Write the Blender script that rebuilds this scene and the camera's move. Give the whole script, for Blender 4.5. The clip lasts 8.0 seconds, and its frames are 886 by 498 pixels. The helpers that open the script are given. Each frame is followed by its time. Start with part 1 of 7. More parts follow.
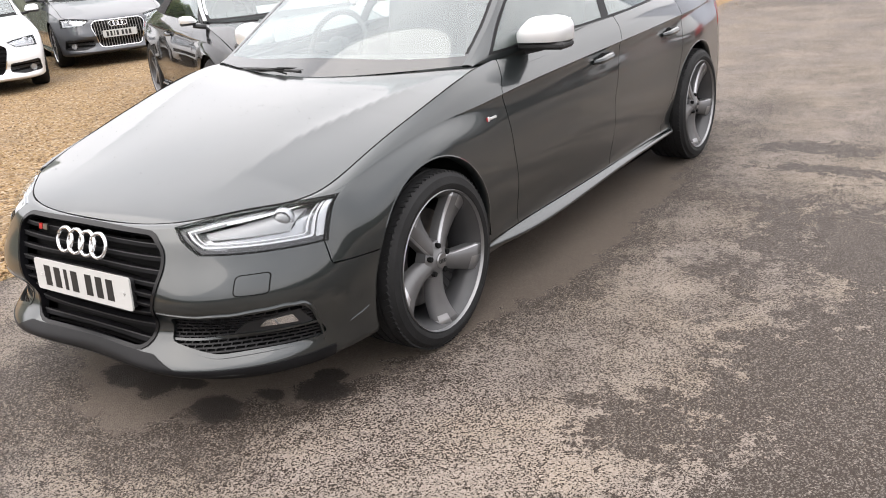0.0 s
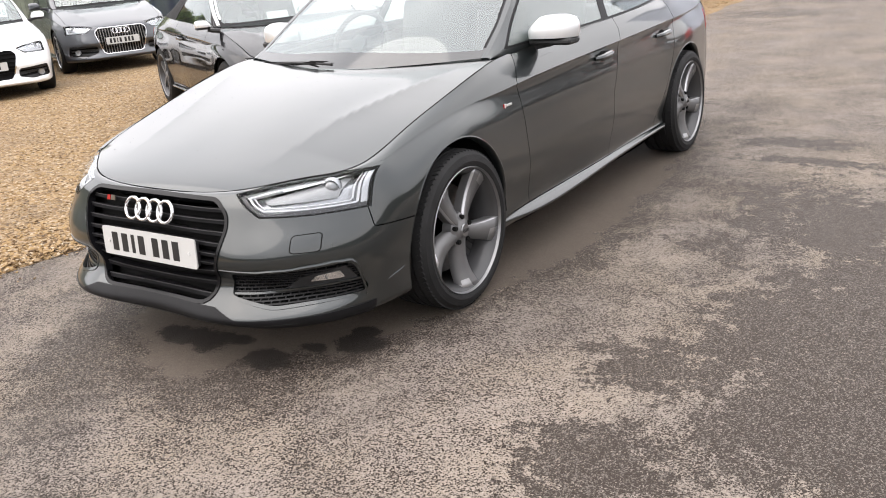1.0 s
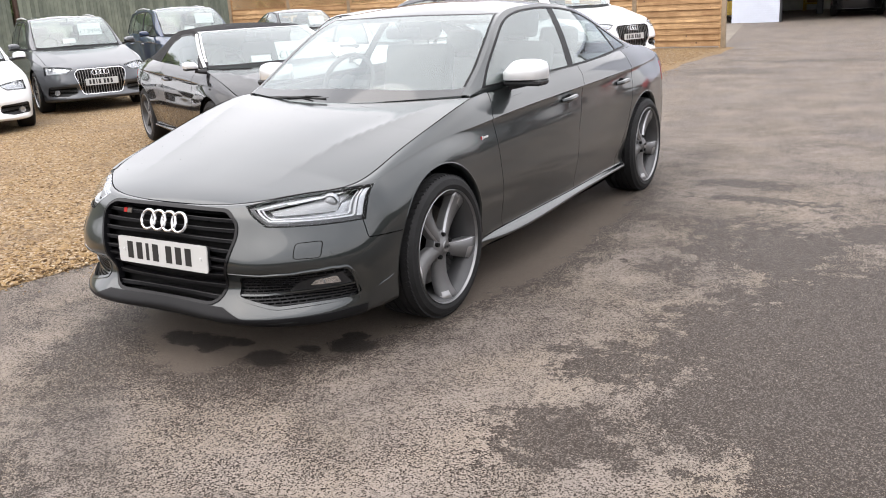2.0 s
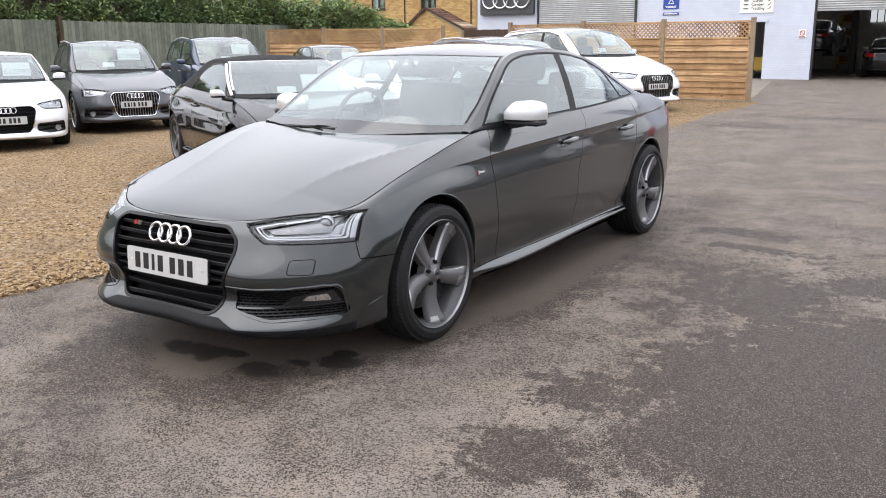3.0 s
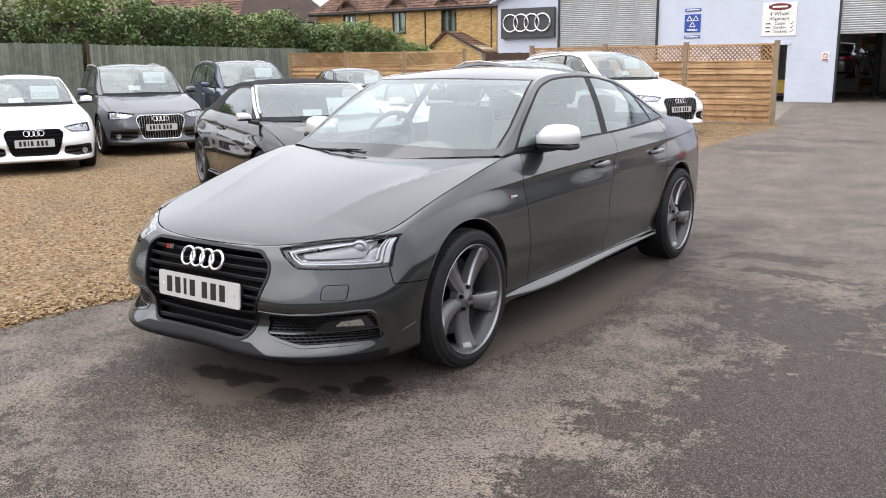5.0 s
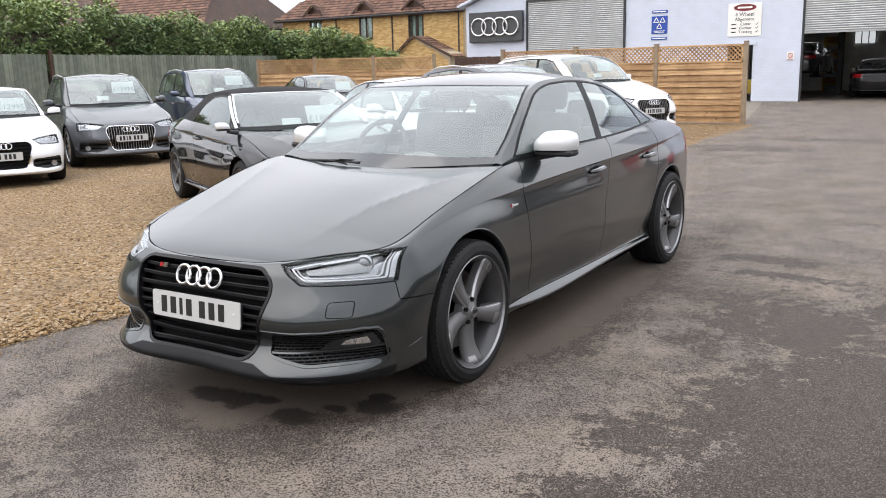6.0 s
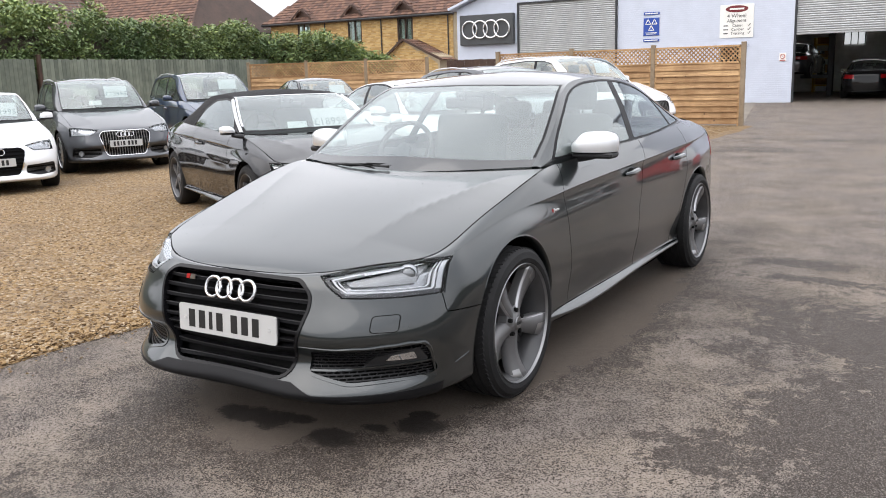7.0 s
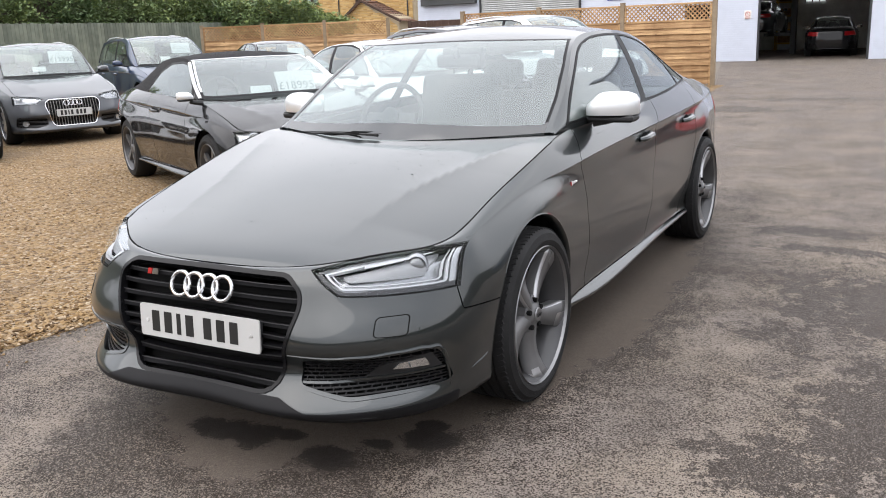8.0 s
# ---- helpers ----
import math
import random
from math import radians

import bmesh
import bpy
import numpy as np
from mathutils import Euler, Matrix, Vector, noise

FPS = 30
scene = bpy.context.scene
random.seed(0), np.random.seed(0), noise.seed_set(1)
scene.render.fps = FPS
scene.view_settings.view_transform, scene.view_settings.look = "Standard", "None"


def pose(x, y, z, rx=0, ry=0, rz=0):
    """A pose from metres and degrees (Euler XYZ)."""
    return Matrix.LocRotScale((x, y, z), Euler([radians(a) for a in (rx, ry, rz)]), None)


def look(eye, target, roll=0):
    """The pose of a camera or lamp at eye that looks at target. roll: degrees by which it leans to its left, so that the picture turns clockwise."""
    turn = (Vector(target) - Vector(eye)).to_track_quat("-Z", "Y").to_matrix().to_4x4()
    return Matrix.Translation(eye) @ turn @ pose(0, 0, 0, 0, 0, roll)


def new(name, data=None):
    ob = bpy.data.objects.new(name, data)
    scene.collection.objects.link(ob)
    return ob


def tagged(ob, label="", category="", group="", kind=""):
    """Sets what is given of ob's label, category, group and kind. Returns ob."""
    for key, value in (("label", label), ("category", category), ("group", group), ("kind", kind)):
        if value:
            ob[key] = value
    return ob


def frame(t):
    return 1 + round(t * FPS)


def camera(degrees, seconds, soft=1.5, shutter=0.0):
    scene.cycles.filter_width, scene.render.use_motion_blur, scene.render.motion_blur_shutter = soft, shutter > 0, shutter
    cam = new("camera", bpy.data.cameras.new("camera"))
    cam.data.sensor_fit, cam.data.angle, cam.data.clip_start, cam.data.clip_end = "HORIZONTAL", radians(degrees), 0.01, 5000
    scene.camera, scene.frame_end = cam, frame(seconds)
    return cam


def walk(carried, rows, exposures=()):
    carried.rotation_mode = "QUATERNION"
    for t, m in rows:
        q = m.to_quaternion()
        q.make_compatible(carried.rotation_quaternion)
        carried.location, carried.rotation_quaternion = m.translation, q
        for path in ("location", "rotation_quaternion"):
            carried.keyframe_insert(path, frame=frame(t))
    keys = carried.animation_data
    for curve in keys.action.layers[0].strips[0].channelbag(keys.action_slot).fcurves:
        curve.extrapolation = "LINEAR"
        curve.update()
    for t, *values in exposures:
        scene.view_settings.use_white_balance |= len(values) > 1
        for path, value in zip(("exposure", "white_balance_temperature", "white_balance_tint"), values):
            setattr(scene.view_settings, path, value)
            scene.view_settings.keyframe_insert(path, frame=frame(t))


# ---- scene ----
cam = camera(54.2, 8.0, soft=1.0)
PATH = [
    (0, (2.615, -2.436, 1.466), (1.52, -0.911, 0.778), -5.3),
    (0.5, (2.672, -2.65, 1.464), (1.583, -1.117, 0.784), -5.3),
    (1, (2.716, -2.876, 1.45), (1.646, -1.322, 0.786), -4.9),
    (1.5, (2.743, -3.137, 1.429), (1.736, -1.52, 0.821), -4.2),
    (1.7, (2.78, -3.212, 1.428), (1.784, -1.582, 0.835), -3.9),
    (2.8, (3.107, -3.378, 1.426), (2.036, -1.755, 0.957), -0.6),
    (3, (3.114, -3.376, 1.417), (2.045, -1.752, 0.95), -0.5),
    (3.5, (3.127, -3.398, 1.419), (2.037, -1.779, 0.982), -0.3),
    (4, (3.082, -3.395, 1.413), (1.971, -1.787, 0.991), -0.4),
    (4.5, (3.043, -3.38, 1.423), (1.933, -1.771, 1.004), -0.5),
    (5.8, (2.928, -3.37, 1.417), (1.821, -1.756, 1.006), -0.7),
    (6, (2.836, -3.368, 1.437), (1.784, -1.717, 1.028), -1.4),
    (6.5, (2.653, -3.378, 1.444), (1.628, -1.709, 1.039), -1.7),
    (7, (2.512, -3.312, 1.419), (1.485, -1.643, 1.017), -1.7),
    (7.5, (2.325, -3.145, 1.409), (1.308, -1.477, 0.977), -2.0),
    (8, (2.076, -2.932, 1.382), (1.135, -1.235, 0.897), -2.3),
]
walk(cam, [(t, look(eye, target, roll)) for t, eye, target, roll in PATH], exposures=[(0, 1.33, 6750, 14), (1.6, 1.27, 6700, 14), (3.0, 0.95, 6380, 14), (6.5, 0.9, 6450, 13), (8, 0.98, 6450, 13)])

# ---- world, sun ----
SUN_EL, SUN_AZ = 52.0, 215.0
world = bpy.data.worlds.new("overcast_sky")
scene.world = world
world.use_nodes = True
wn, wl = world.node_tree.nodes, world.node_tree.links
wn.clear()
w_out = wn.new("ShaderNodeOutputWorld")
w_bg = wn.new("ShaderNodeBackground")
w_sky = wn.new("ShaderNodeTexSky")
w_sky.sky_type, w_sky.sun_disc = "NISHITA", False
w_sky.sun_elevation, w_sky.sun_rotation = radians(SUN_EL), radians(SUN_AZ)
w_sky.air_density, w_sky.dust_density, w_sky.ozone_density = 1.0, 4.0, 1.0
w_tc = wn.new("ShaderNodeTexCoord")
w_map = wn.new("ShaderNodeMapping")
w_map.inputs["Scale"].default_value = (1.0, 1.0, 2.2)
w_noise = wn.new("ShaderNodeTexNoise")
w_noise.inputs["Scale"].default_value, w_noise.inputs["Detail"].default_value = 1.6, 6.0
w_ramp = wn.new("ShaderNodeValToRGB")
w_ramp.color_ramp.elements[0].position, w_ramp.color_ramp.elements[0].color = 0.30, (6.6, 6.9, 7.3, 1)
w_ramp.color_ramp.elements[1].position, w_ramp.color_ramp.elements[1].color = 0.72, (10.8, 10.9, 11.0, 1)
w_mix = wn.new("ShaderNodeMix")
w_mix.data_type = "RGBA"
w_mix.inputs["Factor"].default_value = 0.9
wl.new(w_tc.outputs["Generated"], w_map.inputs["Vector"])
wl.new(w_map.outputs["Vector"], w_noise.inputs["Vector"])
wl.new(w_noise.outputs["Fac"], w_ramp.inputs["Fac"])
wl.new(w_sky.outputs["Color"], w_mix.inputs["A"])
# an overcast sky is about three times brighter overhead than at the horizon
w_sep, w_grad, w_mul = wn.new("ShaderNodeSeparateXYZ"), wn.new("ShaderNodeMapRange"), wn.new("ShaderNodeVectorMath")
w_grad.inputs["To Min"].default_value, w_grad.inputs["To Max"].default_value = 0.75, 1.6
w_mul.operation = "MULTIPLY"
wl.new(w_tc.outputs["Generated"], w_sep.inputs[0])
wl.new(w_sep.outputs["Z"], w_grad.inputs["Value"])
wl.new(w_ramp.outputs["Color"], w_mul.inputs[0])
wl.new(w_grad.outputs["Result"], w_mul.inputs[1])
wl.new(w_mul.outputs["Vector"], w_mix.inputs["B"])
wl.new(w_mix.outputs["Result"], w_bg.inputs["Color"])
w_bg.inputs["Strength"].default_value = 0.1
wl.new(w_bg.outputs["Background"], w_out.inputs["Surface"])
sun = new("sun", bpy.data.lights.new("sun", "SUN"))
sun.data.energy, sun.data.angle, sun.data.color = 0.8, radians(85), (1.0, 0.96, 0.9)
_az, _el = radians(SUN_AZ), radians(SUN_EL)
_d = Vector((math.sin(_az) * math.cos(_el), math.cos(_az) * math.cos(_el), math.sin(_el)))
sun.matrix_world = look(_d * 60, (0, 0, 0))


# ---- materials ----
def material(name, base, rough=0.5, metal=0.0, coat=0.0, spec=0.5, vary=0.0, scale=8.0, bump=0.0, bump_scale=60.0, rough_vary=0.0,
             per_object=0.0, transmission=0.0, ior=1.45, emit=0.0, second=None):
    """A surface with colour variation at two scales, uneven gloss and fine relief."""
    m = bpy.data.materials.new(name)
    m.use_nodes = True
    n, l = m.node_tree.nodes, m.node_tree.links
    b = n["Principled BSDF"]
    b.inputs["Base Color"].default_value = (*base, 1)
    b.inputs["Roughness"].default_value, b.inputs["Metallic"].default_value = rough, metal
    b.inputs["Coat Weight"].default_value, b.inputs["Coat Roughness"].default_value = coat, 0.03
    b.inputs["Specular IOR Level"].default_value, b.inputs["IOR"].default_value = spec, ior
    b.inputs["Transmission Weight"].default_value = transmission
    if emit:
        b.inputs["Emission Color"].default_value, b.inputs["Emission Strength"].default_value = (*base, 1), emit
    tc = n.new("ShaderNodeTexCoord")
    if vary or second or per_object:
        big, fine = n.new("ShaderNodeTexNoise"), n.new("ShaderNodeTexNoise")
        big.inputs["Scale"].default_value, fine.inputs["Scale"].default_value = scale * 0.2, scale
        big.inputs["Detail"].default_value, fine.inputs["Detail"].default_value = 3, 6
        l.new(tc.outputs["Object"], big.inputs["Vector"])
        l.new(tc.outputs["Object"], fine.inputs["Vector"])
        add = n.new("ShaderNodeMath")
        add.operation = "ADD"
        l.new(big.outputs["Fac"], add.inputs[0])
        l.new(fine.outputs["Fac"], add.inputs[1])
        last = add
        if per_object:
            info, mul, add2 = n.new("ShaderNodeObjectInfo"), n.new("ShaderNodeMath"), n.new("ShaderNodeMath")
            mul.operation, mul.inputs[1].default_value = "MULTIPLY_ADD", per_object
            mul.inputs[2].default_value = -per_object / 2
            l.new(info.outputs["Random"], mul.inputs[0])
            l.new(mul.outputs[0], add2.inputs[0])
            l.new(add.outputs[0], add2.inputs[1])
            last = add2
        ramp = n.new("ShaderNodeMapRange")
        ramp.inputs["From Min"].default_value, ramp.inputs["From Max"].default_value = 0.7, 1.3
        l.new(last.outputs[0], ramp.inputs["Value"])
        mix = n.new("ShaderNodeMix")
        mix.data_type = "RGBA"
        c2 = second or tuple(c * (1 - vary) for c in base)
        c1 = base if second else tuple(min(1, c * (1 + vary)) for c in base)
        mix.inputs["A"].default_value, mix.inputs["B"].default_value = (*c1, 1), (*c2, 1)
        l.new(ramp.outputs["Result"], mix.inputs["Factor"])
        l.new(mix.outputs["Result"], b.inputs["Base Color"])
        if rough_vary:
            rr = n.new("ShaderNodeMapRange")
            rr.inputs["To Min"].default_value, rr.inputs["To Max"].default_value = max(0.02, rough - rough_vary), min(1, rough + rough_vary)
            l.new(big.outputs["Fac"], rr.inputs["Value"])
            l.new(rr.outputs["Result"], b.inputs["Roughness"])
    if bump:
        bn, bp = n.new("ShaderNodeTexNoise"), n.new("ShaderNodeBump")
        bn.inputs["Scale"].default_value, bn.inputs["Detail"].default_value = bump_scale, 4
        bp.inputs["Strength"].default_value, bp.inputs["Distance"].default_value = bump, 0.01
        l.new(tc.outputs["Object"], bn.inputs["Vector"])
        l.new(bn.outputs["Fac"], bp.inputs["Height"])
        l.new(bp.outputs["Normal"], b.inputs["Normal"])
    return m


def paint(name, base, metal=0.0, rough=0.35):
    """Car paint: fine flakes under a clear coat, with faint dust."""
    m = material(name, base, rough, metal, 1.0, 0.5 if metal else 0.05, vary=0.06, scale=3.0)
    n, l = m.node_tree.nodes, m.node_tree.links
    b, tc = n["Principled BSDF"], n["Texture Coordinate"]
    b.inputs["Coat IOR"].default_value = 1.6
    dust, rr = n.new("ShaderNodeTexNoise"), n.new("ShaderNodeMapRange")
    dust.inputs["Scale"].default_value, dust.inputs["Detail"].default_value = 2.5, 8
    rr.inputs["From Min"].default_value, rr.inputs["From Max"].default_value = 0.4, 0.75
    rr.inputs["To Min"].default_value, rr.inputs["To Max"].default_value = 0.02, 0.09
    l.new(tc.outputs["Object"], dust.inputs["Vector"])
    l.new(dust.outputs["Fac"], rr.inputs["Value"])
    l.new(rr.outputs["Result"], b.inputs["Coat Roughness"])
    return m


def glass_material(name, tint, face=0.10, edge=0.7, haze=0.03):
    """A pane: mostly clear, mirror-like at grazing angles, with a faint film of dust."""
    m = bpy.data.materials.new(name)
    m.use_nodes = True
    n, l = m.node_tree.nodes, m.node_tree.links
    n.remove(n["Principled BSDF"])
    tr, gl, mx, lw = n.new("ShaderNodeBsdfTransparent"), n.new("ShaderNodeBsdfGlossy"), n.new("ShaderNodeMixShader"), n.new("ShaderNodeLayerWeight")
    df, mh, pw, sc = n.new("ShaderNodeBsdfDiffuse"), n.new("ShaderNodeMixShader"), n.new("ShaderNodeMath"), n.new("ShaderNodeMath")
    tr.inputs["Color"].default_value = (*tint, 1)
    df.inputs["Color"].default_value = (0.7, 0.72, 0.72, 1)
    gl.inputs["Roughness"].default_value, gl.inputs["Color"].default_value = 0.0, (0.92, 0.98, 0.98, 1)
    lw.inputs["Blend"].default_value, mh.inputs["Fac"].default_value = 0.5, haze
    pw.operation, pw.inputs[1].default_value = "POWER", 2.5
    sc.operation, sc.inputs[1].default_value, sc.inputs[2].default_value = "MULTIPLY_ADD", edge, face
    l.new(lw.outputs["Facing"], pw.inputs[0])
    l.new(pw.outputs[0], sc.inputs[0])
    l.new(sc.outputs[0], mx.inputs["Fac"])
    l.new(tr.outputs["BSDF"], mh.inputs[1])
    l.new(df.outputs["BSDF"], mh.inputs[2])
    l.new(mh.outputs["Shader"], mx.inputs[1])
    l.new(gl.outputs["BSDF"], mx.inputs[2])
    l.new(mx.outputs["Shader"], n["Material Output"].inputs["Surface"])
    return m


M_GREY = paint("dark_grey_metallic_paint", (0.0225, 0.0275, 0.0285), 0.66, 0.3)
M_GREY.node_tree.nodes["Principled BSDF"].inputs["Coat IOR"].default_value = 1.62
M_WHITE = paint("white_paint", (0.78, 0.79, 0.8))
M_Q3 = paint("mid_grey_metallic_paint", (0.05, 0.054, 0.062), 0.6, 0.4)
M_BLACKP = paint("black_paint", (0.008, 0.008, 0.009))
M_BLACKP.node_tree.nodes["Principled BSDF"].inputs["Coat IOR"].default_value = 1.45
M_BLUE = paint("dark_blue_paint", (0.012, 0.028, 0.07), 0.3)
M_SILVERP = paint("silver_grey_paint", (0.3, 0.31, 0.32), 0.6, 0.4)
M_RED = paint("red_paint", (0.42, 0.02, 0.02))
M_DARKP = paint("anthracite_paint", (0.03, 0.032, 0.036), 0.5, 0.4)
M_GLOSSBLACK = material("gloss_black_plastic", (0.007, 0.007, 0.008), 0.2, spec=0.25, vary=0.2)
M_TRIM = material("satin_black_trim", (0.009, 0.009, 0.01), 0.4, spec=0.16, vary=0.2)
M_SLAT = material("black_grille_plastic", (0.008, 0.008, 0.009), 0.55, spec=0.07, vary=0.2)
M_BLACK = material("matt_black_plastic", (0.014, 0.014, 0.015), 0.55, vary=0.3, scale=20, bump=0.1, bump_scale=300)
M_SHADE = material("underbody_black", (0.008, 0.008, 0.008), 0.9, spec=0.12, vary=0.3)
M_RUBBER = material("tyre_rubber", (0.012, 0.012, 0.0125), 0.7, spec=0.3, vary=0.35, scale=14, bump=0.15, bump_scale=220)
M_CHROME = material("chrome", (0.66, 0.67, 0.68), 0.2, 0.95, vary=0.05)
M_ALU = material("satin_aluminium", (0.72, 0.73, 0.74), 0.32, 0.6, vary=0.05)
M_RIM = material("titanium_grey_alloy", (0.145, 0.144, 0.146), 0.45, 0.5, 0.08, vary=0.12, scale=10)
M_MACHINED = material("machined_alloy_edge", (0.42, 0.42, 0.43), 0.32, 0.8, 0.3, vary=0.06)
M_RIMEDGE = material("machined_alloy", (0.23, 0.23, 0.235), 0.36, 0.85, 0.2, vary=0.08)
M_RIMS = material("silver_alloy", (0.45, 0.46, 0.47), 0.3, 0.8, 0.4, vary=0.08)
M_DISC = material("brake_steel", (0.25, 0.24, 0.23), 0.35, 0.9, vary=0.25, scale=30)
M_GLASS = glass_material("clear_car_glass", (0.86, 0.95, 0.92), 0.115, 0.64, 0.03)
M_SIDEGLASS = glass_material("tinted_car_glass", (0.80, 0.88, 0.85), 0.08, 0.7, 0.02)
M_LENS = glass_material("lamp_lens", (0.96, 0.97, 0.98), 0.012, 0.12, 0.0)
M_LAMPIN = material("lamp_reflector", (0.40, 0.41, 0.425), 0.22, 0.7, vary=0.15, scale=20)
M_LAMPDARK = material("lamp_housing", (0.05, 0.05, 0.053), 0.35, 0.2, vary=0.2)
M_DRL = material("frosted_light_guide", (0.50, 0.51, 0.53), 0.3, vary=0.03)
M_INTERIOR = material("black_interior_trim", (0.022, 0.022, 0.024), 0.7, vary=0.3, bump=0.2, bump_scale=150)
M_SEAT = material("black_leather", (0.028, 0.028, 0.029), 0.5, vary=0.2, bump=0.15, bump_scale=90)
M_FABRIC = material("black_hood_fabric", (0.012, 0.012, 0.013), 0.95, vary=0.3, scale=40, bump=0.4, bump_scale=400)
M_PLATE = material("white_plate", (0.47, 0.47, 0.46), 0.35, vary=0.04)
M_INK = material("black_ink", (0.012, 0.012, 0.012), 0.5)
M_PAPER = material("white_card", (0.41, 0.425, 0.425), 0.6, vary=0.03)
M_PRICE = material("grey_green_ink", (0.09, 0.12, 0.12), 0.6)
M_FRIT = material("black_glass_border", (0.012, 0.013, 0.013), 0.06, 0.0, 1.0, vary=0.1)
M_TAIL = material("red_tail_lens", (0.35, 0.01, 0.012), 0.15, 0, 0.6)
M_REDBAR = material("red_enamel", (0.38, 0.02, 0.02), 0.25)


# ---- small building kit ----
def obj_from(name, verts, faces, mat, parent=None, smooth=True, normals=None, label="", mats=None, mat_ids=None):
    me = bpy.data.meshes.new(name)
    me.from_pydata([tuple(v) for v in verts], [], faces)
    for mm in (mats or [mat]):
        me.materials.append(mm)
    if mat_ids is not None:
        me.polygons.foreach_set("material_index", mat_ids)
    me.polygons.foreach_set("use_smooth", [smooth] * len(me.polygons))
    if normals is not None:
        me.normals_split_custom_set_from_vertices([tuple(v) for v in normals])
    ob = new(name, me)
    ob.parent = parent
    if label:
        tagged(ob, label)
    return ob


def part(name, bm, mat, parent=None, label="", smooth=False, angle=40):
    """One mesh object out of a bmesh; edges sharper than the angle stay sharp."""
    bmesh.ops.recalc_face_normals(bm, faces=bm.faces)
    if smooth:
        for f in bm.faces:
            f.smooth = True
        for e in bm.edges:
            if len(e.link_faces) == 2 and e.calc_face_angle(0) > radians(angle):
                e.smooth = False
    me = bpy.data.meshes.new(name)
    bm.to_mesh(me)
    bm.free()
    me.materials.append(mat)
    ob = new(name, me)
    ob.parent = parent
    if label:
        tagged(ob, label)
    return ob


def empty(name, m, label, category, group=""):
    ob = new(name)
    ob.matrix_world = m
    return tagged(ob, label, category, group)


def box(bm, c, s, bevel=0.0, m=None, seg=1):
    """A box of size s round c, with bevelled edges, added to bm."""
    t = Matrix.Translation(c) @ Matrix.Diagonal((*s, 1))
    r = bmesh.ops.create_cube(bm, size=1, matrix=(m @ t) if m else t)
    if bevel:
        es = list({e for v in r["verts"] for e in v.link_edges})
        bmesh.ops.bevel(bm, geom=es, offset=bevel, segments=seg, affect="EDGES", profile=0.6)
    return bm


def cyl(bm, r1, r2, depth, m, seg=24, caps=True):
    bmesh.ops.create_cone(bm, cap_ends=caps, radius1=r1, radius2=r2, depth=depth, segments=seg, matrix=m)
    return bm


def lathe(bm, prof, axis_m, seg=48, close=False):
    """Turn a profile of (radius, height) round local z."""
    rings = []
    for r, h in prof:
        rings.append([bm.verts.new(axis_m @ Vector((r * math.cos(a), r * math.sin(a), h))) for a in [2 * math.pi * i / seg for i in range(seg)]])
    pairs = list(zip(rings, rings[1:])) + ([(rings[-1], rings[0])] if close else [])
    for a, b in pairs:
        for i in range(seg):
            j = (i + 1) % seg
            bm.faces.new((a[i], a[j], b[j], b[i]))
    return bm


def tube(bm, pts, r, seg=8, closed=False):
    """A round tube along points."""
    pts = [Vector(p) for p in pts]
    n, rings = len(pts), []
    for i, p in enumerate(pts):
        a, b = (pts[(i - 1) % n], pts[(i + 1) % n]) if closed else (pts[max(0, i - 1)], pts[min(n - 1, i + 1)])
        q = (b - a).to_track_quat("Z", "X")
        rr = r[i] if isinstance(r, (list, tuple)) else r
        rings.append([bm.verts.new(p + q @ Vector((rr * math.cos(2 * math.pi * k / seg), rr * math.sin(2 * math.pi * k / seg), 0))) for k in range(seg)])
    for i in range(n if closed else n - 1):
        a, b = rings[i], rings[(i + 1) % n]
        for k in range(seg):
            bm.faces.new((a[k], a[(k + 1) % seg], b[(k + 1) % seg], b[k]))
    if not closed:
        bm.faces.new(rings[0][::-1])
        bm.faces.new(rings[-1])
    return bm


def prism(bm, poly, h, m):
    """A flat polygon (x, y) pulled up by h in local z."""
    lo = [bm.verts.new(m @ Vector((x, y, 0))) for x, y in poly]
    hi = [bm.verts.new(m @ Vector((x, y, h))) for x, y in poly]
    bm.faces.new(lo[::-1])
    bm.faces.new(hi)
    k = len(poly)
    for i in range(k):
        bm.faces.new((lo[i], lo[(i + 1) % k], hi[(i + 1) % k], hi[i]))
    return bm


def lettering(text, size, m, mat, parent, name="lettering", depth=0.001, spacing=1.0, label=""):
    cu = bpy.data.curves.new(name, "FONT")
    cu.body, cu.size, cu.extrude, cu.align_x, cu.align_y, cu.space_character = text, size, depth, "CENTER", "CENTER", spacing
    tmp = new("tmp", cu)
    me = bpy.data.meshes.new_from_object(tmp.evaluated_get(bpy.context.evaluated_depsgraph_get()))
    bpy.data.objects.remove(tmp)
    me.materials.clear()
    me.materials.append(mat)
    ob = new(name, me)
    ob.parent, ob.matrix_local = parent, m
    if label:
        tagged(ob, label)
    return ob


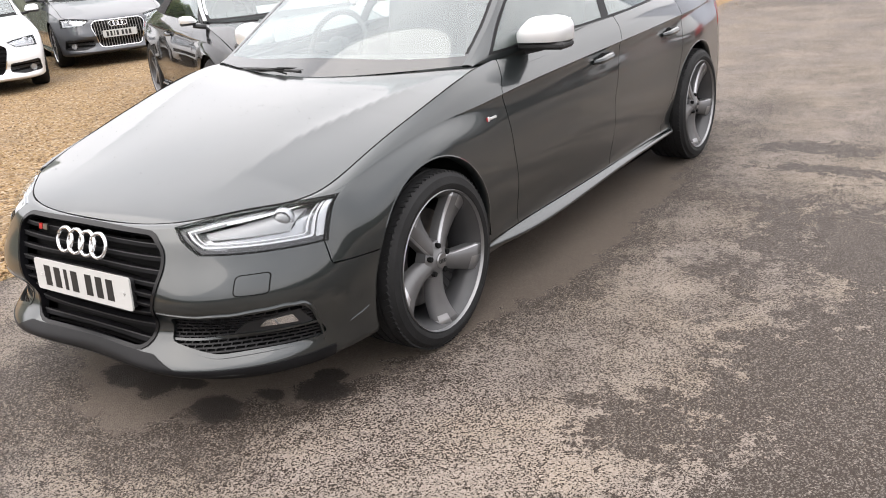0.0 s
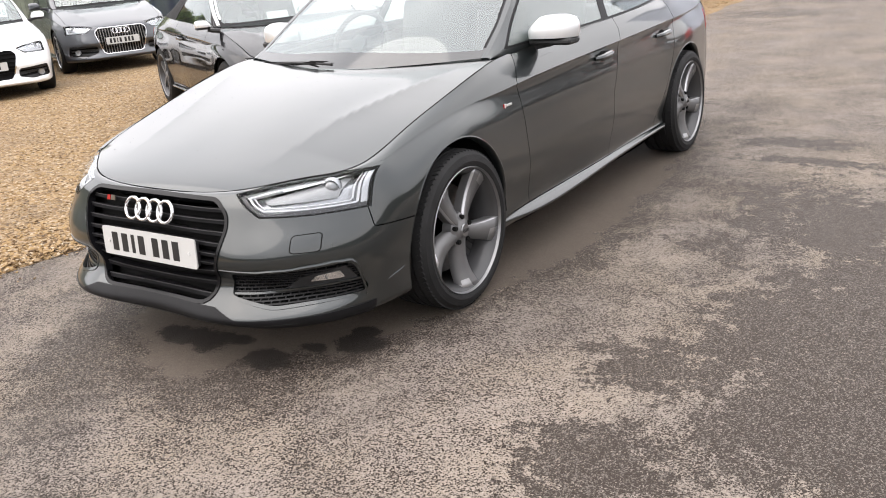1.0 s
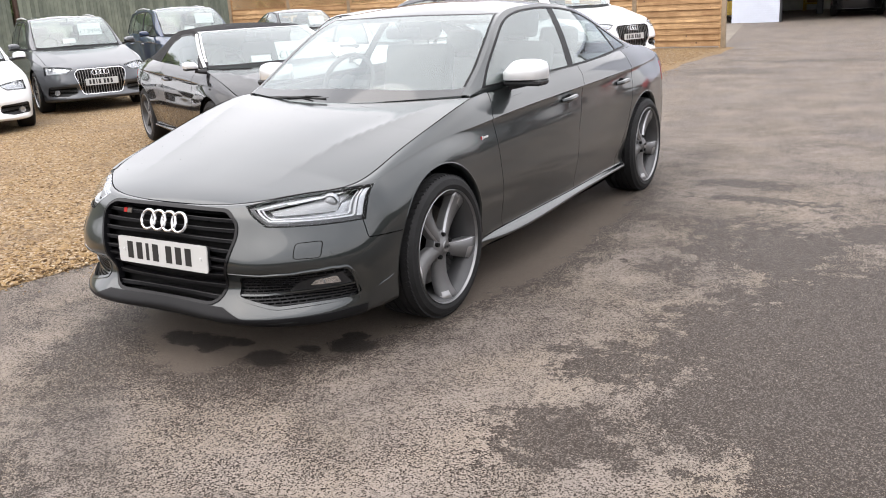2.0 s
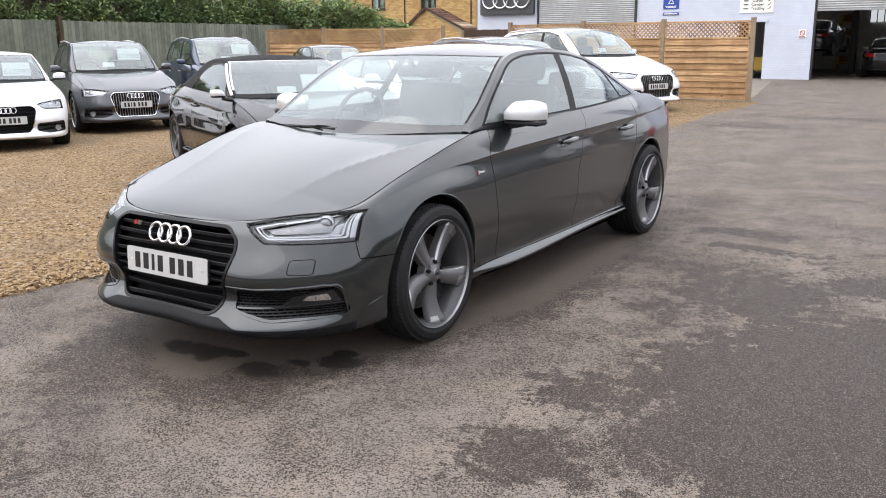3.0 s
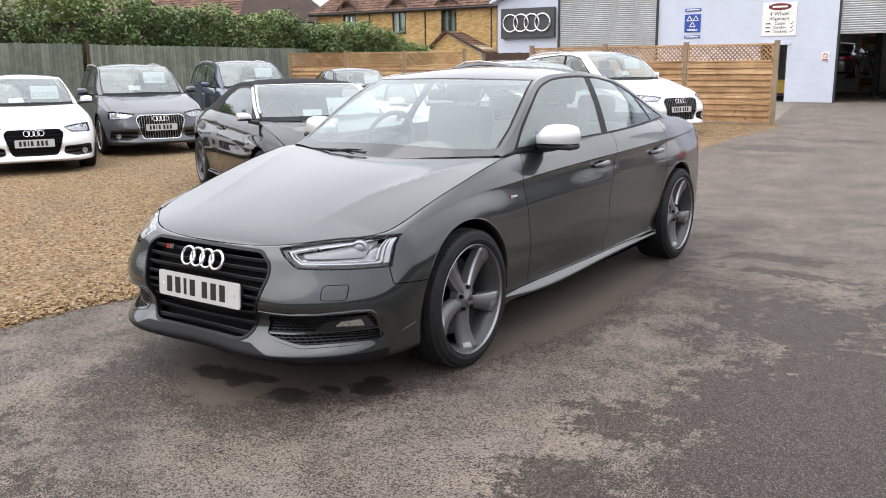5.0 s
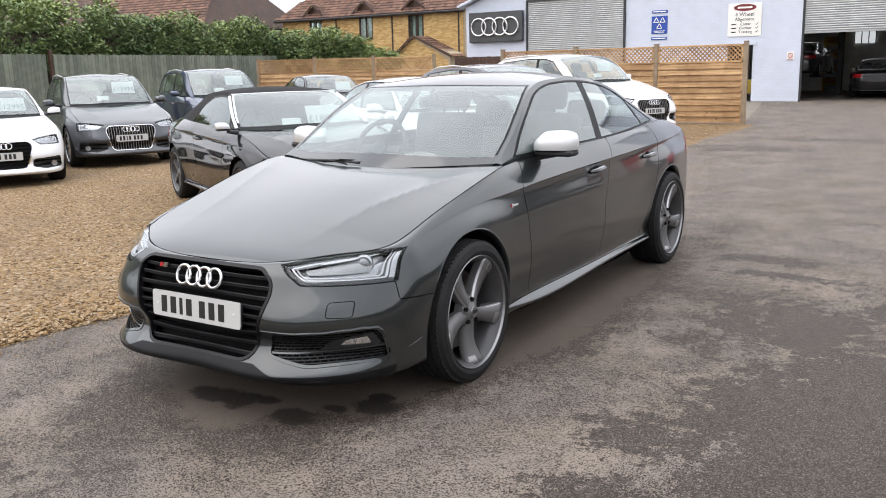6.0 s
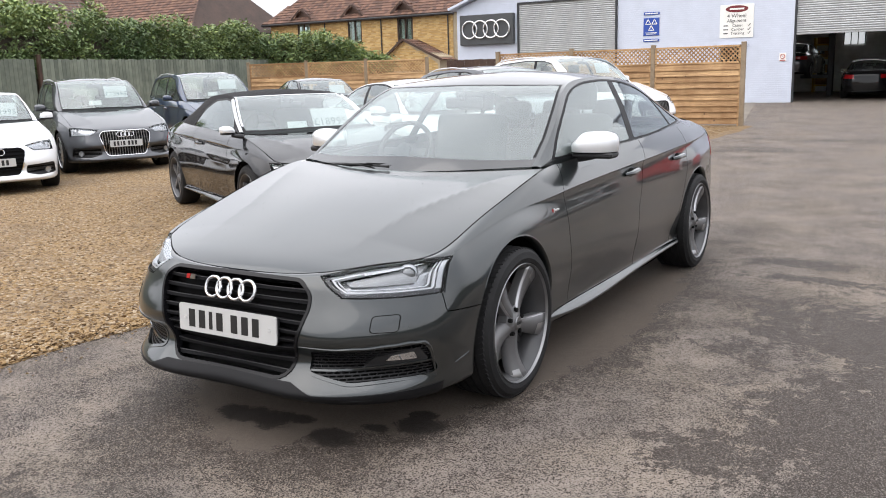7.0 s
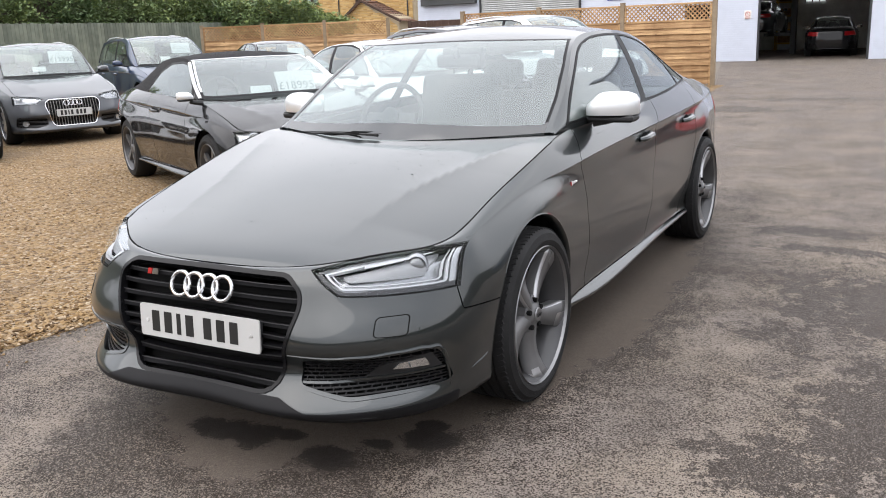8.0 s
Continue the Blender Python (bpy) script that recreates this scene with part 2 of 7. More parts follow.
# ---- spline surfaces and panels cut from them ----
def second_derivs(u, even0, even1):
    """Matrix that gives the second derivatives of the C2 cubic through values at the knots u. even: flat at that end, else free."""
    n = len(u)
    A, B = np.zeros((n, n)), np.zeros((n, n))
    h = np.diff(u)
    for i in range(1, n - 1):
        A[i, i - 1], A[i, i], A[i, i + 1] = h[i - 1], 2 * (h[i - 1] + h[i]), h[i]
        B[i, i - 1], B[i, i], B[i, i + 1] = 6 / h[i - 1], -6 / h[i - 1] - 6 / h[i], 6 / h[i]
    if even0:
        A[0, 0], A[0, 1], B[0, 0], B[0, 1] = 2 * h[0], h[0], -6 / h[0], 6 / h[0]
    else:
        A[0, 0] = 1
    if even1:
        A[-1, -1], A[-1, -2], B[-1, -1], B[-1, -2] = 2 * h[-1], h[-1], -6 / h[-1], 6 / h[-1]
    else:
        A[-1, -1] = 1
    return np.linalg.solve(A, B)


def weights(t, u, D):
    n = len(u)
    i = np.clip(np.floor(t).astype(int), 0, n - 2)
    f = (t - i)[:, None]
    h2 = (np.diff(u)[i] ** 2)[:, None] / 6
    W = h2 * (((1 - f) ** 3 - (1 - f)) * D[i] + (f ** 3 - f) * D[i + 1])
    r = np.arange(len(t))
    W[r, i] += 1 - f[:, 0]
    W[r, i + 1] += f[:, 0]
    return W


class Surf:
    """A smooth surface through a net of points (rows k, columns t). mirror: which ends lie on the car's middle plane."""

    def __init__(self, net, mt=(False, False), mk=(False, False)):
        self.net = np.array(net, float)
        self.nk, self.nt = self.net.shape[:2]
        dt = np.linalg.norm(np.diff(self.net, axis=1), axis=2).mean(0)
        dk = np.linalg.norm(np.diff(self.net, axis=0), axis=2).mean(1)
        self.ut, self.uk = np.concatenate([[0], np.cumsum(dt ** 0.8 + 1e-4)]), np.concatenate([[0], np.cumsum(dk ** 0.8 + 1e-4)])
        self.d = [(second_derivs(self.uk, *k), second_derivs(self.ut, *t)) for k, t in (((False, False), (False, False)), (mk, mt))]

    def at(self, kt):
        kt = np.atleast_2d(np.asarray(kt, float))
        out = np.empty((len(kt), 3))
        for (dk, dt), axes in zip(self.d, ((0,), (1, 2))):
            wk, wt = weights(kt[:, 0], self.uk, dk), weights(kt[:, 1], self.ut, dt)
            for a in axes:
                out[:, a] = np.einsum("nk,kt,nt->n", wk, self.net[:, :, a], wt, optimize=True)
        return out

    def normals(self, kt, flip):
        e = 2e-3
        lo, hi = np.array([0, 0]), np.array([self.nk - 1, self.nt - 1])
        dk = self.at(np.clip(kt + [e, 0], lo, hi)) - self.at(np.clip(kt - [e, 0], lo, hi))
        dt = self.at(np.clip(kt + [0, e], lo, hi)) - self.at(np.clip(kt - [0, e], lo, hi))
        n = np.cross(dt, dk) * (-1 if flip else 1)
        return n / np.maximum(np.linalg.norm(n, axis=1, keepdims=True), 1e-9)


class Field(Surf):
    """A height field z(x, y) with parameters x, y."""

    def __init__(self, fn, xr, yr):
        self.fn, self.xr, self.yr = fn, xr, yr

    def at(self, kt):
        kt = np.atleast_2d(kt)
        return np.column_stack([kt[:, 0], kt[:, 1], self.fn(kt[:, 0], kt[:, 1])])

    def normals(self, kt, flip):
        e = 2e-3
        zx = (self.fn(kt[:, 0] + e, kt[:, 1]) - self.fn(kt[:, 0] - e, kt[:, 1])) / (2 * e)
        zy = (self.fn(kt[:, 0], kt[:, 1] + e) - self.fn(kt[:, 0], kt[:, 1] - e)) / (2 * e)
        n = np.column_stack([-zx, -zy, np.ones(len(kt))])
        return n / np.linalg.norm(n, axis=1, keepdims=True)


class Patch:
    """Part of a surface: parameter points, places and faces, which can be cut by sign functions of the place."""

    def __init__(self, surf, ks=None, ts=None, flip=False):
        self.surf, self.flip = surf, flip
        if ks is None:
            return
        K, T = np.meshgrid(ks, ts, indexing="ij")
        self.kt = np.column_stack([K.ravel(), T.ravel()])
        self.pos = surf.at(self.kt)
        nt = len(ts)
        self.faces = []
        for i in range(len(ks) - 1):
            for j in range(nt - 1):
                q = [i * nt + j, i * nt + j + 1, (i + 1) * nt + j + 1, (i + 1) * nt + j]
                self.faces.append(q[::-1] if flip else q)

    def like(self, faces):
        p = Patch(self.surf, flip=self.flip)
        p.kt, p.pos, p.faces = self.kt, self.pos, faces
        return p

    def split(self, f):
        """The parts where f > 0 and where f < 0."""
        v = f(self.pos)
        v = np.where(np.abs(v) < 1e-7, 1e-7, v)
        need = {}
        for fc in self.faces:
            for a, b in zip(fc, fc[1:] + fc[:1]):
                if v[a] * v[b] < 0:
                    need.setdefault((min(a, b), max(a, b)), None)
        if need:
            ks = list(need)
            A, B = np.array([k[0] for k in ks]), np.array([k[1] for k in ks])
            lo, hi, vlo, vhi = np.zeros(len(ks)), np.ones(len(ks)), v[A], v[B]
            for _ in range(5):
                s = lo + (hi - lo) * np.clip(vlo / (vlo - vhi), 0.02, 0.98)
                kt = self.kt[A] * (1 - s)[:, None] + self.kt[B] * s[:, None]
                vm = f(self.surf.at(kt))
                same = vm * vlo > 0
                lo, vlo = np.where(same, s, lo), np.where(same, vm, vlo)
                hi, vhi = np.where(same, hi, s), np.where(same, vhi, vm)
            base = len(self.kt)
            self.kt = np.vstack([self.kt, kt])
            self.pos = np.vstack([self.pos, self.surf.at(kt)])
            for i, k in enumerate(ks):
                need[k] = base + i
        pos, neg = [], []
        for fc in self.faces:
            sg = [v[a] > 0 for a in fc]
            if all(sg):
                pos.append(fc)
            elif not any(sg):
                neg.append(fc)
            else:
                pp, nn = [], []
                for a, b in zip(fc, fc[1:] + fc[:1]):
                    (pp if v[a] > 0 else nn).append(a)
                    if v[a] * v[b] < 0:
                        c = need[(min(a, b), max(a, b))]
                        pp.append(c)
                        nn.append(c)
                if len(pp) > 2:
                    pos.append(pp)
                if len(nn) > 2:
                    neg.append(nn)
        return self.like(pos), self.like(neg)

    def keep(self, *fs):
        p = self
        for f in fs:
            p = p.split(f)[0]
        return p

    def minus(self, fs):
        """What is left when the region where all of fs are positive is cut out."""
        out, p = [], self
        for f in fs:
            p.faces = p.faces
            a, b = p.split(f)
            out.append(b)
            p = a
        return join(out)

    def make(self, name, mat, parent=None, offset=0.0, rim=0.008, mirror=False, label="", both=False):
        """One mesh; rim: how far the borders are folded inwards."""
        used = sorted({i for f in self.faces for i in f})
        if not used:
            return None
        idx = {u: i for i, u in enumerate(used)}
        nor = self.surf.normals(self.kt[used], self.flip)
        V = self.pos[used] + nor * offset
        F = [[idx[i] for i in f] for f in self.faces]
        if rim:
            cnt = {}
            for f in F:
                for a, b in zip(f, f[1:] + f[:1]):
                    cnt[(a, b)] = cnt.get((a, b), 0) + 1
            V, N, vs = list(V), list(nor), {}
            base = [(a, b) for a, b in cnt if (b, a) not in cnt]
            for a, b in base:
                if abs(V[a][0]) < 1e-4 and abs(V[b][0]) < 1e-4:
                    continue
                k = len(V)
                V += [V[a], V[b], V[b] - nor[b] * rim, V[a] - nor[a] * rim]
                N += [np.zeros(3)] * 4
                F.append([k + 1, k, k + 3, k + 2])
            nor = np.array(N)
            V = np.array(V)
        if mirror or both:
            s = np.array([-1.0, 1.0, 1.0])
            if both:
                k = len(V)
                F = F + [[i + k for i in f[::-1]] for f in F]
                V, nor = np.vstack([V, V * s]), np.vstack([nor, nor * s])
            else:
                V, nor, F = V * s, nor * s, [f[::-1] for f in F]
        return obj_from(name, V, F, mat, parent, True, nor, label)


def join(patches):
    """Patches of the same surface, cut from one another, as one."""
    big = max(patches, key=lambda q: len(q.kt))
    kt, pos, faces = big.kt, big.pos, []
    for p in patches:
        if len(p.kt) and not (p.kt[-1] == kt[len(p.kt) - 1]).all():
            off = len(kt)
            kt, pos = np.vstack([kt, p.kt]), np.vstack([pos, p.pos])
            faces += [[i + off for i in f] for f in p.faces]
        else:
            faces += p.faces
    q = big.like(faces)
    # weld points that coincide
    key, first, remap = np.round(pos * 2e4).astype(int), {}, np.arange(len(pos))
    for i, k in enumerate(map(tuple, key)):
        remap[i] = first.setdefault(k, i)
    out = []
    for f in faces:
        g = []
        for i in f:
            r = int(remap[i])
            if not g or (g[-1] != r and g[0] != r):
                g.append(r)
        if len(g) > 2:
            out.append(g)
    q.kt, q.pos, q.faces = kt, pos, out
    return q


def edge_fn(a, b, i, j):
    """Positive to the left of a -> b in the plane of axes i, j."""
    ax, ay, dx, dy = a[0], a[1], b[0] - a[0], b[1] - a[1]
    n = math.hypot(dx, dy)
    return lambda p: (dx * (p[:, j] - ay) - dy * (p[:, i] - ax)) / n


def rounded(poly, r, n=4):
    """The convex polygon with its corners rounded by r."""
    out, k = [], len(poly)
    for q in range(k):
        p0, p1, p2 = Vector(poly[q - 1]), Vector(poly[q]), Vector(poly[(q + 1) % k])
        rr = r[q] if isinstance(r, (list, tuple)) else r
        a, b = (p0 - p1), (p2 - p1)
        d = min(rr, a.length * 0.45, b.length * 0.45)
        a, b = p1 + a.normalized() * d, p1 + b.normalized() * d
        for s in range(n + 1):
            u = s / n
            out.append(tuple(a * (1 - u) ** 2 + p1 * 2 * u * (1 - u) + b * u * u))
    return out


def area2(poly):
    return sum(a[0] * b[1] - a[1] * b[0] for a, b in zip(poly, poly[1:] + poly[:1]))


def convex(poly, i, j, grow=0.0):
    """Sign functions of a convex polygon in the plane of axes i, j."""
    if area2(poly) < 0:
        poly = poly[::-1]
    fs = [edge_fn(a, b, i, j) for a, b in zip(poly, poly[1:] + poly[:1]) if math.hypot(a[0] - b[0], a[1] - b[1]) > 1e-6]
    return [(lambda p, f=f: f(p) + grow) for f in fs]


# ---- cars: side view y (back from the front axle), half width x, height z ----
SEDAN_RAIL = [(0.50, 0.726, 0.955), (0.70, 0.704, 1.075), (0.90, 0.662, 1.205), (1.12, 0.605, 1.315), (1.45, 0.59, 1.355),
              (1.83, 0.585, 1.353), (2.20, 0.575, 1.312), (2.55, 0.57, 1.232), (2.85, 0.575, 1.13), (3.12, 0.60, 1.025)]
SEDAN_MID = [(0.37, 0.965), (0.56, 1.085), (0.79, 1.215), (1.06, 1.335), (1.43, 1.395), (1.83, 1.405), (2.22, 1.375), (2.62, 1.285), (2.98, 1.16), (3.32, 1.03)]
BELT = [(0.50, 0.748, 0.945), (0.70, 0.772, 0.953), (0.90, 0.785, 0.96), (1.12, 0.795, 0.968), (1.45, 0.80, 0.98), (1.83, 0.80, 0.99),
        (2.20, 0.79, 1.0), (2.55, 0.765, 1.008), (2.85, 0.73, 1.015), (3.12, 0.69, 1.01)]
Y_KEYS, Z_KEYS = (-0.95, 0.0, 0.5, 2.811, 3.84), (0.0, 0.32, 0.95, 1.40)


def hood_height(x, y):
    """Bonnet skin of the reference saloon."""
    x = np.abs(x)
    s = (y + 0.84) / 1.34
    zc = 0.668 + 0.272 * (1 - np.abs(1 - np.clip(s, -0.2, 1.2)) ** 1.55 * np.sign(1 - np.clip(s, -0.2, 1.2)))
    zc = zc - 0.035 * np.exp(-np.clip(s, 0, 2) / 0.035)
    drop = np.interp(y, [-0.8, -0.5, 0.0, 0.45], [0.05, 0.062, 0.03, -0.005]) * (x / 0.73) ** 2.4
    xr = np.interp(y, [-0.8, -0.54, -0.25, 0.0, 0.25, 0.45], [0.37, 0.41, 0.455, 0.54, 0.63, 0.70])
    ridge = 0.011 * np.exp(-np.sqrt((x - xr) ** 2 + 0.005 ** 2) / 0.075) * np.clip(s * 2.6 - 0.35, 0, 1) * np.clip(1.6 - 3.2 * y, 0.1, 1)
    return zc - drop + ridge


SIDE_Y = (-0.36, 0.0, 0.36, 0.62, 1.58, 2.45, 2.811, 3.17)      # stations along the flank
FLANK_IN = (0.5, 1, 1, 1, 1, 1, 1, 0.6)


def body_line(front, side, rear, flare):
    """One line from the nose round the corner and along the flank to the tail; flare widens the flank."""
    pts = list(front)
    pts += [(x + flare * w, y, z) for (x, z), y, w in zip(side, SIDE_Y, FLANK_IN)]
    return pts + list(rear)


def side_lines(flare=0.0):
    """Lines along the body from the bottom up: (x, y, z). The last one is the shoulder crease, with a tight cove under it."""
    def rear(y, x1, z, z1):
        return [(x1, y, z), (x1 * .625, y + .19, z1), (0, y + .225, z1)]
    under = body_line([(0, -.89, .185), (.42, -.895, .185), (.62, -.80, .18), (.765, -.58, .175)],
                      [(.80, .17), (.80, .18), (.795, .18), (.79, .18), (.79, .18), (.785, .19), (.80, .20), (.80, .22)],
                      rear(3.58, .73, .26, .28), flare)
    lip = body_line([(0, -.938, .212), (.42, -.94, .212), (.635, -.825, .205), (.785, -.60, .20)],
                    [(.828, .20), (.840, .207), (.824, .222), (.841, .208), (.842, .215), (.842, .228), (.845, .235), (.82, .25)],
                    rear(3.58, .72, .29, .31), flare)
    lip_top = body_line([(0, -.936, .233), (.42, -.938, .233), (.638, -.824, .230), (.79, -.598, .226)],
                        [(.832, .222), (.845, .226), (.826, .232), (.836, .223), (.837, .230), (.837, .243), (.850, .252), (.825, .27)],
                        rear(3.585, .725, .31, .33), flare)
    sill_top = body_line([(0, -.918, .262), (.42, -.885, .296), (.635, -.777, .272), (.80, -.572, .264)],
                         [(.838, .262), (.852, .262), (.824, .247), (.814, .243), (.817, .248), (.824, .259), (.858, .28), (.83, .31)],
                         rear(3.59, .73, .35, .37), flare)
    low = body_line([(0, -.898, .41), (.42, -.902, .41), (.635, -.815, .41), (.819, -.575, .41)],
                    [(.856, .42), (.865, .43), (.849, .43), (.841, .425), (.845, .43), (.850, .44), (.870, .45), (.835, .46)],
                    rear(3.60, .735, .47, .48), flare)
    waist = body_line([(0, -.885, .54), (.42, -.868, .54), (.635, -.772, .545), (.808, -.545, .55)],
                      [(.857, .55), (.868, .58), (.854, .59), (.847, .59), (.853, .61), (.855, .62), (.872, .62), (.838, .62)],
                      rear(3.60, .735, .62, .63), flare)
    upper = body_line([(0, -.862, .610), (.42, -.838, .618), (.63, -.725, .635), (.795, -.50, .655)],
                      [(.826, .662), (.847, .744), (.841, .730), (.840, .718), (.847, .742), (.847, .762), (.852, .81), (.82, .815)],
                      rear(3.58, .73, .80, .80), flare)
    cove = body_line([(0, -.852, .628), (.42, -.818, .643), (.625, -.695, .667), (.784, -.472, .697)],
                     [(.798, .719), (.816, .786), (.826, .807), (.829, .822), (.837, .852), (.831, .871), (.826, .879), (.788, .886)],
                     rear(3.565, .72, .875, .875), flare)
    crease = body_line([(0, -.84, .64), (.42, -.80, .66), (.62, -.675, .682), (.775, -.455, .712)],
                       [(.792, .730), (.810, .798), (.827, .820), (.836, .836), (.846, .866), (.838, .885), (.828, .893), (.79, .90)],
                       rear(3.54, .70, .93, .93), flare)
    top = [(0, -.82), (.42, -.765), (.60, -.635), (.738, -.46), (.756, -.27), (.768, .04), (.772, .34)]
    hi = [(x, yy, float(hood_height(np.array([x]), np.array([yy]))[0])) for x, yy in top]
    k = flare * 0.4
    hi += [(.748 + k, .60, .950), (.785 + k, 1.58, .983), (.758 + k, 2.45, 1.006), (.72 + k, 2.811, 1.014), (.672 + k, 3.17, 1.008), (.62, 3.46, .985), (.42, 3.64, .98), (0, 3.70, .98)]
    return [under, lip, lip_top, sill_top, low, waist, upper, cove, crease], hi


def build_car(name, spec, at_pose, mat, label, detail=1, group=""):
    """A car with its parts. spec: fo front overhang, wb wheelbase, ro rear overhang, hw half width, belt, roof heights, R wheel radius, body."""
    car = empty(name, at_pose, label, "car", group)
    fo, wb, ro, hw, belt, roof, R = (spec[k] for k in ("fo", "wb", "ro", "hw", "belt", "roof", "R"))
    body = spec.get("body", "saloon")
    yk, zk = (-fo, 0.0, spec.get("cowl", 0.5), wb, wb + ro), (0.0, R, belt, roof)
    sx = hw / 0.912

    def wy(v):
        return np.interp(v, Y_KEYS, yk)

    def wz(v):
        return np.interp(v, Z_KEYS, zk)

    def warp(p):
        return (p[0] * sx, float(wy(p[1])), float(wz(p[2])))
    fine = 10 if detail > 1 else 4
    low, high = side_lines(spec.get("flare", 0.045))
    low = [[warp(p) for p in l] for l in low]
    high = [warp(p) for p in high]
    mid = [tuple((a * 0.52 + b * 0.48) for a, b in zip(p, q)) for p, q in zip(low[-1], high)]
    mid = [(m[0] + (0.005 if 6 < i < 12 else 0.004 if 2 < i < 13 else 0), m[1], m[2] + (0.004 if 6 < i < 12 else 0.003)) for i, m in enumerate(mid)]
    S = Surf(low, (True, True))
    U = Surf([low[-1], mid, high], (True, True))
    tN = len(high) - 1
    ts = np.linspace(0, tN, tN * fine + 1)
    sp = lambda: Patch(S, np.linspace(0, len(low) - 1, (len(low) - 1) * (8 if detail > 1 else 3) + 1), ts, False)
    up = lambda: Patch(U, np.linspace(0, 2, 9 if detail > 1 else 4), ts, False)
    rail = spec.get("rail") or [(float(wy(a)), b * sx - spec.get("tuck", 0.0) * 0.8, float(wz(c))) for a, b, c in SEDAN_RAIL]
    midl = spec.get("mid") or [(float(wy(a)), float(wz(c))) for a, c in SEDAN_MID]
    if detail > 1:
        midl[0] = (float(wy(.315)), float(wz(.930)))
    bl = [(float(wy(a)), b * sx - spec.get("tuck", 0.0), float(wz(c))) for a, b, c in BELT]
    if spec.get("rail"):
        bl = [(r[0], np.interp(r[0], [q[0] for q in bl], [q[1] for q in bl]), np.interp(r[0], [q[0] for q in bl], [q[2] for q in bl])) for r in rail]
    rail_p = [(b, a, c) for a, b, c in rail]
    belt_p = [(b, a, c) for a, b, c in bl]
    bulge = [tuple((p[i] + q[i]) / 2 + (spec.get("tumble", 0.022) if i == 0 else 0) for i in range(3)) for p, q in zip(belt_p, rail_p)]
    G = Surf([belt_p, bulge, rail_p])
    edge_mid = []
    for (x, yy, z), (cy, cz) in zip(rail_p, midl):
        edge_mid.append((x * 0.55, yy + (cy - yy) * 0.62, z + (cz - z) * 0.66))
    T = Surf([[(0, cy, cz) for cy, cz in midl], edge_mid, rail_p], mk=(True, False))
    tg = np.linspace(0, len(rail) - 1, (len(rail) - 1) * (8 if detail > 1 else 4) + 1)
    gp = lambda: Patch(G, np.linspace(0, 2, 17 if detail > 1 else 9), tg, False)
    tp = lambda: Patch(T, np.linspace(0, 2, 17 if detail > 1 else 9), tg, True)
    pt = lambda q: warp((q[0], q[1], q[2]))
    fx = lambda poly: [(x * sx, float(wz(z))) for x, z in poly]      # front view
    sv = lambda poly: [(float(wy(a)), float(wz(c))) for a, c in poly]  # side view
    front = lambda p: float(wy(0.3)) - p[:, 1]
    back = lambda p: p[:, 1] - float(wy(0.3))
    AR = R + spec.get("gap", 0.036)
    arch_f = lambda p: np.hypot(p[:, 1], p[:, 2] - R) - AR
    arch_r = lambda p: np.hypot(p[:, 1] - wb, p[:, 2] - R) - AR

    # dark shell under the panels, floor and wheel houses
    inner = sp().keep(lambda p: np.hypot(p[:, 1], p[:, 2] - R) - AR - 0.012, lambda p: np.hypot(p[:, 1] - wb, p[:, 2] - R) - AR - 0.012)
    inner.make("body_shell", M_SHADE, car, offset=-0.075 if detail > 1 else -0.03, rim=0, both=True)
    bm = bmesh.new()
    box(bm, (0, wb / 2, 0.21 * R / 0.328), (1.3 * sx, wb + fo * 0.9, 0.05), 0.01)
    for c in (0, wb):
        for s in (-1, 1):
            prev = None
            for i in range(15):
                a = math.pi * (i / 14 * 1.06 - 0.03)
                q = [bm.verts.new((s * x, c - (AR + 0.004) * math.cos(a), R + (AR + 0.004) * math.sin(a))) for x in (spec.get("arch_x", hw - 0.045), hw - 0.4)]
                if prev:
                    bm.faces.new((prev[0], prev[1], q[1], q[0]))
                prev = q
    part("underbody", bm, M_SHADE, car)

    # cut lines
    lamp = fx(spec.get("lamp") or [(.408, .662), (.52, .586), (.806, .577), (.793, .706), (.60, .702)])
    lamp_fs = convex(lamp, 0, 2) + [front]
    grille = fx(spec.get("grille") or [(.342, .638), (.392, .598), (.396, .55), (.308, .272), (-.308, .272), (-.396, .55), (-.392, .598), (-.342, .638)])
    gr_fs = convex(rounded(grille, 0.06 * sx), 0, 2) + [front]
    gr_out = convex(rounded(grille, 0.06 * sx), 0, 2, 0.012 if detail > 1 else spec.get("frame_w", 0.014)) + [front]
    fog = fx(spec.get("fog") or [(.410, .388), (.782, .405), (.797, .272), (.56, .264), (.395, .302)])
    fog_fs = convex(rounded(fog, 0.025), 0, 2) + [front]
    fog_out = convex(rounded(fog, 0.025), 0, 2, 0.010) + [front]
    # front bumper skin: everything ahead of the seam but grille, lamps and intakes
    zs_, ys_ = float(wz(.505)), float(wy(-.545))
    seam = lambda p: np.maximum(ys_ - p[:, 1], np.minimum(zs_ - 0.08 * (p[:, 1] - ys_) - p[:, 2], ys_ + 0.30 * sx - p[:, 1]))
    lamp_low, whole = cut(sp(), lamp_fs)
    p_front, p_rest = whole.split(seam)
    pgap = 0.0022 if detail > 1 else 0.0
    p_front = p_front.keep(arch_f, lambda p: seam(p) - pgap)
    p_rest = p_rest.keep(lambda p: -seam(p) - pgap)
    gr_low, p_front = cut(p_front, gr_out)
    fog_low, p_front = cut(p_front, fog_out)
    lamp_up, u_whole = cut(up(), lamp_fs)
    u_front, u_rest = u_whole.split(lambda p: ys_ - p[:, 1])
    gr_up, u_front = cut(u_front, gr_out)
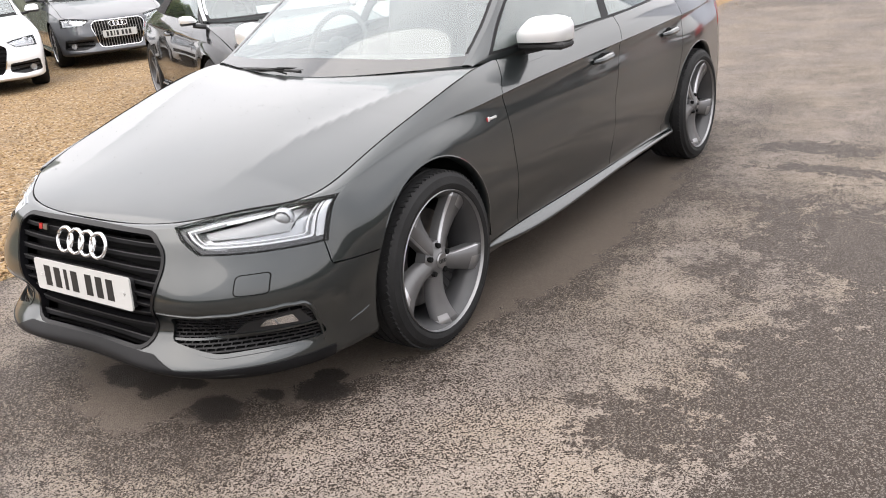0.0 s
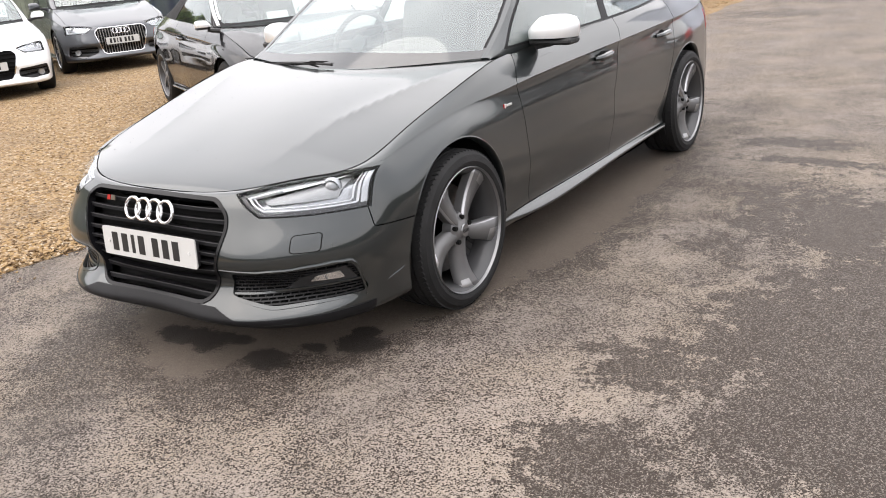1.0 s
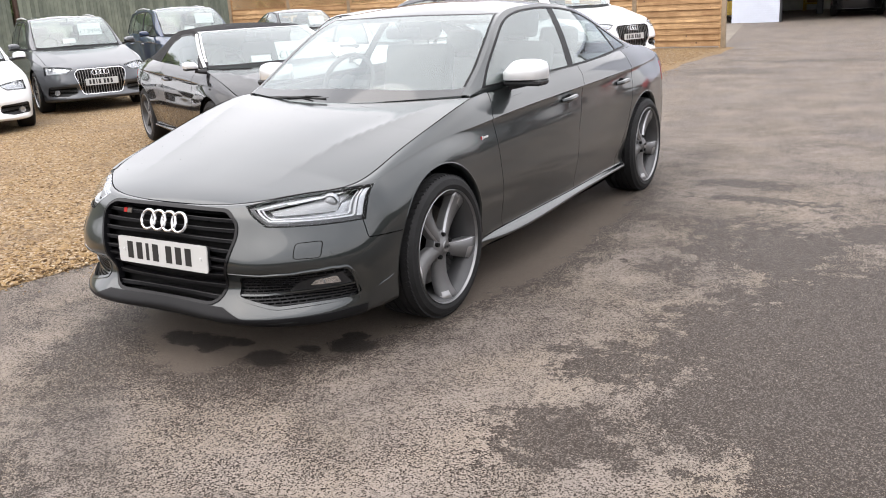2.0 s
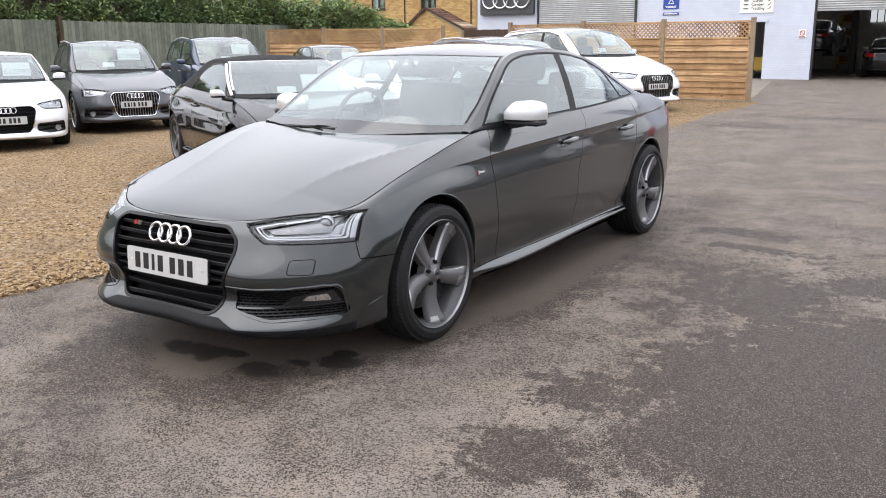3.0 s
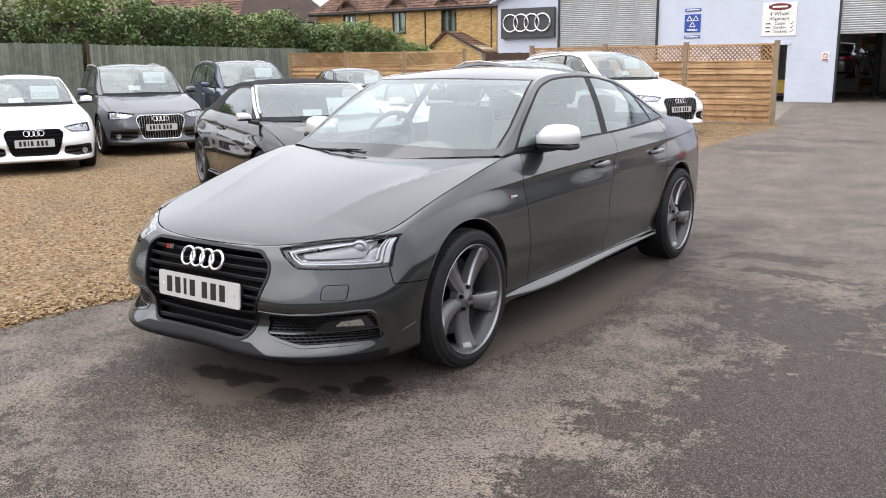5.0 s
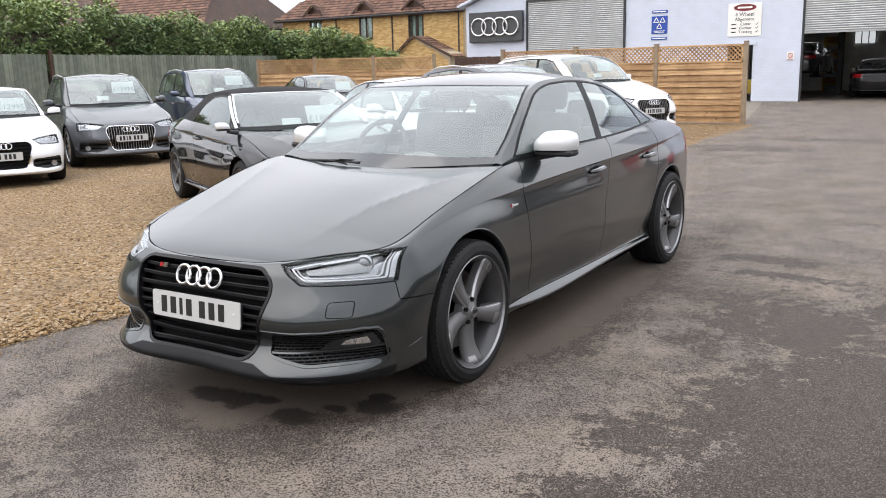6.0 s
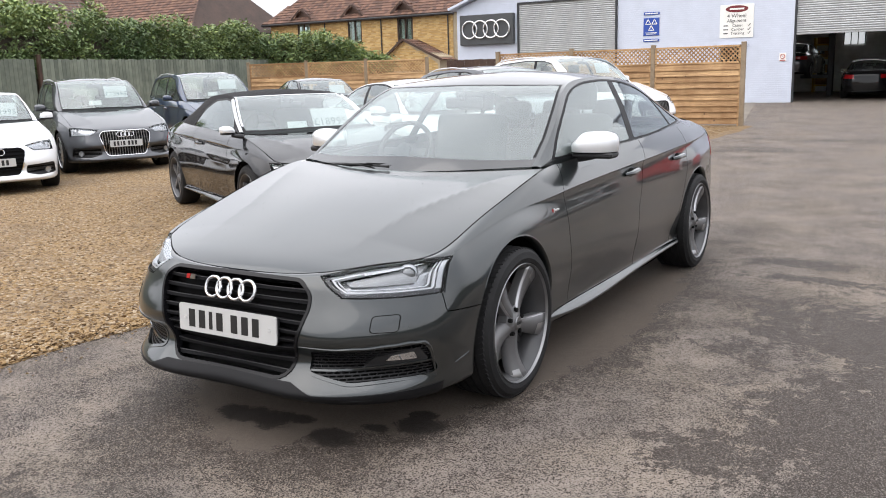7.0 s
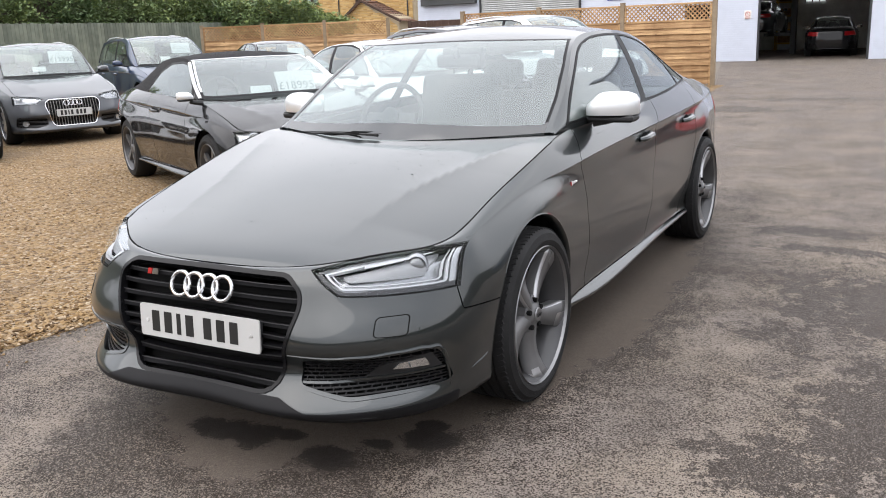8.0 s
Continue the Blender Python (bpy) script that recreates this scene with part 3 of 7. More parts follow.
    bump = p_front.make("front_bumper", mat, car, both=True)
    trim_mat = M_GLOSSBLACK if detail > 1 else spec.get("grille_trim", M_CHROME)
    for side in (1, -1):
        u_front.make("nose_panel", mat, car, mirror=side < 0)
    # grille surround, recessed backing and slats
    gr_in, gr_trim = cut(gr_low, gr_fs)
    gr_in_u, gr_trim_u = cut(gr_up, gr_fs)
    gg = empty_part("grille", car)
    for side in (1, -1):
        gr_trim.make("grille_surround", trim_mat, gg, offset=0.004, rim=0.03, mirror=side < 0)
        if gr_trim_u.faces:
            gr_trim_u.make("grille_surround", trim_mat, gg, offset=0.004, rim=0.03, mirror=side < 0)
    gr_in.make("grille_backing", M_SHADE, gg, offset=-0.06, rim=0, both=True)
    gr_in_u.make("grille_backing", M_SHADE, gg, offset=-0.06, rim=0, both=True)
    zs0, zs1 = float(wz(.295)), float(wz(.612))
    if spec.get("vertical_slats"):
        for i in range(9):
            xc = (i + 0.5) * 0.042 * sx
            st = gr_in.keep(*band(0, xc, 0.0032))
            st.make("grille_slat", M_DISC, gg, offset=-0.016, rim=0.02)
            st.make("grille_slat", M_DISC, gg, offset=-0.016, rim=0.02, mirror=True)
        for zz in np.linspace(zs0, zs1, 5):
            st = gr_in.keep(*band(2, zz, 0.006))
            st.make("grille_bar", M_BLACK, gg, offset=-0.03, rim=0.02, both=True)
    else:
        n = 9 if detail > 1 else 7
        for i in range(n):
            zc = zs0 + (zs1 - zs0) * i / (n - 1)
            st = gr_in.keep(*band(2, zc, 0.0075 if detail > 1 else 0.009))
            st.make("grille_slat", M_SLAT, gg, offset=-0.014, rim=0.03, both=True)
            if detail > 1:
                st = gr_in.keep(*band(2, zc + 0.0052, 0.0016))
                st.make("slat_edge", M_BLACK, gg, offset=-0.011, rim=0.004, both=True)
    # lamps
    for side in (1, -1):
        lp = empty_part("headlamp", car)
        lamp_low.make("lens", M_LENS, lp, offset=-0.001, rim=0, mirror=side < 0)
        if lamp_up.faces:
            lamp_up.make("lens", M_LENS, lp, offset=-0.001, rim=0, mirror=side < 0)
        lamp_parts(lp, lamp_low, lamp_up, lamp, side, detail, sx, wz, S, spec)
    # intakes
    for side in (1, -1):
        it = empty_part("air_intake", car)
        f_in, f_trim = cut(fog_low, fog_fs)
        f_trim.make("intake_surround", mat if detail > 1 else M_BLACK, it, offset=0.003, rim=0.04, mirror=side < 0)
        f_in.make("intake_backing", M_SHADE, it, offset=-0.032, rim=0, mirror=side < 0)
        zf0, zf1 = min(q[1] for q in fog), max(q[1] for q in fog)
        if detail < 2:
            for i in range(3):
                zc = zf0 + (zf1 - zf0) * (i + 0.5) / 3
                st = f_in.keep(*band(2, zc, 0.012))
                st.make("intake_slat", M_BLACK, it, offset=-0.013, rim=0.012, mirror=side < 0)
            ring_lamp(it, f_in, spec, fog, side)
            continue
        pod = [(.585, .318), (.640, .358), (.768, .386), (.782, .330)]
        mesh_fs = [lambda p: p[:, 2] - .270, lambda p: .396 - p[:, 2]]
        grid = f_in.keep(*mesh_fs).minus(convex(pod, 0, 2))
        for i in range(11):
            zc = .276 + .0105 * i
            st = grid.keep(*band(2, zc, 0.0022))
            for run in st.split(lambda p: p[:, 0] - .69):
                if run.faces:
                    run.make("intake_mesh_bar", M_MESH, it, offset=-0.010, rim=0.012, mirror=side < 0)
            for j in range(15):
                xc = .412 + .026 * j + .013 * (i % 2)
                st = grid.keep(*band(0, xc, 0.0016), lambda p, a=zc: p[:, 2] - a, lambda p, a=zc: a + .0105 - p[:, 2])
                if st.faces:
                    st.make("intake_mesh_web", M_MESH, it, offset=-0.010, rim=0.010, mirror=side < 0)
        edge_z = lambda p: .306 + .06 * np.clip(p[:, 0] - .5, 0, 1)
        blade = f_in.keep(lambda p: p[:, 2] - edge_z(p), lambda p: edge_z(p) + .007 - p[:, 2])
        blade.make("intake_blade", mat, it, offset=-0.002, rim=0.03, mirror=side < 0)
        st = f_in.keep(*convex(pod, 0, 2))
        st.make("fog_pod", M_BLACK, it, offset=-0.008, rim=0.03, mirror=side < 0)
        lens = rounded([(.665, .340), (.690, .362), (.752, .372), (.756, .340)], 0.005)
        st = f_in.keep(*convex(lens, 0, 2))
        fl = st.make("fog_lamp", M_CHROME, it, offset=-0.006, rim=0.02, mirror=side < 0, label="chrome-finished fog lamp")
        for xc in (.712,):
            q = f_in.keep(*convex(lens, 0, 2, -0.004), *band(0, xc, 0.0022))
            if q.faces:
                q.make("reflector_rib", M_LAMPGREY, it, offset=-0.004, rim=0.004, mirror=side < 0)
    if detail > 1:
        front_details(car, sp(), p_front, mat, front)
    # wings, doors, quarter panels, sills
    doors = spec.get("doors", 4)
    d1, d2 = float(wy(spec.get("b_line", 1.60))), float(wy(spec.get("c_line", 2.50)))
    az, ay = [float(wz(v)) for v in (.25, .35, .53, .76, .84, .95)], [float(wy(v)) for v in (.655, .635, .605, .572, .552, .66)]
    zsill = float(wz(.247))
    k1, k2 = float(wz(.78)), float(wz(.30))
    a_line = lambda p: p[:, 1] - np.interp(p[:, 2], az, ay)
    b_line = lambda p: p[:, 1] - (d1 - 0.05 + 0.14 * np.clip((p[:, 2] - float(wz(.6))) / 0.33, 0, 1))
    c_line = lambda p: p[:, 1] - (d2 + 0.05 * np.clip((p[:, 2] - k1) / 0.2, 0, 1) - 0.26 * np.clip((k1 - p[:, 2]) / (k1 - k2), 0, 1) ** 1.3)
    gap = 0.0022 if detail > 1 else 0.004
    sill_f = lambda p: p[:, 2] - zsill
    g = lambda f, s=1: (lambda p: s * f(p) - gap)
    p_rest = p_rest.keep(arch_f, arch_r)
    rear_y = float(wy(3.38))
    rear_f = lambda p: p[:, 1] - rear_y
    regions = [("front_wing", [g(a_line, -1)]), ("front_door", [g(a_line), g(b_line, -1)])]
    if doors == 4:
        regions += [("rear_door", [g(b_line), g(c_line, -1)]), ("rear_quarter", [g(c_line), g(rear_f, -1)])]
    else:
        regions += [("rear_quarter", [g(b_line), g(rear_f, -1)])]
    for side in (1, -1):
        for nm, fs in regions:
            holder = empty_part(nm, car)
            lowfs = fs + ([g(sill_f)] if nm.endswith("door") else [g(sill_f)])
            q = p_rest.keep(*lowfs)
            q.make("skin", mat, holder, mirror=side < 0)
            u_rest.keep(*fs).make("upper_skin", mat, holder, mirror=side < 0)
            if nm.endswith("door"):
                door_handle(holder, S, p_rest, d1 - 0.06 if nm == "front_door" else d2 - 0.08, wz, side, mat, detail, sx)
        sl = p_rest.keep(g(sill_f, -1), lambda p: p[:, 1] - (R + 0.01), lambda p: wb - R - 0.01 - p[:, 1])
        sl.make("sill", M_SILL if detail > 1 else mat, car, mirror=side < 0, rim=0.04)
    rb = p_rest.keep(g(rear_f))
    tail = convex(fx([(.44, .72), (.44, .86), (.90, .88), (.90, .74)]), 0, 2)
    t_in, rb = cut(rb, tail)
    rb.make("rear_bumper", mat, car, both=True)
    for side in (1, -1):
        t_in.make("tail_lamp", M_TAIL, car, mirror=side < 0, offset=0.002)
    u_rest.keep(g(rear_f)).make("tail_panel", mat, car, both=True)
    if detail > 1:
        for c in (0.0, wb):
            for side in (1, -1):
                arch_lip(car, S, c, R, AR, side, mat)
    # bonnet
    hgap = 0.0045 if detail > 1 else 0.005
    exy = U.at(np.column_stack([np.full(400, 2.0), np.linspace(0, 7.2, 400)]))
    cut_y = float(wy(-.46))
    fr = exy[exy[:, 1] < cut_y + 0.05]
    sd = exy[exy[:, 1] > cut_y - 0.05]
    H = Field(lambda x, yy: wz_smooth(hood_height(np.asarray(x) / sx, smooth_inv(yy, yk)), zk), None, None)
    hp = Patch(H, np.linspace(-0.84 * sx, 0.84 * sx, 85 if detail > 1 else 31), np.linspace(float(wy(-.9)), float(wy(.62)), 81 if detail > 1 else 31), True)
    f1 = lambda p: p[:, 1] - np.interp(np.abs(p[:, 0]), fr[:, 0], fr[:, 1]) - hgap
    f2 = lambda p: np.where(p[:, 1] < cut_y, 9, np.interp(p[:, 1], sd[:, 1], sd[:, 0]) - hgap - np.abs(p[:, 0]))
    cow = float(wy(.335 if detail < 2 else .362))
    f3 = lambda p: cow + 0.13 * (p[:, 0] / (0.7 * sx)) ** 2 - p[:, 1]
    hood = hp.keep(f2, f1, f3)
    hood.make("bonnet", mat, car, rim=0.012)
    if detail > 1:
        # black tube laid along the bonnet gap to draw its shaded shut line
        for side in (1, -1):
            ln = U.at(np.column_stack([np.full(40, 2.0), np.linspace(0.9, 6.15, 40)]))
            bm = bmesh.new()
            tube(bm, [(side * (q[0] - 0.002), q[1], q[2] - 0.0012) for q in ln], 0.0034, 6)
            part("shut_line_shade", bm, M_SHADE, car, smooth=True)
    if detail > 1:
        finish_main(car, S, U, hood)
    bm = bmesh.new()
    for i in range(13):
        x = (i - 6) / 6 * 0.70 * sx
        ya = cow + 0.13 * (x / (0.7 * sx)) ** 2
        za = float(H.at([[x, ya]])[0][2]) - 0.012
        yb = ya + 0.14
        v = [bm.verts.new((x, ya - 0.03, za)), bm.verts.new((x, yb, za + 0.012))]
        if i:
            bm.faces.new((pv[0], v[0], v[1], pv[1]))
        pv = v
    part("scuttle", bm, M_BLACK, car)
    # greenhouse
    greenhouse(car, spec, mat, gp, tp, rail, bl, midl, sx, wy, wz, detail, gap, body, b_line)
    # boot lid or load edge
    if body in ("saloon", "cabrio", "coupe"):
        i0 = len(rail) - 1
        net = []
        for u in range(5):
            w = u / 4
            edge = (rail_p[-1][0] * (1 - w) + .62 * sx * w, rail_p[-1][1] * (1 - w) + float(wy(3.44)) * w, rail_p[-1][2] * (1 - w) + (float(wz(.985))) * w + 0.01 * math.sin(math.pi * w))
            cen = (0, midl[-1][0] * (1 - w) + float(wy(3.70)) * w, midl[-1][1] * (1 - w) + float(wz(.985)) * w + 0.012 * math.sin(math.pi * w))
            net.append([cen, (edge[0] * .55, cen[1] * .55 + edge[1] * .45, cen[2] * .6 + edge[2] * .4), edge])
        D = Surf(net, (True, False))
        dp = Patch(D, np.linspace(0, 4, 13), np.linspace(0, 2, 9), False)
        dp.make("boot_lid", mat, car, both=True)
        net2 = [[rail_p[-1], edge_p(rail_p[-1], (.69 * sx, float(wy(3.12)), float(wz(1.01)))), (.69 * sx, float(wy(3.12)), float(wz(1.01)))],
                [(.62 * sx, float(wy(3.44)), float(wz(.985)))] * 3]
        vv = [rail_p[-1]] + [tuple(q) for q in U.at(np.column_stack([np.full(9, 2.0), np.linspace(10.8, 12.0, 9)]))] + [(.62 * sx, float(wy(3.44)), float(wz(.985)))]
        for s in (1, -1):
            obj_from("rear_shoulder", [(s * q[0], q[1], q[2] - 0.004) for q in vv], [[0, i, i + 1] for i in range(1, len(vv) - 1)], mat, car)
    else:
        yb = wb + ro
        net = []
        for u in range(4):
            w = u / 3
            e0, e1 = rail_p[-1], (.66 * sx, float(wy(3.48)), float(wz(.97)))
            c0, c1 = (0, midl[-1][0], midl[-1][1]), (0, float(wy(3.70)), float(wz(.97)))
            e, c = [a * (1 - w) + b * w for a, b in zip(e0, e1)], [a * (1 - w) + b * w for a, b in zip(c0, c1)]
            net.append([c, (e[0] * .55, c[1] * .6 + e[1] * .4, c[2] * .6 + e[2] * .4), e])
        Patch(Surf(net, (True, False)), np.linspace(0, 3, 10), np.linspace(0, 2, 9), False).make("tailgate", mat, car, both=True)
        vv = [tuple(q) for q in G.at(np.column_stack([np.linspace(2, 0, 5), np.full(5, len(rail) - 1.0)]))]
        vv2 = [tuple(q) for q in U.at(np.column_stack([np.full(5, 2.0), np.linspace(11.0, 12.0, 5)]))]
        for s in (1, -1):
            obj_from("rear_pillar", [(s * q[0], q[1], q[2]) for q in vv + vv2], [[0, i, i + 1] for i in range(1, 9)], mat, car)
    # wheels
    for c in (0, wb):
        for s in (1, -1):
            wheel(car, (s * (spec.get("tyre_x", (hw - 0.018, hw - 0.018))[c > 0] - spec.get("tw", 0.235) / 2), c, spec.get("hub_z", R)), spec.get("wheel_R", R), spec, s, detail)
    # emblem, plate
    badge_and_plate(car, S, spec, sx, wz, wy, detail)
    mirrors(car, spec, sx, wy, wz, detail, mat)
    interior(car, spec, sx, wy, wz, detail, rail, midl)
    return car, S, U


def arch_lip(car, S, c, R, AR, side, mat):
    """The folded edge of a wheel opening: a narrow painted band that turns inwards."""
    K, T = np.meshgrid(np.linspace(0, S.nk - 1, 161), np.linspace(3.0, 12.5, 400), indexing="ij")
    grid = S.at(np.column_stack([K.ravel(), T.ravel()]))
    bm, prev = bmesh.new(), None
    for a in np.linspace(radians(-16), radians(196), 61):
        y, z = c + AR * math.cos(a), R + AR * math.sin(a)
        d = (grid[:, 1] - y) ** 2 + (grid[:, 2] - z) ** 2
        near = np.argsort(d)[:6]
        x = float((grid[near, 0] / (d[near] + 1e-7)).sum() / (1 / (d[near] + 1e-7)).sum())
        ring = []
        for dx, dr in ((0.000, 0.001), (0.0015, -0.003), (-0.003, -0.008), (-0.022, -0.013), (-0.034, -0.013)):
            ring.append(bm.verts.new((side * (x + dx), c + (AR + dr) * math.cos(a), R + (AR + dr) * math.sin(a))))
        if prev:
            for p, q, r, t in zip(prev, prev[1:], ring[1:], ring):
                bm.faces.new((p, q, r, t))
        prev = ring
    part("arch_lip", bm, mat, car, smooth=True, angle=60)


def band(axis, c, w):
    """The strip within w of c along one axis."""
    return [lambda p: p[:, axis] - (c - w), lambda p: (c + w) - p[:, axis]]


def edge_p(a, b):
    return tuple((p + q) / 2 for p, q in zip(a, b))


def smooth_inv(y, yk):
    """Back from a car's own lengths to the reference saloon's, without kinks."""
    f0, f1 = yk[0] / Y_KEYS[0], yk[2] / Y_KEYS[2]
    w = np.clip((np.asarray(y) - yk[0]) / (yk[2] - yk[0]), 0, 1)
    w = w * w * (3 - 2 * w)
    return np.asarray(y) / (f0 * (1 - w) + f1 * w)


def wz_smooth(z, zk):
    a = (zk[2] - zk[1]) / (Z_KEYS[2] - Z_KEYS[1])
    return zk[1] + (np.asarray(z) - Z_KEYS[1]) * a


def cut(patch, fs):
    """(inside, outside) of the region where all of fs are positive."""
    out, p = [], patch
    for f in fs:
        a, b = p.split(f)
        out.append(b)
        p = a
    return p, join(out)


def empty_part(name, parent):
    ob = new(name)
    ob.parent = parent
    return ob


def ring_lamp(it, f_in, spec, fog, side):
    """A round fog lamp at the outer end of an intake."""
    cand = np.array([f_in.pos[i] for f in f_in.faces for i in f])
    tx, tz = max(q[0] for q in fog) * 0.88, sum(q[1] for q in fog) / len(fog)
    q = cand[np.argmin((cand[:, 0] - tx) ** 2 + (cand[:, 2] - tz) ** 2)]
    m = Matrix.Translation((side * q[0], q[1] - 0.004, q[2])) @ Matrix.Rotation(radians(90), 4, "X") @ Matrix.Rotation(radians(25 * side), 4, "Y")
    bm = bmesh.new()
    lathe(bm, [(0.0001, 0.0), (0.036, 0.004), (0.042, 0.012), (0.046, 0.004), (0.048, -0.02)], m, 24)
    part("fog_lamp", bm, M_LAMPIN, it, smooth=True)


def surface_bead(car, S, side, pts, r, mat, name):
    """A raised bead that follows the body skin near the given places."""
    K, T = np.meshgrid(np.linspace(0, S.nk - 1, 161), np.linspace(0.0, 5.5, 286), indexing="ij")
    grid = S.at(np.column_stack([K.ravel(), T.ravel()]))
    line = []
    for a, b in zip(pts, pts[1:]):
        for u in np.linspace(0, 1, 5)[:-1]:
            line.append(np.array(a) * (1 - u) + np.array(b) * u)
    line.append(np.array(pts[-1]))
    snapped = [grid[np.argmin(((grid - q) ** 2).sum(1))] for q in line]
    smooth_ = [(snapped[max(0, i - 1)] + snapped[i] * 2 + snapped[min(len(snapped) - 1, i + 1)]) / 4 for i in range(len(snapped))]
    bm = bmesh.new()
    n = len(smooth_)
    tube(bm, [(side * q[0], q[1], q[2]) for q in smooth_], [r * (0.35 + 0.65 * min(1, 4 * min(i, n - 1 - i) / n)) for i in range(n)], 8)
    part(name, bm, mat, car, smooth=True)


def front_details(car, full, skin, mat, front):
    """Washer covers, crease strips, parking sensors and the dark band that paints the shade under the chin."""
    for side in (1, -1):
        m = side < 0
        cover = rounded([(.640, .468), (.638, .523), (.714, .523), (.717, .464)], 0.012)
        ring = skin.keep(*convex(cover, 0, 2, 0.003)).minus(convex(cover, 0, 2))
        ring.make("washer_gap", M_SHADE, car, offset=0.0012, rim=0, mirror=m)
        skin.keep(*convex(cover, 0, 2)).make("washer_cover", mat, car, offset=0.0015, rim=0.004, mirror=m)
        surface_bead(car, full.surf, side, [(.36, -.905, .399), (.46, -.893, .402), (.56, -.85, .406), (.66, -.785, .411), (.745, -.70, .415), (.780, -.662, .413), (.797, -.640, .392), (.804, -.624, .34), (.808, -.610, .29), (.810, -.604, .256)], .0075, mat, "intake_edge")
        surface_bead(car, full.surf, side, [(0, -.938, .213), (.2, -.94, .213), (.42, -.94, .213), (.55, -.88, .211), (.635, -.826, .207), (.72, -.70, .205), (.785, -.60, .203)], .0048, mat, "chin_lip")
        surface_bead(car, full.surf, side, [(.83, -.505, .286), (.836, -.46, .297), (.842, -.415, .312)], .0032, mat, "bumper_flick")
        q = skin.keep(*convex([(.742, .468), (.754, .468), (.754, .480), (.742, .480)], 0, 2))
        q.make("parking_sensor", mat, car, offset=0.002, rim=0.004, mirror=m)
        # black band over the chin stands in for the undercut's shade
        skin.keep(lambda p: .226 + .036 * np.clip((.44 - p[:, 0]) / .10, 0, 1) - p[:, 2], lambda p: -.56 - p[:, 1]).make("chin_shade", M_TRIM, car, offset=0.004, rim=0.01, mirror=m)


def finish_main(car, S, U, p_hood):
    """Wipers, washer jets, wing badge, debris and drops on the bonnet."""
    for s, a, b in ((1, (.60, .450, .926), (-.12, .346, .950)), (-1, (-.05, .340, .948), (-.62, .452, .926))):
        w = empty_part("wiper", car)
        bm = bmesh.new()
        tube(bm, [a, ((a[0] + b[0]) / 2, (a[1] + b[1]) / 2 - .02, (a[2] + b[2]) / 2 + .012), b], [.006, .005, .004], 6)
        part("wiper_arm", bm, M_BLACK, w, smooth=True)
        bm = bmesh.new()
        tube(bm, [(a[0] - .1, a[1] - .0, a[2] + .008), ((a[0] + b[0]) / 2, (a[1] + b[1]) / 2 - .005, (a[2] + b[2]) / 2 + .012), (b[0] - .08, b[1] + .01, b[2] + .008)], .004, 6)
        part("wiper_blade", bm, M_SHADE, w, smooth=True)
    kk, tt = np.meshgrid(np.linspace(5, 8, 90), np.linspace(5.5, 7.5, 120), indexing="ij")
    gp_ = S.at(np.column_stack([kk.ravel(), tt.ravel()]))
    q = gp_[np.argmin((gp_[:, 1] - .452) ** 2 + (gp_[:, 2] - .757) ** 2)]
    for nm, y0, y1, mm, z in (("badge_red_bar", -.037, -.031, M_REDBAR, .018), ("badge_silver_bar", -.027, -.018, M_ALU, .020), ("badge_silver_bar", -.014, .036, M_ALU, .010)):
        bm = bmesh.new()
        box(bm, (q[0] + .001, q[1] + (y0 + y1) / 2, q[2]), (.006, y1 - y0, z), .002)
        part(nm, bm, mm, car)
    r = random.Random(11)
    V, F = [], []
    H = p_hood.surf
    for _ in range(150):
        x, y = r.uniform(-.66, .66), -.7 + 1.02 * r.random() ** .6
        if y > .3 + .13 * (x / .7) ** 2:
            continue
        z = float(H.at([[x, y]])[0][2])
        s = r.uniform(.0008, .0024) * (1.5 if r.random() < .12 else 1)
        k, st, an = len(V), r.uniform(.5, 1.6), r.uniform(0, 3.1)
        for i in range(6):
            a = 2 * math.pi * i / 6
            dx, dy = s * math.cos(a) * st, s * math.sin(a)
            V.append((x + dx * math.cos(an) - dy * math.sin(an), y + dx * math.sin(an) + dy * math.cos(an), z + .0006))
        V.append((x, y, z + .0022))
        F += [(k + i, k + (i + 1) % 6, k + 6) for i in range(6)]
    tagged(obj_from("bonnet_debris", V, F, M_INK, car, True), "small dark seeds and drops on the bonnet", kind="stuff")


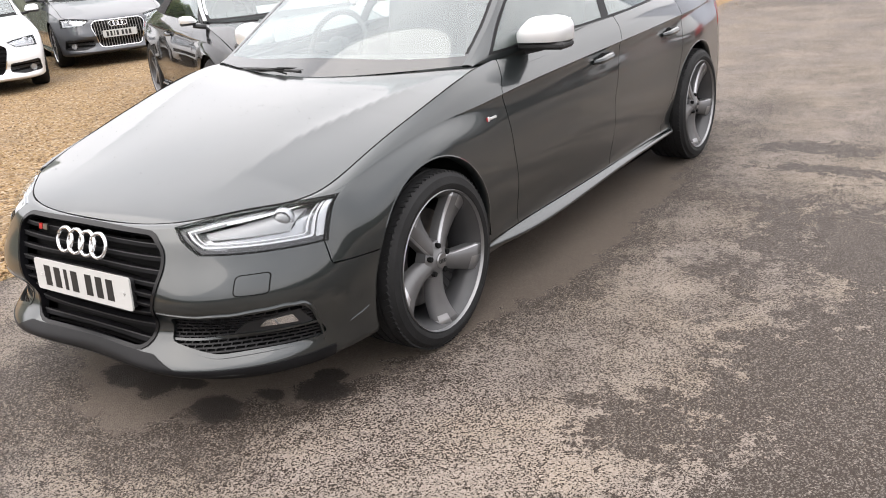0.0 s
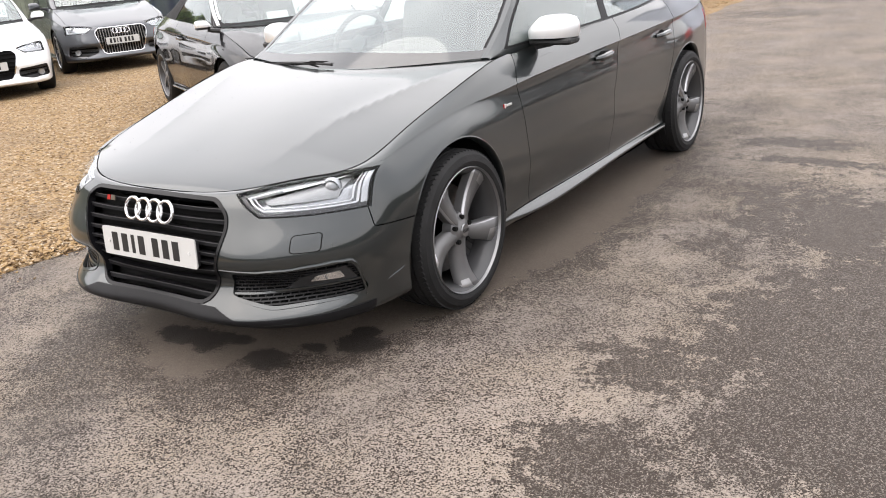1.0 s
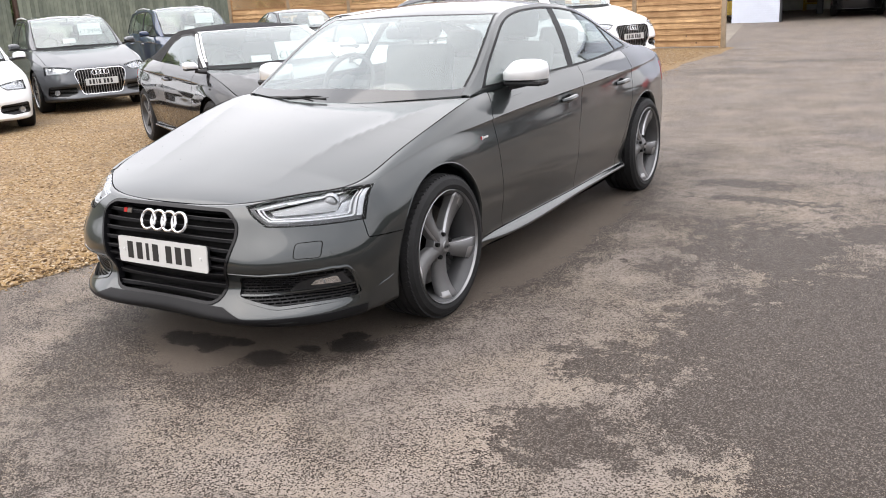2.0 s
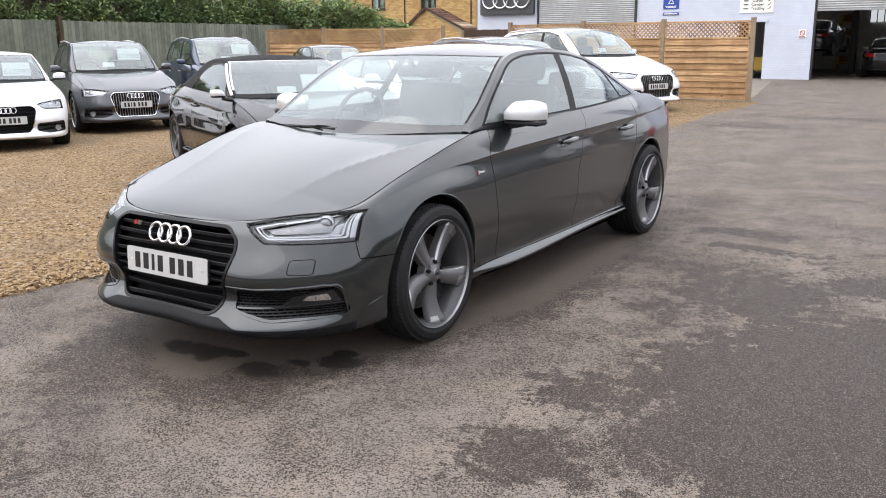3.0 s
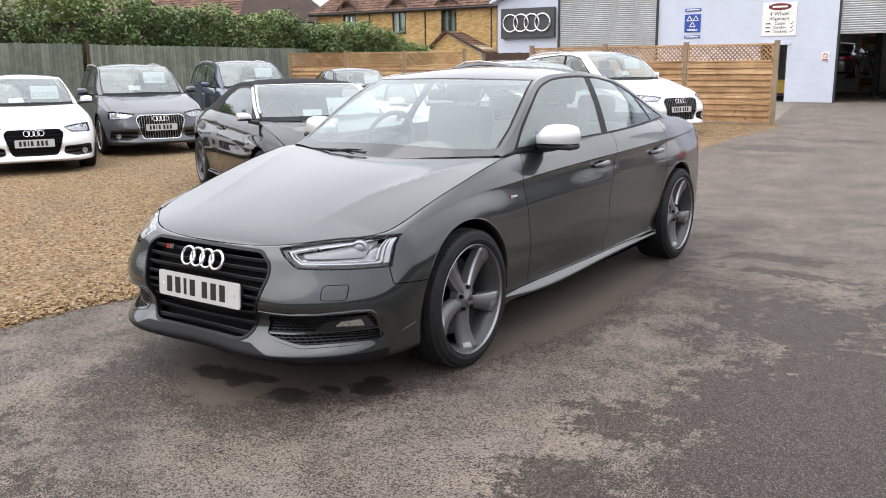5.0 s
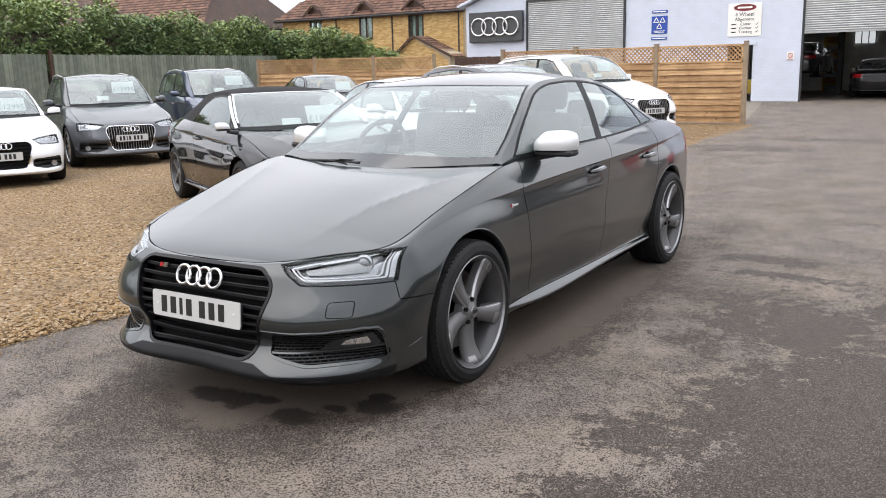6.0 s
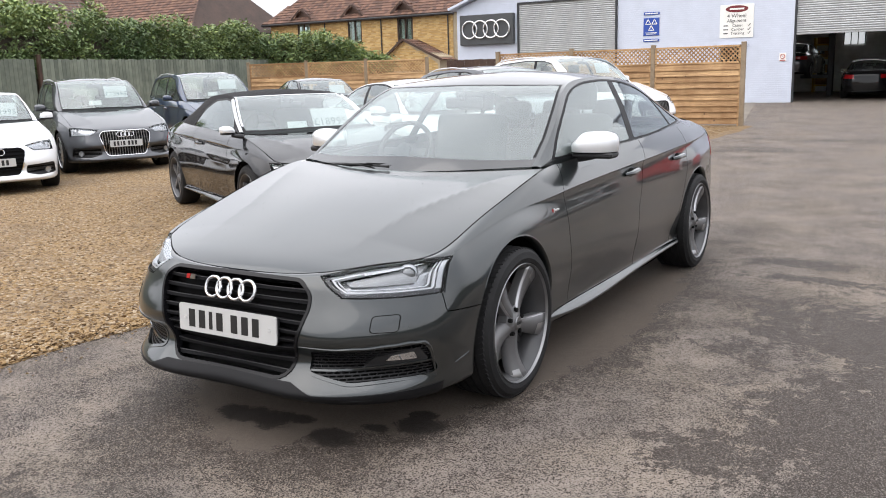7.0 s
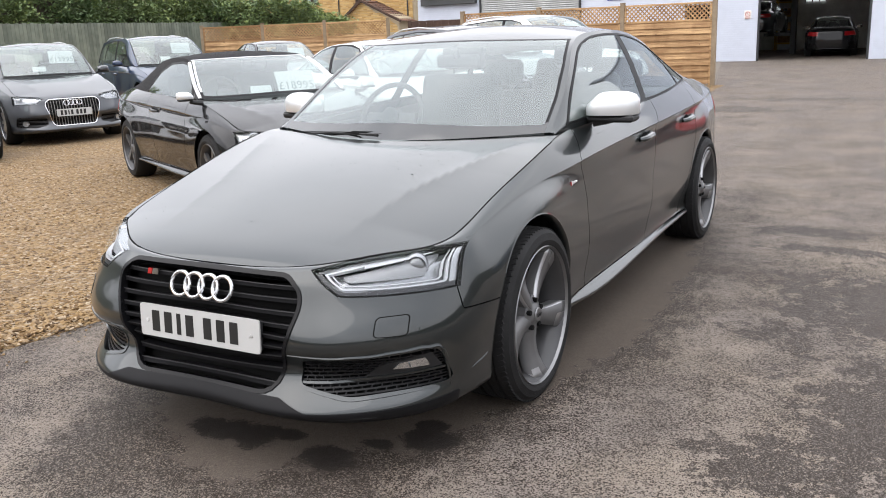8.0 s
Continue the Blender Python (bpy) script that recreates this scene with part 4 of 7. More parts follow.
def lamp_parts(lp, low, upp, poly, side, detail, sx, wz, S, spec):
    """Housing, light guides, smoked panel and projector behind the lens."""
    m = side < 0
    bw = 0.006 if detail > 1 else 0.008
    for q in (low, upp):
        if q.faces:
            q.make("housing", M_LAMPSILVER if detail > 1 else M_LAMPIN, lp, offset=(-0.05 if q is low else -0.018) if detail > 1 else -0.02, rim=0, mirror=m)
    low.minus(convex(poly, 0, 2, -bw)).make("bezel", M_SHADE, lp, offset=-0.0025, rim=0.012, mirror=m)
    ot = poly[3]
    body = low.keep(*convex(poly, 0, 2, -bw))
    inner, bottom, outer = (edge_fn(poly[i], poly[i + 1], 0, 2) for i in range(3))
    top = edge_fn(poly[4], poly[0], 0, 2)
    if detail < 2:
        st = body.keep(*convex(poly, 0, 2, -0.022)).minus(convex(poly, 0, 2, -0.034))
        st = st.keep(lambda p: edge_fn(poly[3], poly[4], 0, 2)(p) - 0.040, lambda p: top(p) - 0.040)
        if st.faces:
            st.make("light_guide", M_DRL, lp, offset=-0.010, rim=0.008, mirror=m)
    else:
        near = lambda p: np.minimum(np.minimum(inner(p), bottom(p)), outer(p))
        def strip(name, fs, mat, offset, rim=0.014):
            q = body.keep(*fs)
            if q.faces:
                q.make(name, mat, lp, offset=offset, rim=rim, mirror=m)
        clear_top = lambda p: top(p) - 0.018
        # dark ledge below, two pale guides that turn up at the outer end, a thin one under the upper edge
        strip("lamp_mask", [lambda p: 0.020 - bottom(p), lambda p: p[:, 0] - .60], M_LAMPDARK, -0.014)
        strip("lamp_mask", [lambda p: 0.016 - np.minimum(inner(p), bottom(p)), lambda p: .60 - p[:, 0]], M_LAMPDARK, -0.014)
        strip("light_guide", [lambda p: near(p) - 0.022, lambda p: 0.0265 - near(p), clear_top], M_DRL, -0.012)
        strip("light_guide", [lambda p: near(p) - 0.033, lambda p: 0.0355 - near(p), clear_top], M_DRL, -0.016)
        strip("light_guide", [lambda p: top(p) - 0.016, lambda p: 0.0195 - top(p), lambda p: inner(p) - 0.021, lambda p: .66 - p[:, 0]], M_DRL, -0.012)
        strip("side_reflector", [lambda p: 0.019 - outer(p), lambda p: bottom(p) - 0.020], M_LAMPSILVER, -0.010)
        strip("smoked_panel", [lambda p: near(p) - 0.052, lambda p: top(p) - 0.026, lambda p: .735 - p[:, 0]], M_LAMPGREY, -0.030, 0.02)
    # projector
    px, pz = ot[0] - (0.105 if detail > 1 else 0.125) * sx, float(wz(.645 if detail > 1 else .643))
    cand = np.array([low.pos[i] for f in low.faces for i in f])
    q = cand[np.argmin((cand[:, 0] - px) ** 2 + (cand[:, 2] - pz) ** 2)]
    c = Vector((side * (q[0] - 0.012), q[1] + (0.060 if detail > 1 else 0.052), q[2]))
    bm = bmesh.new()
    r = 0.028 if detail > 1 else 0.036
    bmesh.ops.create_uvsphere(bm, u_segments=20, v_segments=12, radius=r, matrix=Matrix.Translation(c) @ Matrix.Rotation(radians(25 * side), 4, "Z") @ Matrix.Diagonal((1, .5, 1, 1)))
    part("projector_lens", bm, M_PROJ, lp, smooth=True)
    bm = bmesh.new()
    lathe(bm, [(r + 0.001, 0), (r + 0.006, 0.004), (r + 0.012, -0.004), (r + 0.013, -0.02)], Matrix.Translation(c) @ Matrix.Rotation(radians(25 * side), 4, "Z") @ Euler((radians(90), 0, 0)).to_matrix().to_4x4(), 24)
    part("projector_ring", bm, M_LAMPIN, lp, smooth=True)


def door_handle(holder, S, patch, y_end, wz, side, mat, detail, sx):
    z = float(wz(.815))
    cand = np.array([patch.pos[i] for f in patch.faces for i in f])
    bm = bmesh.new()
    pts = []
    for u in np.linspace(0, 1, 9):
        yy = y_end - 0.215 + 0.215 * u
        q = cand[np.argmin((cand[:, 1] - yy) ** 2 + (cand[:, 2] - z) ** 2)]
        pts.append((side * (q[0] + 0.004 + 0.024 * min(1, math.sin(math.pi * u) * 1.6)), yy, z + 0.012 * u))
    tube(bm, pts, [0.011 + 0.006 * math.sin(math.pi * u) for u in np.linspace(0, 1, 9)], 8)
    part("handle", bm, mat, holder, smooth=True)
    if detail > 1:
        # flat black ellipsoid on the skin imitates the shaded bowl behind the handle
        bm = bmesh.new()
        q = pts[4]
        bmesh.ops.create_uvsphere(bm, u_segments=16, v_segments=8, radius=1, matrix=Matrix.Translation((q[0] - side * 0.030, q[1], q[2] - 0.006)) @ Matrix.Diagonal((.009, .056, .028, 1)))
        part("handle_shade", bm, M_SHADE, holder, smooth=True)


def greenhouse(car, spec, mat, gp, tp, rail, bl, midl, sx, wy, wz, detail, gap, body, b_line):
    """Windows, pillars, roof."""
    inset = 0.028
    dl = spec.get("dlo")
    if not dl:
        dl = [(.60, .950), (1.5, .984), (2.2, 1.004), (2.82, 1.012), (2.58, 1.155), (2.28, 1.27), (1.95, 1.318), (1.62, 1.333), (1.32, 1.322), (1.12, 1.283), (.92, 1.178), (.76, 1.078)]
        dl = [(float(wy(a)), float(wz(b))) for a, b in dl]
        if detail > 1:
            dl = rounded(dl, [.02, .1, .1, .03] + [.5] * 8, 5)
    if body == "cabrio":
        dl = [q for q in dl if q[0] < 1.0 * float(wy(1.05)) or q[1] > 0] 
        ye, zt_ = float(wy(1.98)), float(wz(1.30))
        dl = [(float(wy(.60)), float(wz(.955))), (ye + .1, float(wz(.992))), (ye - .12, float(wz(1.20))), (float(wy(1.62)), float(wz(1.285))), (float(wy(1.3)), float(wz(1.30))), (float(wy(1.06)), float(wz(1.275))), (float(wy(.82)), float(wz(1.14)))]
    dl_fs, dl_out = convex(dl, 1, 2), convex(dl, 1, 2, spec.get("trim_w", 0.016))
    glass, frame_ = cut(gp(), dl_out)
    glass, trim = cut(glass, dl_fs)
    roof_mat = M_FABRIC if body == "cabrio" else mat
    top_y = spec.get("ws_top", None) or float(wy(1.055))
    b0, b1 = spec.get("b_post", (float(wy(1.62)), float(wy(1.70))))
    lean = lambda p: p[:, 1] - 0.35 * (p[:, 2] - float(wz(1.0)))
    cp = spec.get("c_post", float(wy(2.50)))
    for side in (1, -1):
        m = side < 0
        fr = frame_
        if body == "cabrio":
            a, b = frame_.split(lambda p: p[:, 1] - top_y - 0.03)
            a.make("soft_top_side", M_FABRIC, car, mirror=m)
            rz_ = lambda p: p[:, 2] - np.interp(p[:, 1], [q[0] for q in rail], [q[2] for q in rail]) + 0.020
            b1_, b2_ = b.split(rz_)
            b1_.make("screen_pillar", M_TRIM, car, mirror=m, rim=0.02)
            ry = np.linspace(rail[0][0], top_y + 0.02, 8)
            bm = bmesh.new()
            tube(bm, [(side * (np.interp(v, [q[0] for q in rail], [q[1] for q in rail]) + 0.006), v, np.interp(v, [q[0] for q in rail], [q[2] for q in rail]) + 0.004) for v in ry], 0.017, 8)
            part("screen_frame", bm, M_ALU, car, "satin silver screen frame", smooth=True)
            if b2_.faces:
                b2_.make("window_base", mat, car, mirror=m, rim=0.01)
        else:
            fr.make("side_frame", mat, car, mirror=m, rim=0.01)
        trim.make("window_trim", spec.get("win_trim", M_TRIM), car, mirror=m, offset=0.003, rim=0.012)
        w = empty_part("side_windows", car)
        if body == "cabrio":
            glass.make("pane", M_SIDEGLASS, w, mirror=m, rim=0)
            continue
        f = glass.keep(lambda p: b0 - lean(p))
        f.make("pane", M_SIDEGLASS, w, mirror=m, rim=0)
        post = glass.keep(lambda p: lean(p) - b0, lambda p: b1 - lean(p))
        post.make("b_pillar", M_TRIM, w, mirror=m, offset=0.001)
        r = glass.keep(lambda p: lean(p) - b1)
        lean2 = lambda p: p[:, 1] + 0.28 * (p[:, 2] - float(wz(1.0)))
        r.keep(lambda p: cp - lean2(p)).make("pane", M_SIDEGLASS, w, mirror=m, rim=0)
        r.keep(lambda p: lean2(p) - cp - 0.028).make("pane", M_SIDEGLASS, w, mirror=m, rim=0)
        r.keep(lambda p: lean2(p) - cp, lambda p: cp + 0.028 - lean2(p)).make("window_divider", M_TRIM, w, mirror=m, offset=0.002)
    # top: windscreen, roof, rear window
    t_all = tp()
    n = len(rail) - 1
    # signs by height along the top: ahead of the header and behind the rear header
    hz, rz = spec.get("head_y", float(wy(1.06))), spec.get("rear_y", float(wy(2.34)))
    bow = lambda p: p[:, 1] - 0.10 * (p[:, 0] / (0.6 * sx)) ** 2
    edge_x = lambda p: np.interp(p[:, 1], [q[0] for q in rail], [q[1] for q in rail])
    ws, rest = t_all.split(lambda p: hz - bow(p))
    rw, roof = rest.split(lambda p: p[:, 1] + 0.12 * (p[:, 0] / (0.6 * sx)) ** 2 - rz)
    side_fs = lambda w: (lambda p: edge_x(p) - w - np.abs(p[:, 0]))
    wsg, wsp = ws.split(side_fs(0.02 if body == 'cabrio' else 0.022))
    for s in (1, -1):
        wsp.make("a_pillar", M_TRIM if body == "cabrio" else mat, car, mirror=s < 0, rim=0.015)
    w = empty_part("windscreen", car)
    clear, border = cut(wsg, [side_fs(0.04 if body == 'cabrio' else 0.036), lambda p: hz - 0.02 - bow(p), lambda p: bow(p) - (midl[0][0] + (0.098 if detail > 1 else 0.03))])
    clear.make("pane", M_GLASS, w, rim=0, both=True)
    if body == "cabrio":
        head, border = border.split(lambda p: bow(p) - (midl[0][0] + 0.09))
        head.make("screen_header", M_ALU, w, offset=0.004, rim=0.012, both=True)
    foot, border = border.split(lambda p: midl[0][0] + 0.11 - bow(p))
    foot.make("black_border", M_FRIT if detail > 1 else M_TRIM, w, rim=0, both=True)
    border.make("screen_seal", M_TRIM, w, rim=0, both=True)
    if spec.get("price") is not None:
        price_card(car, t_all.surf, spec["price"], spec.get("price_t", 1.55))
    roof.make("roof", roof_mat, car, both=True, rim=0.01)
    rg, rp = rw.split(side_fs(0.06))
    for s in (1, -1):
        rp.make("rear_pillar", roof_mat, car, mirror=s < 0, rim=0.01)
    rg.make("rear_window", M_GLASS if body != "cabrio" else M_FABRIC, car, both=True, rim=0)
    if spec.get("roof_rails"):
        for s in (1, -1):
            bm = bmesh.new()
            ii = [i for i, q in enumerate(rail) if hz + 0.15 < q[0] < rail[-1][0] - 0.25]
            pts = [(s * (rail[i][1] - 0.02), rail[i][0], rail[i][2] + (0.038 if i not in (ii[0], ii[-1]) else 0.005)) for i in ii]
            tube(bm, pts, 0.012, 8)
            part("roof_rail", bm, M_ALU, car, smooth=True)


def price_card(car, T, text, along):
    """A white price card and a leaflet behind the windscreen."""
    kt = np.array([[0.85, along]])
    p, n = T.at(kt)[0], T.normals(np.array([[0.3, along]]), True)[0]
    z = Vector(n).normalized()
    z = z if z.z > 0 else -z
    z = (z * 0.45 + Vector((0.0, -1.0, 0.0)) * 0.55).normalized()
    x = Vector((1, 0, 0)) - z * z.x
    x.normalize()
    y = z.cross(x)
    m = Matrix((x, y, z)).transposed().to_4x4()
    m.translation = Vector(p) - z * 0.03 + Vector((0, 0.09, -0.02))
    card = empty_part("price_card", car)
    bm = bmesh.new()
    box(bm, (0, 0, 0), (0.40, 0.22, 0.003), 0, m)
    part("card", bm, M_PAPER, card)
    if text:
        lettering(text, 0.115, m @ Matrix.Translation((0, -0.045, 0.0025)), M_PRICE, card, "price", spacing=1.12)
    kt = np.array([[0.75, 0.62]])
    p = T.at(kt)[0]
    m.translation = Vector((-0.12, p[1] + 0.02, p[2] - 0.03))
    bm = bmesh.new()
    box(bm, (0, 0, 0), (0.21, 0.085, 0.003), 0, m)
    part("leaflet", bm, M_PAPER, card)


def rotor_blade(rr, z0):
    """One broad turbine-like spoke along local x: matt face, bright machined upper edge and tip facet."""
    bm = bmesh.new()
    rows, K = [], 12
    for k in range(K):
        u = k / (K - 1)
        r = 0.040 + (rr - 0.046) * u
        bend = 0.10 * u * u - 0.02 + 0.04 * u
        up, dn = 0.026 + 0.022 * u, 0.026 + 0.026 * u + 0.05 * max(0, u - 0.6) ** 1.5
        z = z0 - 0.010 + 0.022 * u - 0.018 * math.sin(math.pi * u)
        au, ad = bend + up / max(r, 0.06), bend - dn / max(r, 0.06)
        edge = bend + (up - 0.0055) / max(r, 0.06)
        vs = []
        for ang, zz in ((au, z - 0.045), (au, z - 0.008), (edge, z + 0.004), (bend, z + 0.003), (ad, z - 0.006), (ad, z - 0.045)):
            vs.append(bm.verts.new((r * math.cos(ang), r * math.sin(ang), zz)))
        rows.append(vs)
    for k in range(K - 1):
        for j in range(5):
            f = bm.faces.new((rows[k][j], rows[k + 1][j], rows[k + 1][j + 1], rows[k][j + 1]))
            f.material_index = 1 if j == 1 or (k >= K - 3 and j in (3, 4) and k + (j == 3) >= K - 2) else 0
            f.smooth = True
    bm.faces.new(rows[-1])
    for e_ in bm.edges:
        if len(e_.link_faces) == 2 and e_.calc_face_angle(0) > radians(22):
            e_.smooth = False
    bmesh.ops.recalc_face_normals(bm, faces=bm.faces)
    me = bpy.data.meshes.new("spoke")
    bm.to_mesh(me)
    bm.free()
    me.materials.append(M_RIM)
    me.materials.append(M_MACHINED)
    return me


def wheel(car, c, R, spec, side, detail):
    """Tyre with tread, alloy rim, spokes, hub, brake disc."""
    tw, rr = spec.get("tw", 0.235), spec.get("rim", R * 0.735)
    holder = new("wheel")
    holder.parent = car
    holder.matrix_local = Matrix.Translation(c) @ Euler((0, radians(90 * side), 0)).to_matrix().to_4x4() @ Matrix.Rotation(spec.get("spin", 0.3) * side, 4, "Z")
    h = tw / 2
    I = Matrix.Identity(4)
    bm = bmesh.new()
    prof = [(rr - 0.012, -h + 0.02), (rr + 0.012, -h + 0.004), (rr + 0.035, -h), (R - 0.022, -h + 0.004), (R - 0.006, -h + 0.022), (R, -h * 0.55)]
    if detail > 1:
        for g in (-0.5, -0.17, 0.17, 0.5):
            prof += [(R, h * (g - 0.05)), (R - 0.009, h * (g - 0.03)), (R - 0.009, h * (g + 0.03)), (R, h * (g + 0.05))]
    prof += [(R, h * 0.55), (R - 0.006, h - 0.022), (R - 0.022, h - 0.004), (rr + 0.035, h), (rr + 0.026, h + 0.003), (rr + 0.012, h - 0.001), (rr + 0.004, h - 0.006), (rr - 0.012, h - 0.03)]
    lathe(bm, prof, I, 72 if detail > 1 else 36)
    part("tyre", bm, M_RUBBER, holder, smooth=True, angle=30)
    if detail > 1:
        bm = bmesh.new()
        for i in range(84):
            a = 2 * math.pi * i / 84
            for q in (1, -1):
                box(bm, (0, 0, 0), (0.015, 0.0145, 0.043), 0, Matrix.Rotation(a, 4, "Z") @ Matrix.Translation((R - 0.0096, 0, q * h * 0.69)) @ Matrix.Rotation(0.45 * q, 4, "X"))
                box(bm, (0, 0, 0), (0.014, 0.012, 0.030), 0, Matrix.Rotation(a + 0.02, 4, "Z") @ Matrix.Translation((R - 0.0066, 0, q * h * 0.33)) @ Matrix.Rotation(-0.6 * q, 4, "X"))
        tagged(part("tread", bm, M_RUBBER, holder), kind="stuff")
    bm = bmesh.new()
    lathe(bm, [(rr + 0.003, h - 0.012), (rr + 0.0045, h - 0.003), (rr + 0.002, h), (rr - 0.0005, h - 0.004), (rr - 0.003, h - 0.012)], I, 72 if detail > 1 else 36)
    part("rim_lip", bm, M_RIMEDGE if detail > 1 else spec.get("rim_mat", M_RIMS), holder, smooth=True)
    bm = bmesh.new()
    lathe(bm, [(rr - 0.0028, h - 0.0115), (rr - 0.016, h - 0.025), (rr - 0.03, h - 0.06), (rr - 0.04, 0), (rr - 0.03, -h + 0.02), (rr + 0.008, -h + 0.01)], I, 72 if detail > 1 else 36)
    part("rim_barrel", bm, M_BARREL if detail > 1 else M_LAMPDARK, holder, smooth=True)
    z0 = h - 0.028
    n = spec.get("spokes", 5)
    rm = M_RIM if detail > 1 else spec.get("rim_mat", M_RIMS)
    if detail > 1:
        blade = rotor_blade(rr, z0)
        for i in range(n):
            ob = new("spoke", blade)
            ob.parent, ob.matrix_local = holder, Matrix.Rotation(2 * math.pi * i / n, 4, "Z")
    else:
        bm = bmesh.new()
        for i in range(n):
            q = Matrix.Rotation(2 * math.pi * i / n, 4, "Z")
            prism(bm, [(0.05, -0.018), (rr - 0.01, -0.026), (rr - 0.01, 0.026), (0.05, 0.018)], 0.03, q @ Matrix.Translation((0, 0, z0 - 0.03)))
        part("spokes", bm, rm, holder, smooth=True, angle=25)
    bm = bmesh.new()
    lathe(bm, [(0.0001, z0 + 0.003), (0.031, z0 + 0.002), (0.036, z0 - 0.003), (0.052, z0 - 0.010), (0.072, z0 - 0.020), (0.078, z0 - 0.06)], I, 32)
    part("hub", bm, rm, holder, smooth=True)
    if detail > 1:
        for i in range(5):
            bm = bmesh.new()
            a = 2 * math.pi * (i + 0.5) / 5
            cyl(bm, 0.011, 0.010, 0.02, Matrix.Translation((0.056 * math.cos(a), 0.056 * math.sin(a), z0 - 0.010)), 6)
            part("wheel_bolt", bm, M_SHADE, holder)
        bm = bmesh.new()
        lathe(bm, [(0.0001, z0 + 0.0095), (0.026, z0 + 0.0085), (0.029, z0 + 0.004)], I, 32)
        part("hub_cap", bm, M_RIMEDGE, holder, smooth=True)
        bm = bmesh.new()
        for k in range(4):
            tor(bm, (0, (k - 1.5) * 0.0095, z0 + 0.0105), 0.0065, 0.0012)
        part("emblem", bm, M_INK, holder)
    bm = bmesh.new()
    lathe(bm, [(0.08, 0.005), (rr * 0.72, 0.005), (rr * 0.72, -0.02), (0.08, -0.02)], I, 40, True)
    part("brake_disc", bm, M_DISC, holder)
    bm = bmesh.new()
    lathe(bm, [(0.001, -h + 0.03), (rr - 0.03, -h + 0.03)], I, 24)
    part("wheel_back", bm, M_SHADE, holder)
    if detail > 1:
        bm = bmesh.new()
        a0 = 0.4
        for k in range(5):
            a = a0 + 0.16 * k
            box(bm, (0, 0, 0), (0.085, 0.045, 0.07), 0.012, Matrix.Rotation(a, 4, "Z") @ Matrix.Translation((rr * 0.66, 0, 0.0)))
        part("brake_caliper", bm, M_BLACK, holder)


def tor(bm, c, R, r, seg=28, sec=8, m=None):
    m = m or Matrix.Identity(4)
    rings = []
    for i in range(seg):
        a = 2 * math.pi * i / seg
        rings.append([bm.verts.new(m @ (Vector(c) + Vector(((R + r * math.cos(b)) * math.cos(a), (R + r * math.cos(b)) * math.sin(a), r * math.sin(b))))) for b in [2 * math.pi * k / sec for k in range(sec)]])
    for i in range(seg):
        a, b = rings[i], rings[(i + 1) % seg]
        for k in range(sec):
            bm.faces.new((a[k], b[k], b[(k + 1) % sec], a[(k + 1) % sec]))


def badge_and_plate(car, S, spec, sx, wz, wy, detail):
    kk = np.linspace(0, S.nk - 1, 200)
    pr = S.at(np.column_stack([kk, np.zeros(200)]))
    y_at = lambda z: float(np.interp(z, pr[:, 2], pr[:, 1]))
    zr, k = float(wz(spec.get("ring_z", .585))), spec.get("ring_s", 1.0)
    tilt = math.atan2(y_at(zr + 0.03) - y_at(zr - 0.03), 0.06)
    m = Matrix.Translation((0, y_at(zr) - 0.004, zr)) @ Matrix.Rotation(radians(90) - tilt, 4, "X")
    bm = bmesh.new()
    for i in range(4):
        tor(bm, ((i - 1.5) * 0.0625 * k, 0, 0.001 * (i % 2)), 0.041 * k, 0.0066 * k, 40, 8, m)
    part("ring_emblem", bm, M_CHROME, car, "four chrome rings on the grille", smooth=True)
    zp = float(wz(spec.get("plate_z", .449)))
    yp = y_at(zp) - 0.010
    tilt = math.atan2(y_at(zp + 0.05) - y_at(zp - 0.05), 0.1)
    pl = empty_part("number_plate", car)
    m = Matrix.Translation((0, yp, zp)) @ Matrix.Rotation(radians(90) - tilt, 4, "X") @ Matrix.Scale(spec.get("plate_s", 1.0), 4)
    bm = bmesh.new()
    prism(bm, rounded([(-.26, -.0555), (.26, -.0555), (.26, .0555), (-.26, .0555)], 0.012), 0.006, m)
    part("plate", bm, M_PLATE, pl)
    bm = bmesh.new()
    prism(bm, rounded([(-.255, -.05), (.255, -.05), (.255, .05), (-.255, .05)], 0.012), 0.016, m @ Matrix.Translation((0, 0, -0.018)))
    part("plate_holder", bm, M_BLACK, pl)
    x = -0.205
    for i in range(7):
        bm = bmesh.new()
        w = 0.018 if i == 2 else 0.034
        prism(bm, [(x, -.036), (x + w, -.036), (x + w, .036), (x, .036)], 0.0012, m @ Matrix.Translation((0, 0, 0.006)))
        part("plate_bar", bm, M_INK, pl)
        x += w + (0.044 if i == 3 else 0.022)
    if detail > 1:
        for s in (-1, 1):
            bm = bmesh.new()
            cyl(bm, 0.006, 0.006, 0.003, m @ Matrix.Translation((s * 0.225, 0, 0.007)), 12)
            part("plate_screw", bm, M_ALU, pl)
        # small model badge in the grille: a red and a silver bar
        zb = .612
        mb = Matrix.Translation((-.235, y_at(zb) + 0.004, zb)) @ Matrix.Rotation(radians(90) - tilt, 4, "X")
        for nm, x0, x1, mm in (("badge_red_bar", -.026, -.008, M_REDBAR), ("badge_silver_bar", -0.004, .022, M_DISC)):
            bm = bmesh.new()
            prism(bm, [(x0, -.010), (x1, -.010), (x1 + .006, .010), (x0 + .006, .010)], 0.006, mb)
            part(nm, bm, mm, car)


